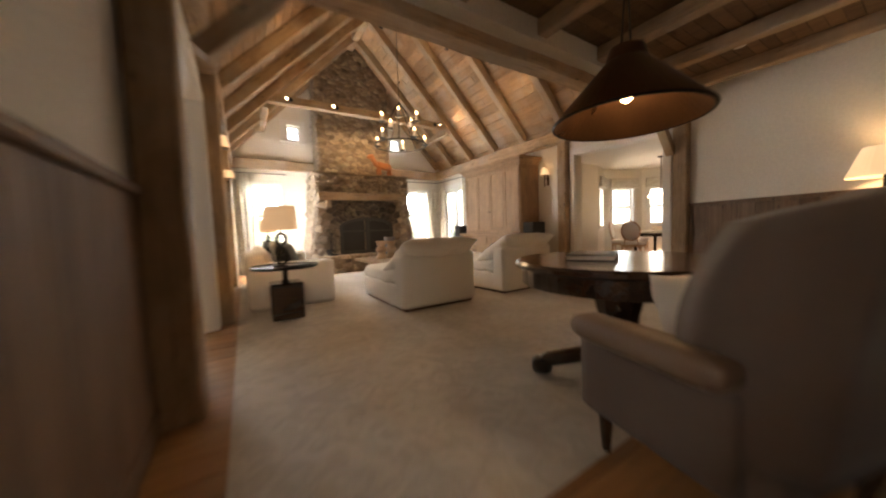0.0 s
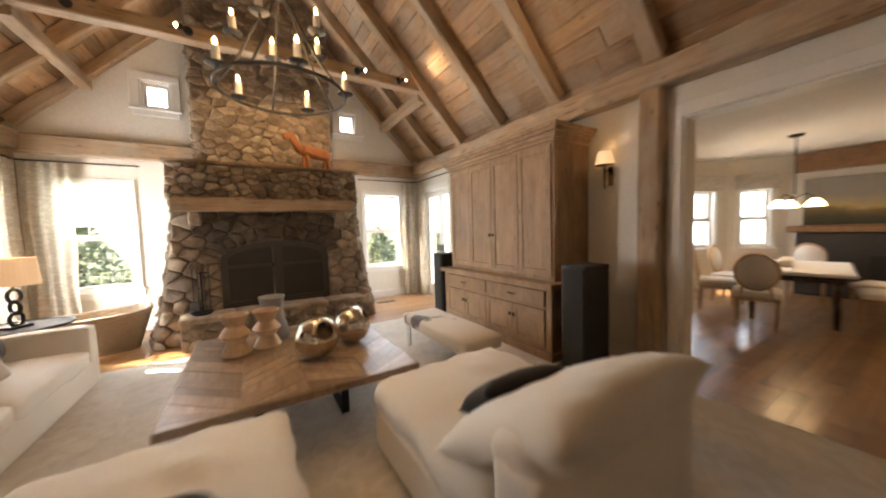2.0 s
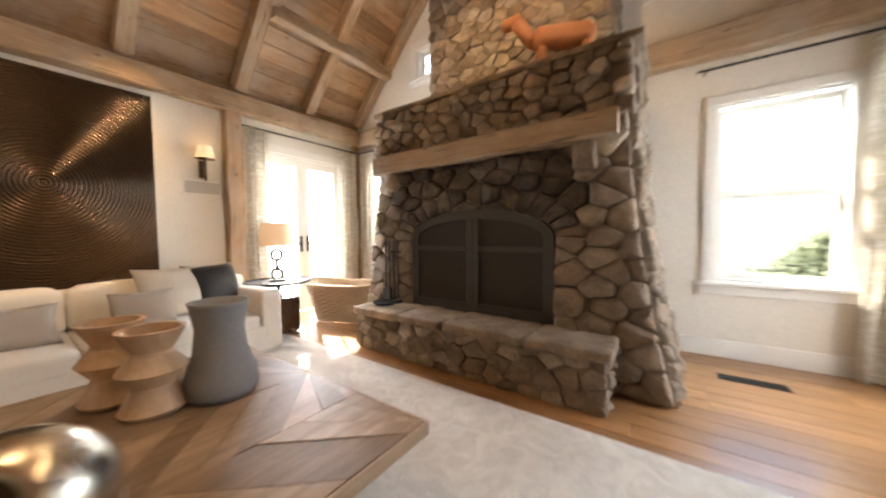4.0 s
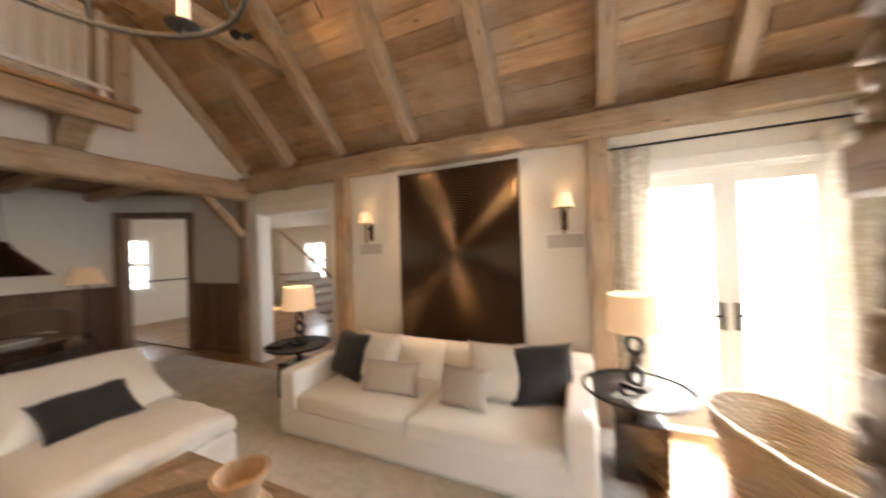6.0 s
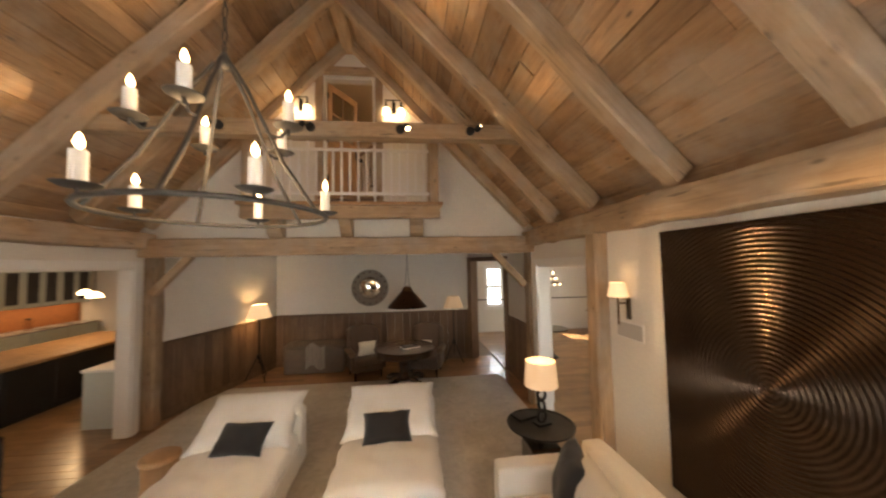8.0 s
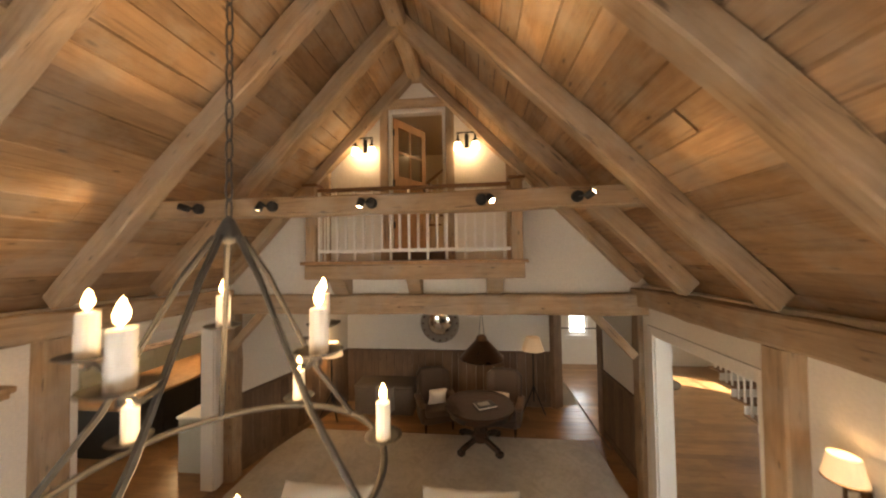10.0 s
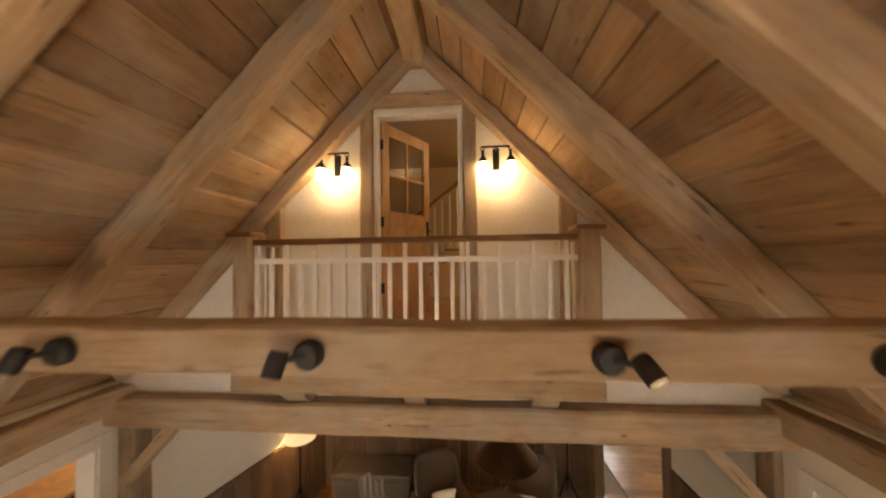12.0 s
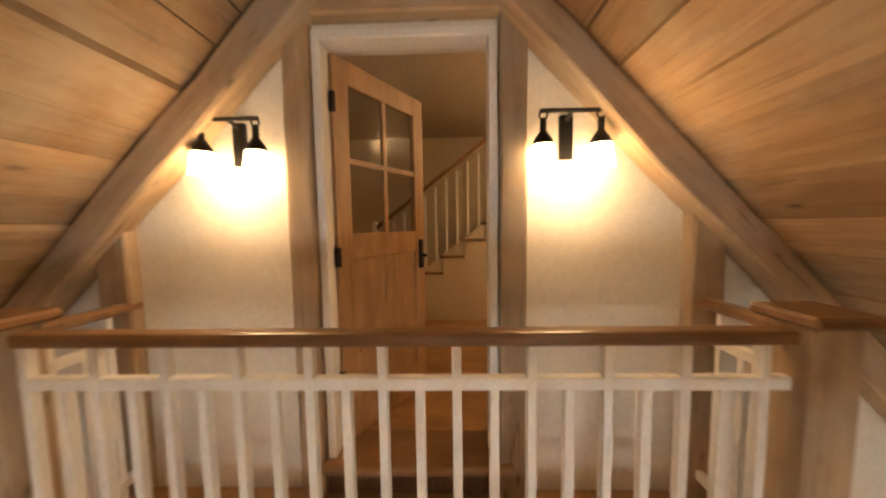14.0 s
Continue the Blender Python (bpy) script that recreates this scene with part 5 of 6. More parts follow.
SCONCES = [WM @ pose(2.47, 0, 2.02), WM @ pose(4.87, 0, 2.02), EM @ pose(LY - 2.53, 0, 2.06)]
first = wall_sconce(SCONCES[0])
for m in SCONCES[1:]:
    copy_thing(first, m)
for m in SCONCES:
    lamp("sconce_bulb", "POINT", m @ pose(0, -0.12, 0.15), 1.2, WARM, size=0.04)
for y in (2.46, 4.87):
    g = thing("wall_grille", WM @ pose(y, 0, 1.75), "flat pale grey in-wall speaker grille", "grille", "wall grilles")
    part("frame", box(-0.19, 0.19, -0.008, 0.0, -0.085, 0.085, 0.003), M["white_paint"], g)
    part("mesh", box(-0.175, 0.175, -0.011, -0.008, -0.07, 0.07), M["grille_grey"], g)
vent = thing("floor_vent", (2.0, 6.72, 0.0), "dark slotted floor vent beside the hearth", "vent")
part("frame", box(-0.2, 0.2, -0.06, 0.06, 0, 0.006, 0.002), M["iron"], vent)
for i in range(7):
    part("slat", box(-0.18, 0.18, -0.05 + i * 0.015, -0.043 + i * 0.015, 0.006, 0.009), M["black_box"], vent)

# ---- chandelier ----
CH = Vector((-0.02, 3.61, 0.0))
chand = thing("chandelier", CH, "two-tier wrought-iron ring chandelier with lit candle lamps", "chandelier")
R1, Z1, R2, Z2, HUB = 0.51, 2.70, 0.36, 3.10, 3.50
part("lower_ring", tube([(R1 * math.cos(a), R1 * math.sin(a), Z1) for a in [2 * math.pi * k / 48 for k in range(48)]], 0.013, 6, True), M["pewter_iron"], chand, smooth=True)
part("hub", lathe([(0.0, HUB - 0.03), (0.03, HUB - 0.02), (0.042, HUB), (0.03, HUB + 0.03), (0.015, HUB + 0.06), (0.0, HUB + 0.07)], 16), M["pewter_iron"], chand, smooth=True)
for k in range(5):
    a = 2 * math.pi * (k + 0.35) / 5
    c, s = math.cos(a), math.sin(a)
    part("arm", tube([(0.04 * c, 0.04 * s, HUB), (0.13 * c, 0.13 * s, HUB - 0.14), (0.33 * c, 0.33 * s, 2.96), (R1 * c, R1 * s, Z1)], 0.011, 6), M["pewter_iron"], chand)
spots = [(R1 * math.cos(2 * math.pi * (k + 0.83) / 5), R1 * math.sin(2 * math.pi * (k + 0.83) / 5), Z1) for k in range(5)]
spots += [(R2 * math.cos(2 * math.pi * (k + 0.35) / 5), R2 * math.sin(2 * math.pi * (k + 0.35) / 5), Z2) for k in range(5)]
for i, (x, y, z) in enumerate(spots):
    pan = part("drip_pan", lathe([(0.0, 0.0), (0.05, 0.002), (0.07, 0.014), (0.072, 0.016), (0.05, 0.008), (0.0, 0.006)], 18), M["pewter_iron"], chand, at=pose(x, y, z + 0.03), smooth=True)
    part("pricket", rod((0, 0, -0.03), (0, 0, 0.01), 0.008), M["pewter_iron"], pan)
    part("candle", lathe([(0.0, 0.006), (0.028, 0.006), (0.027, 0.14), (0.0, 0.145)], 12), M["linen"], pan, "cream candle sleeve")
    part("flame_bulb", lathe([(0.0, 0.145), (0.013, 0.16), (0.015, 0.175), (0.007, 0.2), (0.0, 0.212)], 10), M["flame"], pan, "glowing flame-shaped bulb", smooth=True)
    if z == Z2:
        part("stay", tube([(0.74 * x, 0.74 * y, Z2 + 0.0), (0.88 * x, 0.88 * y, Z2 - 0.01), (x, y, Z2 + 0.03)], 0.009, 6), M["pewter_iron"], chand)
for k in range(40):
    z = HUB + 0.07 + k * 0.068
    pts = [((0.012 * math.cos(a) if k % 2 else 0), (0 if k % 2 else 0.012 * math.cos(a)), z + 0.02 + 0.038 * math.sin(a)) for a in [2 * math.pi * i / 12 for i in range(12)]]
    part("chain_link", tube(pts, 0.0038, 5, True), M["pewter_iron"], chand)
lamp("candle_light", "POINT", pose(CH.x, CH.y, 2.95), 40, WARM, size=0.3)

# ---- spotlights on the collar beams ----


def spot_thing(m, turn, aim=(0.45, 0.7, -0.25)):
    """A spotlight on the face of a beam; local y points away from the beam."""
    s = thing("spotlight", m, "small black swivelling spotlight on the beam, lit", "spotlight", "spotlights on the beams")
    part("canopy", lathe([(0.0, 0.0), (0.047, 0.0), (0.047, 0.03), (0.038, 0.042), (0.0, 0.043)], 24, m=pose(0, 0, 0, -90, 0, 0)), M["black_box"], s, smooth=False)
    part("arm", rod((0, 0.04, 0), (turn * 0.06, 0.07, 0.0), 0.010), M["black_box"], s)
    head = lathe([(0.0, -0.03), (0.026, -0.03), (0.03, -0.01), (0.03, 0.05), (0.025, 0.05), (0.024, 0.036)], 20)
    hm = Matrix.Translation((turn * 0.07, 0.078, 0.0)) @ Vector((turn * aim[0], aim[1], aim[2])).to_track_quat("Z", "Y").to_matrix().to_4x4()
    h = part("head", head, M["black_box"], s, at=hm)
    part("lens", lathe([(0.0, 0.036), (0.024, 0.036), (0.024, 0.04), (0.0, 0.042)], 20), M["spot_lens"], h, "bright warm lens")
    return s


for x, t, aim in ((1.67, 1, (0.7, 0.3, 0.25)), (0.95, 1, (0.25, 0.35, -0.9)), (0.04, 1, (0.15, 0.35, -0.9)), (-0.9, -1, (0.3, 0.6, -0.6)), (-1.67, -1, (0.5, 0.6, 0.4))):
    spot_thing(pose(x, 1.956, 3.895), t, aim)
for x, t in ((-1.79, -1), (-0.83, -1), (1.14, 1), (1.79, 1)):
    spot_thing(pose(x, 5.238, 3.85, 0, 0, 180), -t)
# two made-up spotlights on the chimney side, added to brighten the stone
for x, t in ((-0.5, 1), (0.62, -1)):
    spot_thing(pose(x, 5.402, 3.85), t)
# beams from y 5.5 and those towards z 5.4 are added fill
for eye, target, pw in (((1.95, 2.2, 3.9), (3.0, 3.4, 3.6), 20), ((-1.75, 2.25, 3.95), (-2.7, 3.6, 3.9), 14), ((1.95, 5.1, 3.9), (2.7, 4.2, 3.9), 40), ((-1.79, 5.1, 3.9), (-2.4, 4.0, 4.6), 30), ((-0.5, 5.55, 3.9), (-2.0, 6.4, 4.6), 45),
                        ((0.11, 2.2, 3.78), (-0.1, 3.8, 0.4), 80), ((-0.87, 2.2, 3.9), (-1.0, 3.0, 5.4), 90), ((1.06, 2.2, 3.9), (1.0, 3.0, 5.4), 70), ((-0.5, 5.53, 3.88), (-0.4, 6.7, 3.0), 80), ((0.62, 5.53, 3.88), (0.5, 6.7, 3.0), 80), ((-0.83, 5.1, 3.8), (-0.8, 1.7, 0.4), 55), ((1.14, 5.1, 3.8), (0.75, 1.8, 0.4), 55)):
    lamp("spot_and_fill_beam", "SPOT", look(eye, target), pw, WARM, size=0.03, cone=(radians(80), 0.9))
for eye in ((-1.85, 2.2, 3.83), (-1.95, 5.1, 3.84)):
    lamp("art_beam", "SPOT", look(eye, (-3.05, 3.68, 1.55)), 210, WARM, size=0.03, cone=(radians(38), 0.5))

# ---- sitting nook ----
TX, TY = -0.86, -1.22
rt = thing("round_table", (TX, TY, 0.02), "round dark polished pedestal table with a deep apron", "table")
part("tabletop", lathe([(0.0, 0.70), (0.595, 0.70), (0.62, 0.715), (0.62, 0.735), (0.605, 0.75), (0.0, 0.752)], 56), M["dark_walnut"], rt, smooth=False)
part("apron", lathe([(0.555, 0.60), (0.575, 0.605), (0.575, 0.70), (0.555, 0.70), (0.555, 0.60)], 56), M["dark_walnut"], rt)
part("column", lathe([(0.17, 0.12), (0.16, 0.2), (0.11, 0.26), (0.12, 0.4), (0.15, 0.52), (0.2, 0.58), (0.22, 0.61), (0.22, 0.70)], 12), M["dark_walnut"], rt)
for k in range(4):
    a = 45 + 90 * k
    bm = bmesh.new()
    join(bm, soft_box(0.36, 0.1, 0.09, 0.035, 6, 0, 0.003, k), pose(0.28, 0, 0.075, 0, 12, 0))
    join(bm, soft_box(0.13, 0.13, 0.1, 0.04, 6, 0, 0.003, k + 4), pose(0.46, 0, 0.0))
    part("foot", bm, M["dark_walnut"], rt, at=pose(0, 0, 0, 0, 0, a), smooth=True)
bk1 = thing("book", pose(TX - 0.1, TY + 0.1, 0.773, 0, 0, 25), "large dark coffee-table book with a pale picture cover", "book")
part("pages", box(-0.17, 0.17, -0.125, 0.125, 0.004, 0.028), M["linen"], bk1)
part("cover", box(-0.175, 0.175, -0.13, 0.13, 0.028, 0.032, 0.001), M["black_box"], bk1)
part("back_cover", box(-0.175, 0.175, -0.13, 0.13, 0.0, 0.004, 0.001), M["black_box"], bk1)
part("cover_plate", box(-0.08, 0.12, -0.09, 0.05, 0.032, 0.0335), M["concrete_grey"], bk1, "grey cover picture")


def wing_chair(m):
    """A wing chair that faces local +y."""
    c = thing("wing_chair", m, "brown upholstered wing chair with rolled arms and dark legs", "armchair", "wing chairs at the round table")
    part("seat", soft_box(0.62, 0.62, 0.16, 0.05, 10, 0.02, 0.006, 1), M["wing_cloth"], c, at=pose(0, 0.04, 0.33), smooth=True)
    part("seat_frame", soft_box(0.7, 0.68, 0.16, 0.03, 8, 0, 0.003, 2), M["wing_cloth"], c, at=pose(0, 0, 0.19), smooth=True)
    bm = bmesh.new()
    n = 14
    for s in (0, 1):
        g = []
        for j in range(n + 1):
            v = j / n
            row = []
            for i in range(n + 1):
                u = 2 * i / n - 1
                w = 0.35 + 0.03 * math.sin(v * 2.5)
                top = 0.80 * v * (1 - 0.10 * abs(u) ** 3 * v)
                y = -0.30 - 0.10 * v + (0.26 if v > 0.35 else 0.2) * max(0, abs(u) - 0.72) / 0.28 * (0.6 + 0.4 * math.sin(v * 3)) - (0.10 if s else 0) + (0.02 * (1 - u * u) if not s else 0)
                row.append(bm.verts.new((u * w + (0.02 * u if s else 0), y, 0.34 + top)))
            g.append(row)
        for j in range(n):
            for i in range(n):
                f = (g[j][i], g[j][i + 1], g[j + 1][i + 1], g[j + 1][i])
                bm.faces.new(f[::-1] if s else f)
        if s:
            for i in range(n):
                bm.faces.new((old[n][i], old[n][i + 1], g[n][i + 1], g[n][i]))
                bm.faces.new((old[0][i + 1], old[0][i], g[0][i], g[0][i + 1]))
                bm.faces.new((old[i + 1][0], old[i][0], g[i][0], g[i + 1][0])[::-1])
                bm.faces.new((old[i][n], old[i + 1][n], g[i + 1][n], g[i][n])[::-1])
        old = g
    bmesh.ops.recalc_face_normals(bm, faces=bm.faces)
    part("back", bm, M["wing_cloth"], c, smooth=True)
    for s in (-1, 1):
        a = part("arm", soft_box(0.1, 0.62, 0.36, 0.04, 8, 0, 0.004, 3 + s), M["wing_cloth"], c, at=pose(s * 0.36, 0.03, 0.22), smooth=True)
        part("arm_roll", soft_box(0.16, 0.64, 0.12, 0.055, 8, 0, 0.004, 6 + s), M["leather"], c, "worn leather arm roll", at=pose(s * 0.38, 0.04, 0.55), smooth=True)
        for y, lean in ((0.28, 0), (-0.28, 10)):
            part("leg", lathe([(0.018, 0.0), (0.022, 0.04), (0.03, 0.14), (0.034, 0.21)], 10), M["dark_walnut"], c, at=pose(s * 0.3, y, 0, lean, 0, 0))
    return c


first = wing_chair(pose(-1.32, -1.85, 0, 0, 0, -14) @ Matrix.Scale(0.92, 4))
copy_thing(first, pose(0.02, -1.88, 0, 0, 0, 22))
pillow("pillow", "cream_pillow", 0.38, 0.36, 0.14, pose(-1.29, -1.84, 0.44, 22, 0, 166), "small cream square pillow in the wing chair", "wing chair pillows", 2)
pillow("pillow", "cream_pillow", 0.38, 0.36, 0.14, pose(0.0, -1.84, 0.46, 22, 0, 202), "small cream square pillow in the wing chair", "wing chair pillows", 5)

chest = thing("chest", (1.22, -2.48, 0.0), "low chest draped with a grey-brown cloth cover", "chest")
part("body", soft_box(1.32, 0.58, 0.58, 0.03, 12, 0, 0.006, 2), M["trunk_cloth"], chest, smooth=True)
part("top_pad", soft_box(1.34, 0.6, 0.07, 0.03, 12, 0.01, 0.008, 4), M["trunk_cloth"], chest, at=pose(0, 0, 0.57), smooth=True)
bm = bmesh.new()
g = [[bm.verts.new((-0.26 + 0.42 * i / 20, 0.315 + 0.018 * math.sin(i * 1.3 + j * 0.2) + 0.002 * j, 0.65 - 0.5 * j / 12 - 0.06 * math.sin(i * 0.35))) for i in range(21)] for j in range(13)]
for j in range(12):
    for i in range(20):
        bm.faces.new((g[j][i], g[j][i + 1], g[j + 1][i + 1], g[j + 1][i]))
bm.normal_update()
bmesh.ops.solidify(bm, geom=bm.faces[:], thickness=0.012)
part("throw", bm, M["grey_fabric"], chest, "folded taupe throw hanging over the front", smooth=True)

fl = []
for x, y, zz, mat in ((2.30, -1.98, 0.0, "shade_bright"), (-2.06, -2.62, 0.0, "shade_unlit_glow")):
    f = thing("floor_lamp", pose(x, y, 0, 0, 0, 20), "black tripod floor lamp with a cream cone shade" + (", lit" if mat == "shade_bright" else ", unlit, with a faint glow put into the shade"), "floor lamp", "floor lamps of the nook")
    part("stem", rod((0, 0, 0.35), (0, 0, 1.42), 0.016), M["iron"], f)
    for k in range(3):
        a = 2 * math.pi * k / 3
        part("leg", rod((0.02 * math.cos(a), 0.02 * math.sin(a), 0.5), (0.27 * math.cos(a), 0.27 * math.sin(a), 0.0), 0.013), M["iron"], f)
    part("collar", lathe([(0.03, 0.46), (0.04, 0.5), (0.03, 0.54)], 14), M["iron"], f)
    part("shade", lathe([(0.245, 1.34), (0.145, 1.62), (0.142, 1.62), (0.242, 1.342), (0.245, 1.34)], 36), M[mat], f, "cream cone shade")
    fl.append(f)
lamp("floor_lamp_bulb", "POINT", pose(2.30, -1.98, 1.5), 12, WARM, size=0.06)

pend = thing("pendant_lamp", (-0.92, -1.3, 0), "large dark copper cone pendant lamp on twin chains, lit", "pendant lamp")
PZ = 1.56
part("shade", lathe([(0.385, PZ), (0.4, PZ + 0.012), (0.11, PZ + 0.33), (0.09, PZ + 0.40), (0.05, PZ + 0.42), (0.045, PZ + 0.41), (0.08, PZ + 0.38), (0.1, PZ + 0.32), (0.385, PZ)], 48), M["copper"], pend, smooth=False)
part("rim", tube([(0.395 * math.cos(a), 0.395 * math.sin(a), PZ + 0.004) for a in [2 * math.pi * k / 48 for k in range(48)]], 0.008, 6, True), M["iron"], pend)
part("bulb", lathe([(0.0, PZ + 0.10), (0.03, PZ + 0.12), (0.035, PZ + 0.16), (0.018, PZ + 0.22), (0.0, PZ + 0.23)], 14), M["bulb"], pend, smooth=True)
for s in (-1, 1):
    part("chain", rod((s * 0.05, 0, PZ + 0.41), (s * 0.01, 0, PZ + 0.80), 0.006), M["iron"], pend)
part("rod", rod((0, 0, PZ + 0.78), (0, 0, 2.92), 0.008), M["iron"], pend)
lamp("pendant_bulb", "POINT", pose(-0.92, -1.3, PZ + 0.1), 14, WARM, size=0.05)

mir = thing("round_mirror", pose(0.03, -2.85, 1.87), "round convex mirror in a wide studded wooden frame", "mirror")
part("frame", lathe([(0.29, 0.0), (0.45, 0.0), (0.46, 0.02), (0.43, 0.045), (0.36, 0.05), (0.31, 0.035), (0.29, 0.02)], 48, m=pose(0, 0, 0, -90, 0, 0)), M["grey_fabric"], mir, smooth=False)
plain("mirror_glass", (0.85, 0.83, 0.8), 0.04, 1.0, var=0.02, relief=0)
part("glass", lathe([(0.30, 0.016), (0.25, 0.03), (0.15, 0.045), (0.0, 0.052)], 40, m=pose(0, 0, 0, -90, 0, 0)), M["mirror_glass"], mir, smooth=True)
for k in range(16):
    a = 2 * math.pi * k / 16
    part("stud", lathe([(0.022, 0.0), (0.02, 0.012), (0.0, 0.018)], 10, m=pose(0.395 * math.cos(a), 0.048, 0.395 * math.sin(a), -90, 0, 0)), M["bronze"], mir, smooth=True)
for x, y in ((0.9, -1.4), (2.0, -1.0)):
    d = thing("recessed_light", (x, y, 2.915), "small recessed ceiling light, lit", "ceiling light", "recessed lights of the nook")
    part("trim", lathe([(0.035, 0.0), (0.06, 0.0), (0.06, -0.006), (0.035, -0.004)], 24), M["white_paint"], d)
    part("lens", lathe([(0.0, -0.002), (0.034, -0.002), (0.034, -0.001), (0.0, 0.0)], 20), M["bulb"], d)
hall_case = along((*NOOK[2], 0), (*NOOK[3], 0))
oc = thing("door_casing_hall", hall_case, "dark wooden casing round the hall opening", "door casing", kind="structure")
part("upright", box(0.0, 0.13, -0.04, 0.21, 0, 2.6, 0.006), M["dark_board"], oc)
part("upright", box(gap - 0.11, gap, -0.04, 0.21, 0, 2.6, 0.006), M["dark_board"], oc)
part("head", box(0.13, gap - 0.11, -0.04, 0.21, 2.49, 2.6, 0.006), M["dark_board"], oc)

# ---- upstairs door and landing ----
ud = thing("door_3", SM, "pine door with four panes above panels, standing open", "door", kind="structure")
part("jamb", box(-0.425, -0.385, -0.03, 0.09, 3.56, 5.62, 0.003), M["white_paint"], ud)
part("jamb", box(0.385, 0.425, -0.03, 0.09, 3.56, 5.62, 0.003), M["white_paint"], ud)
part("head", box(-0.385, 0.385, -0.03, 0.09, 5.58, 5.62, 0.003), M["white_paint"], ud)
part("threshold", box(-0.5, 0.5, -0.1, 0.2, 3.52, 3.565, 0.012), M["rail_oak"], ud, "rounded oak threshold step")
part("riser", box(-0.425, 0.425, -0.04, 0.0, 3.39, 3.52), M["dark_board"], ud)
# leaf, hinged on its left side and swung into the landing
leaf = part("leaf", box(0.0, 0.1, -0.02, 0.02, 0, 2.0, 0.003), M["door_pine"], ud, at=pose(-0.383, 0.07, 3.57, 0, 0, 60))
bm = box(0.66, 0.76, -0.02, 0.02, 0, 2.0, 0.003)
for z0, z1 in ((0, 0.2), (0.98, 1.12), (1.88, 2.0)):
    box(0.1, 0.66, -0.02, 0.02, z0, z1, 0.003, bm=bm)
box(0.35, 0.41, -0.018, 0.018, 0.2, 0.98, 0.003, bm=bm)
box(0.365, 0.395, -0.012, 0.012, 1.12, 1.88, 0.002, bm=bm)
box(0.1, 0.66, -0.012, 0.012, 1.485, 1.515, 0.002, bm=bm)
part("rails", bm, M["door_pine"], leaf)
part("panel", box(0.1, 0.35, -0.008, 0.008, 0.2, 0.98), M["door_pine"], leaf)
part("panel", box(0.41, 0.66, -0.008, 0.008, 0.2, 0.98), M["door_pine"], leaf)
for x0, x1 in ((0.1, 0.365), (0.395, 0.66)):
    for z0, z1 in ((1.12, 1.485), (1.515, 1.88)):
        part("pane", box(x0, x1, -0.002, 0.002, z0, z1), M["jar_glass"], leaf).visible_shadow = False
for z in (0.3, 0.95, 1.72):
    part("hinge", box(-0.012, 0.012, -0.03, 0.02, z, z + 0.1, 0.003), M["iron"], leaf, "black iron hinge")
bm = box(0.69, 0.73, -0.035, 0.035, 0.86, 1.06, 0.006)
rod((0.71, -0.07, 0.95), (0.71, 0.07, 0.95), 0.012, bm=bm)
part("door_handle", bm, M["iron"], leaf, "black iron handle set")
for a, b in ((-0.555, -0.43), (0.43, 0.555)):
    timber("door_post", (-(a + b) / 2, 0.02, 3.39), (-(a + b) / 2, 0.02, 5.66), 0.12, 0.08, "hewn oak post beside the upper door", "post", "posts of the upper door", up=(0, 1, 0), wear=0.006)
timber("door_header", (-0.66, 0.03, 5.72), (0.66, 0.03, 5.72), 0.1, 0.12, "hewn oak header over the upper door", wear=0.006)
for x in (-1.37, 1.42):
    timber("wall_post", (x, 0.03, 3.39), (x, 0.03, 4.80), 0.15, 0.08, "hewn oak post on the gable wall", "post", "posts of the gable wall", up=(0, 1, 0), wear=0.008)


def double_sconce(m):
    """Two frosted glasses under a bar; local -y points into the room."""
    s = thing("double_sconce", m, "dark iron double wall lamp with two frosted glasses, lit", "wall lamp", "double sconces of the gable")
    part("backplate", box(-0.03, 0.03, -0.025, 0.0, -0.11, 0.09, 0.004), M["iron"], s)
    part("bar", rod((-0.14, -0.09, 0.085), (0.14, -0.09, 0.085), 0.01), M["iron"], s)
    part("stem", rod((0, 0, 0.06), (0, -0.09, 0.085), 0.01), M["iron"], s)
    for x in (-0.125, 0.125):
        c = part("cap", lathe([(0.0, 0.06), (0.014, 0.05), (0.014, 0.0), (0.035, -0.03), (0.05, -0.06), (0.0, -0.058)], 18, m=pose(x, -0.09, 0)), M["iron"], s, smooth=False)
        part("hook", tube([(x + 0.018 * math.cos(a), -0.09, 0.068 + 0.018 * math.sin(a)) for a in [2 * math.pi * i / 10 for i in range(10)]], 0.005, 5, True), M["iron"], c)
        part("glass", lathe([(0.046, -0.06), (0.055, -0.12), (0.06, -0.16), (0.0, -0.162)], 22, m=pose(x, -0.09, 0)), M["frosted"], c, "glowing frosted glass", smooth=False)
    return s


m = pose(0.79, 0.0, 5.13, 0, 0, 180)
first = double_sconce(m)
copy_thing(first, pose(-0.74, 0.0, 5.13, 0, 0, 180))
for x in (0.80, -0.75):
    lamp("gable_bulbs", "POINT", pose(x, 0.16, 4.92), 5, WARM, size=0.07)

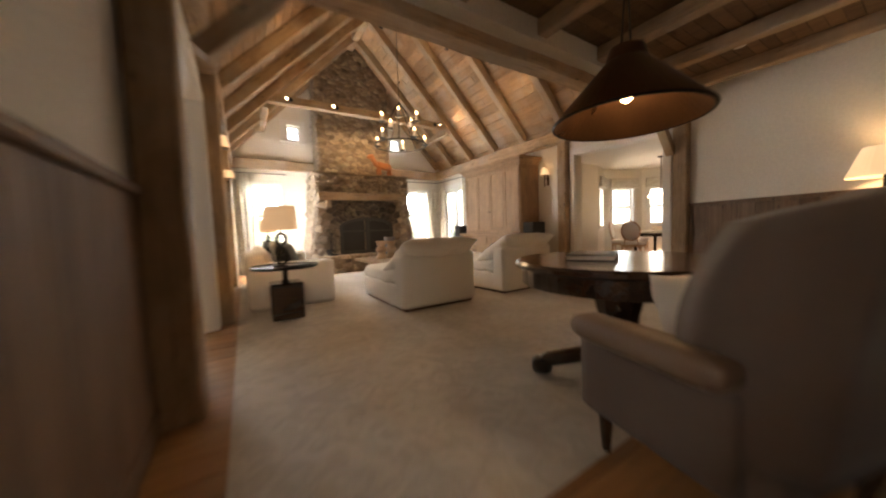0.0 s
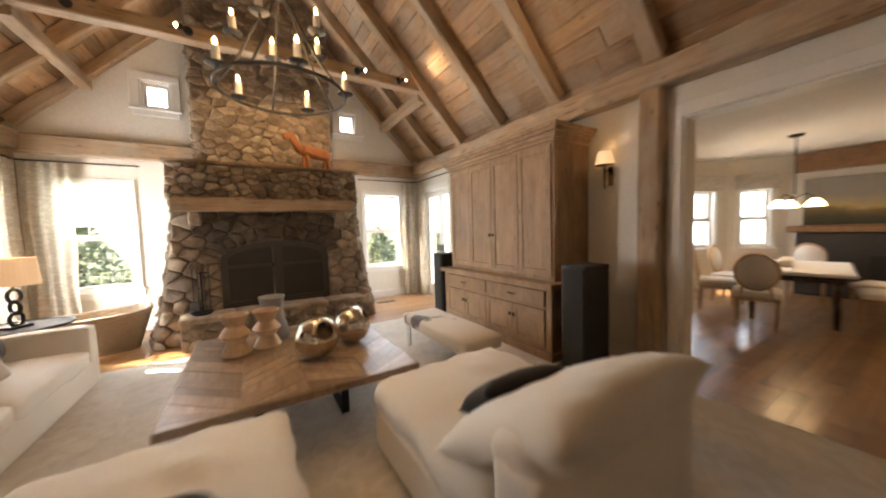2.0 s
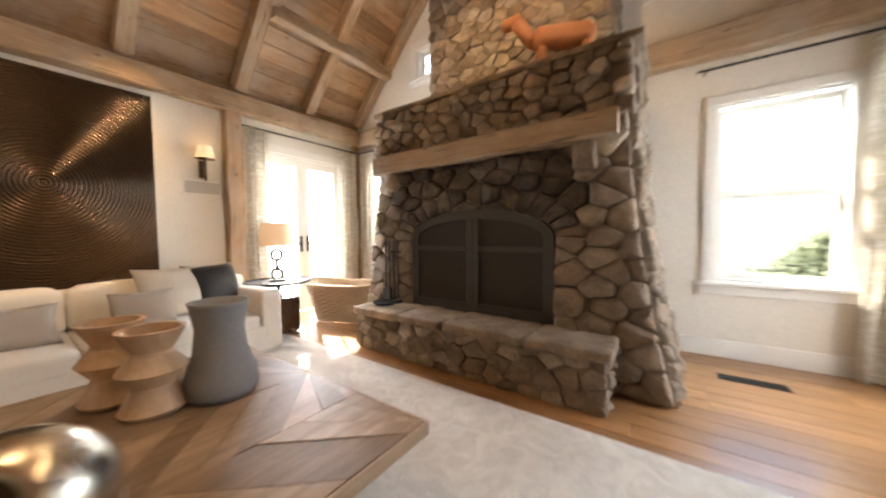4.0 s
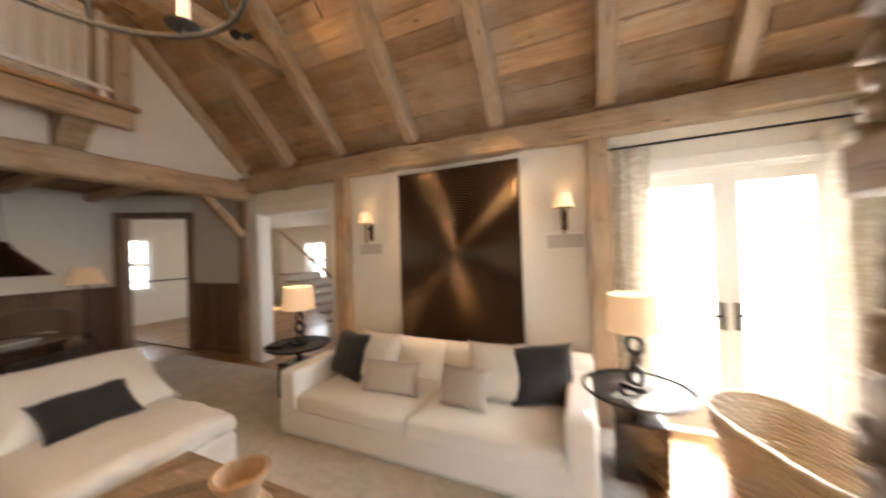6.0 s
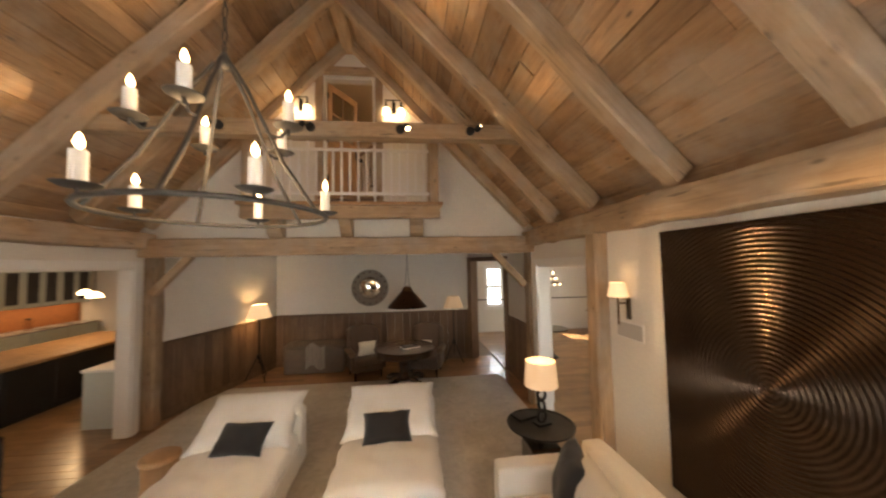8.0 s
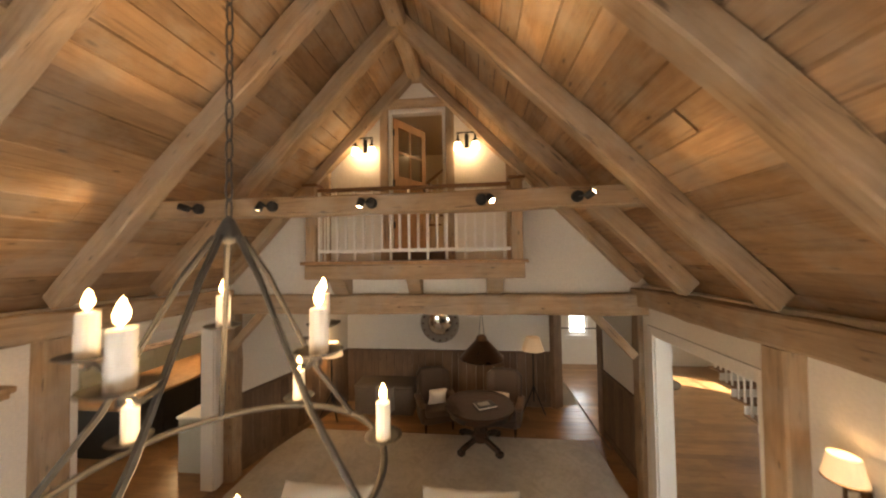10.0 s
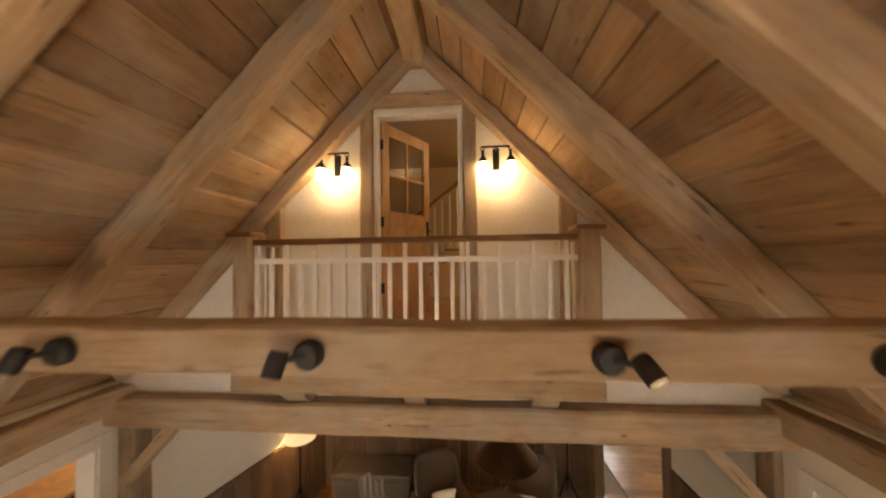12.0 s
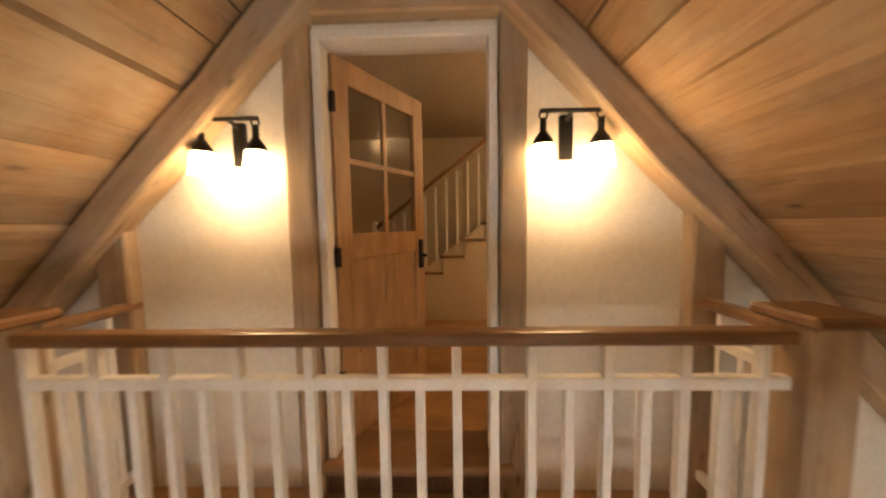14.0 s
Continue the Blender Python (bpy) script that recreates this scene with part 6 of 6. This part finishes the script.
# landing behind the door
landing = part("floor_landing", box(-2.4, 1.8, -3.2, -0.12, 3.44, 3.56), M["floor_side"])
tagged(landing, "oak landing floor behind the upper door", "floor", kind="structure")
for nm, a in (("wall_landing_south", (-2.4, 1.8, -3.3, -3.2, 3.56, 6.4)), ("wall_landing_east", (1.8, 1.9, -3.3, -0.12, 3.56, 6.4)), ("wall_landing_west", (-2.5, -2.4, -3.3, -0.12, 3.56, 6.4))):
    tagged(part(nm, box(*a), M["lamplit_plaster"]), "plastered landing enclosure, tan with warm lamplight put into the colour", "wall", kind="structure")
# unseen panels behind the gable, added to stop sun that comes over the roof
for nm, a in (("landing_sun_block_east", (0.46, 1.9, -0.26, -0.204, 3.56, 6.0)), ("landing_sun_block_west", (-2.5, -0.46, -0.26, -0.204, 3.56, 6.0)), ("landing_sun_block_over_door", (-0.46, 0.46, -0.26, -0.204, 5.66, 6.0))):
    tagged(part(nm, box(*a), M["lamplit_plaster"]), "plastered landing enclosure, tan with warm lamplight put into the colour", "wall", kind="structure")
tagged(part("ceiling_landing", box(-2.5, 1.9, -3.3, -0.12, 6.0, 6.1), M["lamplit_plaster"]), "landing ceiling, tan with warm lamplight put into the colour", "ceiling", kind="structure")
st = thing("staircase", (0, 0, 0), "white staircase with oak treads, white balusters and oak handrail", "staircase")
for k in range(10):
    x = 0.70 - k * 0.26
    z = 3.56 + 0.2 * (k + 1)
    part("tread", box(x - 0.28, x + 0.02, -3.15, -2.28, z - 0.035, z, 0.008), M["rail_oak"], st)
    part("riser", box(x - 0.02, x, -3.15, -2.3, z - 0.2, z - 0.035), M["white_paint"], st)
    for j in range(2):
        bx = x - 0.07 - 0.13 * j
        part("baluster", box(bx - 0.014, bx + 0.014, -2.35, -2.322, z, z + 0.92 + 0.1 * j, 0.002), M["white_paint"], st)
bm = bmesh.new()
for y in (-2.34, -2.30):
    vs = [(0.72, 3.56), (0.72, 3.76), (-1.90, 5.72), (-1.90, 3.56)]
    bm.faces.new([bm.verts.new((x, y, z)) for x, z in vs])
v = bm.verts[:]
for i in range(4):
    bm.faces.new((v[i], v[(i + 1) % 4], v[4 + (i + 1) % 4], v[4 + i]))
bmesh.ops.recalc_face_normals(bm, faces=bm.faces)
part("stringer", bm, M["lamplit_plaster"], st)
part("handrail", hewn(2.1, 0.055, 0.05, 2, 0.001), M["rail_oak"], st, at=along((0.74, -2.33, 4.68), (-1.0, -2.33, 6.02)))
part("newel", box(0.70, 0.76, -2.36, -2.30, 3.56, 4.78, 0.006), M["white_paint"], st)
# added warm fill out of view beside the door; it has no fixture
lamp("landing_fill", "POINT", pose(-1.7, -1.0, 5.7), 34, WARM, size=0.12)
fix = thing("wall_fixture", pose(0.3, -3.2, 5.25), "small dark wall fitting on the landing", "wall fixture")
part("body", lathe([(0.05, 0.0), (0.05, 0.05), (0.02, 0.1)], 14, m=pose(0, 0, 0, -90, 0, 0)), M["iron"], fix)

# ---- dining room and kitchen ----
E_TOP = 2.76
for nm, p, q, holes in (("wall_dining_north", (HX + 0.2, 3.35), (6.35, 3.35), ()), ("wall_bay_west", (6.35, 3.35), (7.35, 3.75), ((0.2, 0.85, 0.9, 2.15),)),
                        ("wall_bay_middle", (7.35, 3.75), (8.55, 3.15), ((0.3, 1.05, 0.9, 2.15),)), ("wall_bay_east", (8.55, 3.15), (9.1, 2.35), ((0.2, 0.72, 0.9, 2.15),)),
                        ("wall_dining_east", (9.1, 2.35), (9.1, -5.5), ()), ("wall_kitchen_south", (9.1, -5.5), (2.5, -5.5), ()), ("wall_kitchen_west", (2.5, -5.5), (2.5, -3.05), ())):
    wall(nm, p, q, 0, E_TOP, holes)
    for h in holes:
        wm = along((*p, 0), (*q, 0))
        window("window_bay", wm, *h, 2, 2, True)
        wx = (h[0] + h[1]) / 2
        tagged(part("window_valance", box(h[0] - 0.1, h[1] + 0.1, -0.12, -0.03, 2.12, 2.45, 0.03, seg=2), M["printed_sheer"], at=wm), "gathered printed fabric valance over the window", "valance", "valances of the bay")
        lamp("bay_daylight", "AREA", wm @ pose(wx, 0.35, 1.6, -90, 0, 0), 24, SKYC, size=(0.7, 1.2))
tagged(part("ceiling_dining", box(HX + 0.21, 9.3, -5.7, 4.0, E_TOP, E_TOP + 0.12), M["plaster"]), "flat cream dining room ceiling", "ceiling", kind="structure")
tagged(part("ceiling_kitchen", box(2.3, HX + 0.21, -5.7, -3.06, E_TOP, E_TOP + 0.12), M["plaster"]), "flat cream kitchen ceiling", "ceiling", kind="structure")
crown = thing("dining_beam", (8.92, 0.7, 2.5), "broad dark wooden fascia over the dining hearth", "beam")
part("fascia", box(-0.02, 0.16, -1.6, 1.55, -0.12, 0.24, 0.01), M["rail_oak"], crown)
dh = thing("dining_fireplace", (8.95, 0.7, 0), "dining room fireplace with dark stone and wooden mantel", "fireplace")
part("breast", box(-0.12, 0.13, -1.5, 1.5, 0.0, 1.22, 0.02), M["stone_dark"], dh)
part("mantel", box(-0.28, 0.13, -1.6, 1.6, 1.22, 1.34, 0.015), M["rail_oak"], dh)
# flat black sheet on the solid breast, standing in for the mouth's deep shade
part("opening", box(-0.125, -0.118, -0.7, 0.6, 0.0, 0.8), M["black_box"], dh)


def picture_material():
    m, n, l, p = material("landscape_paint")
    tc, sx = n.new("ShaderNodeTexCoord"), n.new("ShaderNodeSeparateXYZ")
    l.new(tc.outputs["Object"], sx.inputs[0])
    v = coords(n, l, (1, 1, 1), shift=False)
    hgt = math_node(n, l, "ADD", sx.outputs["Z"], math_node(n, l, "MULTIPLY", noise_tex(n, l, v, 2.3, 4), 0.34))
    l.new(ramp(n, l, hgt, [(0.10, (0.02, 0.02, 0.015)), (0.32, (0.05, 0.045, 0.02)), (0.46, (0.16, 0.11, 0.03)), (0.55, (0.42, 0.30, 0.13)), (0.75, (0.24, 0.22, 0.19))]), p.inputs["Base Color"])
    p.inputs["Roughness"].default_value = 0.5
    M["landscape_paint"] = m


picture_material()
pic = thing("painting", (8.98, 0.72, 1.34), "wide painted landscape of trees under a glowing sky", "painting")
part("canvas", box(-0.03, 0.02, -1.4, 1.4, 0.02, 0.9), M["landscape_paint"], pic)
part("frame", box(-0.04, 0.03, -1.44, 1.44, 0.0, 0.02, 0.004), M["rail_oak"], pic)

dt = thing("dining_table", pose(6.85, 1.8, 0, 0, 0, 8), "pale rectangular dining table on dark turned legs", "dining table")
part("tabletop", box(-0.95, 0.95, -0.55, 0.55, 0.71, 0.755, 0.012), M["linen"], dt)
part("apron", box(-0.85, 0.85, -0.46, 0.46, 0.62, 0.71, 0.006), M["dark_walnut"], dt)
for x in (-0.78, 0.78):
    for y in (-0.4, 0.4):
        part("leg", lathe([(0.025, 0), (0.04, 0.2), (0.03, 0.35), (0.045, 0.5), (0.045, 0.62)], 10), M["dark_walnut"], dt, at=pose(x, y, 0))


def oval_chair(m):
    """An oval-backed dining chair that faces local +y."""
    c = thing("dining_chair", m, "pale oval-backed dining chair with a cream padded seat", "chair", "dining chairs")
    part("seat", soft_box(0.5, 0.48, 0.09, 0.03, 8, 0.01, 0.003, 1), M["linen"], c, at=pose(0, 0, 0.43), smooth=True)
    part("rail", box(-0.24, 0.24, -0.22, 0.22, 0.38, 0.43, 0.008), M["turned_maple"], c)
    part("backrest", lathe([(0.0, -0.025), (0.19, -0.02), (0.2, 0.0), (0.19, 0.02), (0.0, 0.025)], 28, m=pose(0, -0.27, 0.78, -80, 0, 0) @ Matrix.Diagonal((1, 1.12, 1, 1))), M["linen"], c, smooth=True)
    part("back_frame", tube([(0.21 * math.cos(a), -0.27 - 0.04 * math.sin(a), 0.78 + 0.24 * math.sin(a)) for a in [2 * math.pi * i / 28 for i in range(28)]], 0.02, 6, True), M["turned_maple"], c, smooth=True)
    for s in (-1, 1):
        part("back_stay", rod((s * 0.16, -0.22, 0.42), (s * 0.13, -0.25, 0.62), 0.016), M["turned_maple"], c)
        for y in (0.2, -0.2):
            part("leg", rod((s * 0.21, y, 0.4), (s * 0.2, y * 1.1, 0), 0.024, 0.014), M["turned_maple"], c)
    return c


first = oval_chair(pose(5.65, 1.95, 0, 0, 0, -78))
for x, y, r in ((6.35, 2.62, 200), (7.2, 2.65, 175), (6.5, 0.94, 10), (7.35, 1.05, -12), (8.05, 1.9, 96)):
    copy_thing(first, pose(x, y, 0, 0, 0, r))
tr = thing("centrepiece", pose(6.8, 1.9, 0.757, 0, 0, 8), "low striped centrepiece on the dining table", "ornament")
part("body", soft_box(0.6, 0.16, 0.12, 0.04, 8, 0, 0.006, 1), M["cowhide"], tr, smooth=True)
dp = thing("dining_pendant", (6.85, 1.85, 0), "iron dining pendant with three frosted bell shades, lit", "pendant lamp")
part("rod", rod((0, 0, 1.75), (0, 0, 2.74), 0.01), M["iron"], dp)
part("canopy", lathe([(0.09, 2.76), (0.08, 2.73), (0.0, 2.71)], 18), M["iron"], dp)
for k in range(3):
    a = 2 * math.pi * k / 3 + 0.4
    c, s = 0.22 * math.cos(a), 0.22 * math.sin(a)
    part("arm", tube([(0, 0, 1.80), (c * 0.6, s * 0.6, 1.86), (c, s, 1.78)], 0.009, 6), M["iron"], dp)
    part("glass", lathe([(0.03, 1.78), (0.06, 1.75), (0.1, 1.69), (0.11, 1.66), (0.0, 1.67)], 20, m=pose(c, s, 0)), M["frosted"], dp, "glowing bell glass")
lamp("dining_lamp", "POINT", pose(6.85, 1.85, 1.6), 9, WARM, size=0.25)

isl = thing("kitchen_island", (5.95, -1.75, 0), "long black kitchen island with a thick wooden top", "kitchen island")
part("body", box(-0.62, 0.62, -1.45, 1.45, 0.0, 0.88, 0.012), M["black_box"], isl)
for k in range(4):
    y = -1.4 + k * 0.71
    part("panel", box(-0.635, -0.62, y, y + 0.66, 0.1, 0.82, 0.006), M["black_box"], isl)
part("top", box(-0.72, 0.72, -1.55, 1.55, 0.88, 0.94, 0.012), M["door_pine"], isl, "thick honey-coloured wooden top")
cab = thing("base_cabinet", (3.72, -0.42, 0), "sage-white base cabinet with a white top", "cabinet")
part("body", box(-0.3, 0.3, -0.3, 0.3, 0, 0.86, 0.006), M["sage_paint"], cab)
part("top", box(-0.32, 0.32, -0.32, 0.32, 0.86, 0.9, 0.006), M["white_paint"], cab)
part("side_panel", box(-0.22, 0.22, 0.3, 0.306, 0.14, 0.78, 0.003), M["sage_paint"], cab)
for k in range(5):
    y = -5.0 + k * 0.86
    c = thing("kitchen_cabinet", pose(8.8, y, 0, 0, 0, 90), "pale kitchen base cabinet along the wall", "cabinet", "kitchen base cabinets")
    part("body", box(-0.425, 0.425, -0.28, 0.28, 0.1, 0.88, 0.005), M["sage_paint"], c)
    for s in (-1, 1):
        panel_door(min(0.01 * s, 0.41 * s), max(0.01 * s, 0.41 * s), 0.14, 0.66, 0.28, c, mat="sage_paint")
    part("drawer", box(-0.41, 0.41, 0.28, 0.3, 0.69, 0.86, 0.005), M["sage_paint"], c)
    u = thing("wall_cabinet", pose(8.93, y, 0, 0, 0, 90), "grey-green wall cabinet with dark glass doors", "cabinet", "kitchen wall cabinets")
    part("body", box(-0.425, 0.425, -0.17, 0.16, 1.5, 2.5, 0.005), M["sage_paint"], u)
    for s in (-1, 1):
        x0, x1 = sorted((0.01 * s, 0.41 * s))
        d = part("door_frame", box(x0, x0 + 0.06, 0.16, 0.185, 1.53, 2.46), M["sage_paint"], u)
        part("stile", box(x1 - 0.06, x1, 0.16, 0.185, 1.53, 2.46), M["sage_paint"], d)
        part("rail", box(x0 + 0.06, x1 - 0.06, 0.16, 0.185, 1.53, 1.6), M["sage_paint"], d)
        part("rail", box(x0 + 0.06, x1 - 0.06, 0.16, 0.185, 2.4, 2.46), M["sage_paint"], d)
        part("pane", box(x0 + 0.06, x1 - 0.06, 0.165, 0.17, 1.6, 2.4), M["stone_dark"], d)
tagged(part("kitchen_worktop", box(8.48, 9.08, -5.48, -1.1, 0.88, 0.92, 0.006), M["counter_stone"]), "long pale stone kitchen worktop", "worktop")
tagged(part("backsplash", box(9.08, 9.1, -5.48, -1.1, 0.92, 1.5), M["terracotta"]), "terracotta tiled backsplash", "backsplash", kind="structure")
jr = thing("jar", pose(8.8, -3.9, 0.92), "tall clear glass jar on the worktop", "jar")
part("body", lathe([(0.07, 0.0), (0.075, 0.02), (0.07, 0.24), (0.05, 0.27)], 18), M["jar_glass"], jr, smooth=True)
part("lid", lathe([(0.052, 0.27), (0.052, 0.3), (0.0, 0.31)], 18), M["iron"], jr)
lamp("cabinet_light", "AREA", pose(8.85, -3.3, 1.49), 14, WARM, size=(0.1, 4.0))
for k, x in enumerate((5.4, 6.5)):
    p = thing("kitchen_pendant", (x, -1.8 - k, 0), "small kitchen pendant with a frosted glass, lit", "pendant lamp", "kitchen pendants")
    part("cord", rod((0, 0, 2.0), (0, 0, 2.75), 0.006), M["iron"], p)
    part("glass", lathe([(0.03, 2.0), (0.1, 1.95), (0.13, 1.88), (0.0, 1.885)], 20), M["frosted"], p)
lamp("kitchen_lamp", "POINT", pose(5.9, -2.2, 1.8), 40, WARM, size=0.3)

# ---- stair hall ----
for nm, p, q, holes in (("wall_hall_north", (-8.0, 3.3), (-HX - 0.2, 3.3), ((3.5, 4.3, 0.85, 2.2),)), ("wall_hall_west", (-8.0, -5.8), (-8.0, 3.3), ((1.7, 2.6, 0.9, 2.2),)),
                        ("wall_hall_south", (-2.2, -5.8), (-8.0, -5.8), ((1.5, 2.1, 0.9, 2.3),)), ("wall_hall_east", (-2.2, -3.05), (-2.2, -5.8), ())):
    wall(nm, p, q, 0, E_TOP, holes)
    for h in holes:
        wm = along((*p, 0), (*q, 0))
        window("window_hall", wm, *h, 3, 2, True)
        lamp("hall_daylight", "AREA", wm @ pose((h[0] + h[1]) / 2, 0.35, 1.6, -90, 0, 0), 36, SKYC, size=(0.8, 1.3))
tagged(part("ceiling_hall", box(-8.2, -HX - 0.2, -6.0, 3.5, E_TOP, E_TOP + 0.12), M["plaster"]), "flat cream hall ceiling", "ceiling", kind="structure")
tagged(part("ceiling_hall_back", box(-HX - 0.2, -2.0, -6.0, -3.1, E_TOP, E_TOP + 0.12), M["plaster"]), "flat cream hall ceiling", "ceiling", kind="structure")
for x0, x1, y in ((-7.9, -2.3, -5.76),):
    r = thing("wall_rail", (0, 0, 0), "dark iron rail along the hall wall", "rail")
    part("bar", rod((x0, y + 0.06, 1.15), (x1, y + 0.06, 1.15), 0.018), M["iron"], r)
    for k in range(4):
        xx = x0 + 0.3 + k * (x1 - x0 - 0.6) / 3
        part("bracket", rod((xx, y - 0.03, 1.1), (xx, y + 0.06, 1.15), 0.012), M["iron"], r)
hs = thing("staircase", (0, 0, 0), "lower flight of stairs with white balusters and an oak newel", "staircase")
for k in range(7):
    y = -0.2 - k * 0.26
    z = 0.18 * (k + 1)
    part("tread", box(-6.4, -5.25, y - 0.28, y + 0.02, z - 0.035, z, 0.008), M["rail_oak"], hs)
    part("riser", box(-6.4, -5.27, y - 0.02, y, z - 0.18, z - 0.035), M["white_paint"], hs)
    for j in range(2):
        part("baluster", box(-5.33, -5.302, y - 0.06 - 0.13 * j, y - 0.032 - 0.13 * j, z, z + 0.82 + 0.09 * j, 0.002), M["white_paint"], hs)
part("newel", box(-5.37, -5.25, -0.2, -0.08, 0, 1.15, 0.008), M["rail_oak"], hs)
part("newel_cap", box(-5.4, -5.22, -0.23, -0.05, 1.15, 1.19, 0.01), M["rail_oak"], hs)
part("handrail", hewn(2.25, 0.055, 0.05, 2, 0.001), M["rail_oak"], hs, at=along((-5.31, -0.15, 1.05), (-5.31, -2.0, 2.34)))
ct = thing("hall_table", pose(-4.6, -2.6, 0), "small round dark table in the hall", "table")
part("tabletop", lathe([(0.0, 0.70), (0.42, 0.70), (0.43, 0.73), (0.0, 0.735)], 32), M["dark_walnut"], ct)
part("column", lathe([(0.2, 0.0), (0.06, 0.08), (0.05, 0.6), (0.12, 0.7)], 14), M["dark_walnut"], ct)
hc = thing("hall_chandelier", (-4.6, -2.6, 0), "tiered crystal hall chandelier, lit", "chandelier")
part("rod", rod((0, 0, 2.2), (0, 0, 2.75), 0.01), M["iron"], hc)
for k in range(3):
    part("ring", tube([((0.12 + 0.07 * k) * math.cos(a), (0.12 + 0.07 * k) * math.sin(a), 2.2 - 0.15 * k) for a in [2 * math.pi * i / 24 for i in range(24)]], 0.012, 5, True), M["pewter_iron"], hc)
    for i in range(6):
        a = 2 * math.pi * (i + 0.3 * k) / 6
        part("drop", lathe([(0.0, -0.06), (0.016, -0.03), (0.012, 0.0), (0.0, 0.01)], 8, m=pose((0.12 + 0.07 * k) * math.cos(a), (0.12 + 0.07 * k) * math.sin(a), 2.19 - 0.15 * k)), M["frosted"], hc)
lamp("hall_lamp", "POINT", pose(-4.6, -2.4, 1.9), 13, WARM, size=0.2)

# ---- outside ----
ground = part("ground", box(-400, 400, -400, 400, -0.6, -0.35), M["grass"])
tagged(ground, "dry mown lawn round the house", "ground", kind="structure")


def tree(x, y, h, r, seed):
    rnd = random.Random(seed)
    t = thing("tree", (x, y, -0.35), "broad evergreen tree outside the window", "tree", "trees outside")
    part("trunk", rod((0, 0, 0), (0, 0, h * 0.9), 0.16, 0.03), M["bark"], t)
    bm = bmesh.new()
    for k in range(26):
        a, z = rnd.uniform(0, 6.28), rnd.uniform(0.12, 0.95) * h
        rad = r * (1.05 - z / h)
        tip = Vector((rad * math.cos(a), rad * math.sin(a), z - 0.12 * h * 0.2))
        rod((0, 0, z), tip, 0.03, 0.008, 5, bm)
    part("limbs", bm, M["bark"], t)
    me_v, me_f = [], []
    for k in range(1500):
        z = rnd.uniform(0.06, 1.0) ** 1.2 * h
        rad = r * (1.06 - z / h) * math.sqrt(rnd.uniform(0.1, 1)) * rnd.uniform(0.8, 1.15)
        a = rnd.uniform(0, 6.28)
        c = Vector((rad * math.cos(a), rad * math.sin(a), z))
        q = Euler((rnd.uniform(0, 6.28), rnd.uniform(0, 6.28), rnd.uniform(0, 6.28))).to_matrix()
        s = rnd.uniform(0.07, 0.16)
        i = len(me_v)
        me_v += [c + q @ Vector(p) * s for p in ((-0.5, 0, 0), (0.5, 0, 0.1), (0.2, 0.9, 0), (-0.3, 0.8, 0.15))]
        me_f.append((i, i + 1, i + 2, i + 3))
    me = bpy.data.meshes.new("crown")
    me.from_pydata([tuple(p) for p in me_v], [], me_f)
    me.materials.append(M["leaves"])
    ob = new("crown", me)
    ob.parent = t


for x, y, h, r, sd in ((-5.2, 15.5, 4.2, 1.7, 1), (-7.6, 17, 3.2, 1.6, 2), (-3.4, 17.5, 2.4, 1.5, 3), (4.6, 15, 2.3, 1.7, 4), (7.6, 14, 2.6, 1.6, 5), (5.9, 18, 3.4, 1.6, 6)):
    tree(x, y, h * 0.62, r, sd)

# daylight standing in the openings to the sky
lamp("door_daylight", "AREA", pose(-HX - 0.45, 6.18, 1.25, 0, -90, 0), 330, SKYC, size=(2.1, 1.3))
lamp("door_daylight", "AREA", pose(HX + 0.45, 6.27, 1.25, 0, 90, 0), 115, SKYC, size=(2.1, 1.3))

for x, z, w, h, pw in ((-2.32, 2.05, 0.9, 0.7, 95), (2.21, 2.05, 0.9, 0.7, 80), (-1.51, 3.8, 0.5, 0.6, 14), (1.51, 3.8, 0.5, 0.6, 14)):
    lamp("window_daylight", "AREA", pose(x, LY + 0.5, z, -90, 0, 0), pw, (0.80, 0.91, 1.0), size=(w, h))

# ---- oak planks of the great room ----
rnd = random.Random(21)
sizes = {}
y, rows_made = -2.95, 0
while y < LY:
    # only the stretches beside, before and behind the rug lie bare
    spans = [(-3.1, 3.1)] if y < -1.4 or y > 5.1 else [(-3.25, -2.75), (2.7, 3.25)]
    for x0, x1 in spans:
        x = x0
        while x < x1 - 0.01:
            ln = min(rnd.choice((1.2, 1.6, 2.0, 2.4)), x1 - x)
            key = round(ln, 2)
            if key not in sizes:
                b = box(0, ln - 0.003, 0, 0.147, -0.024, 0.0, 0.0015)
                me = bpy.data.meshes.new("plank")
                b.to_mesh(me)
                b.free()
                me.materials.append(wood("floor_long", (0.22, 0.105, 0.042), (0.36, 0.19, 0.08), (0.44, 0.26, 0.125), 0, 0.3, vary=0.3, knots=0.3, relief=0.06, gloss=0.3) if "floor_long" not in M else M["floor_long"])
                sizes[key] = me
            ob = new("plank", sizes[key])
            ob.parent = base
            ob.location = (x, y, rnd.uniform(-0.0008, 0.0008))
            x += ln
    y += 0.15
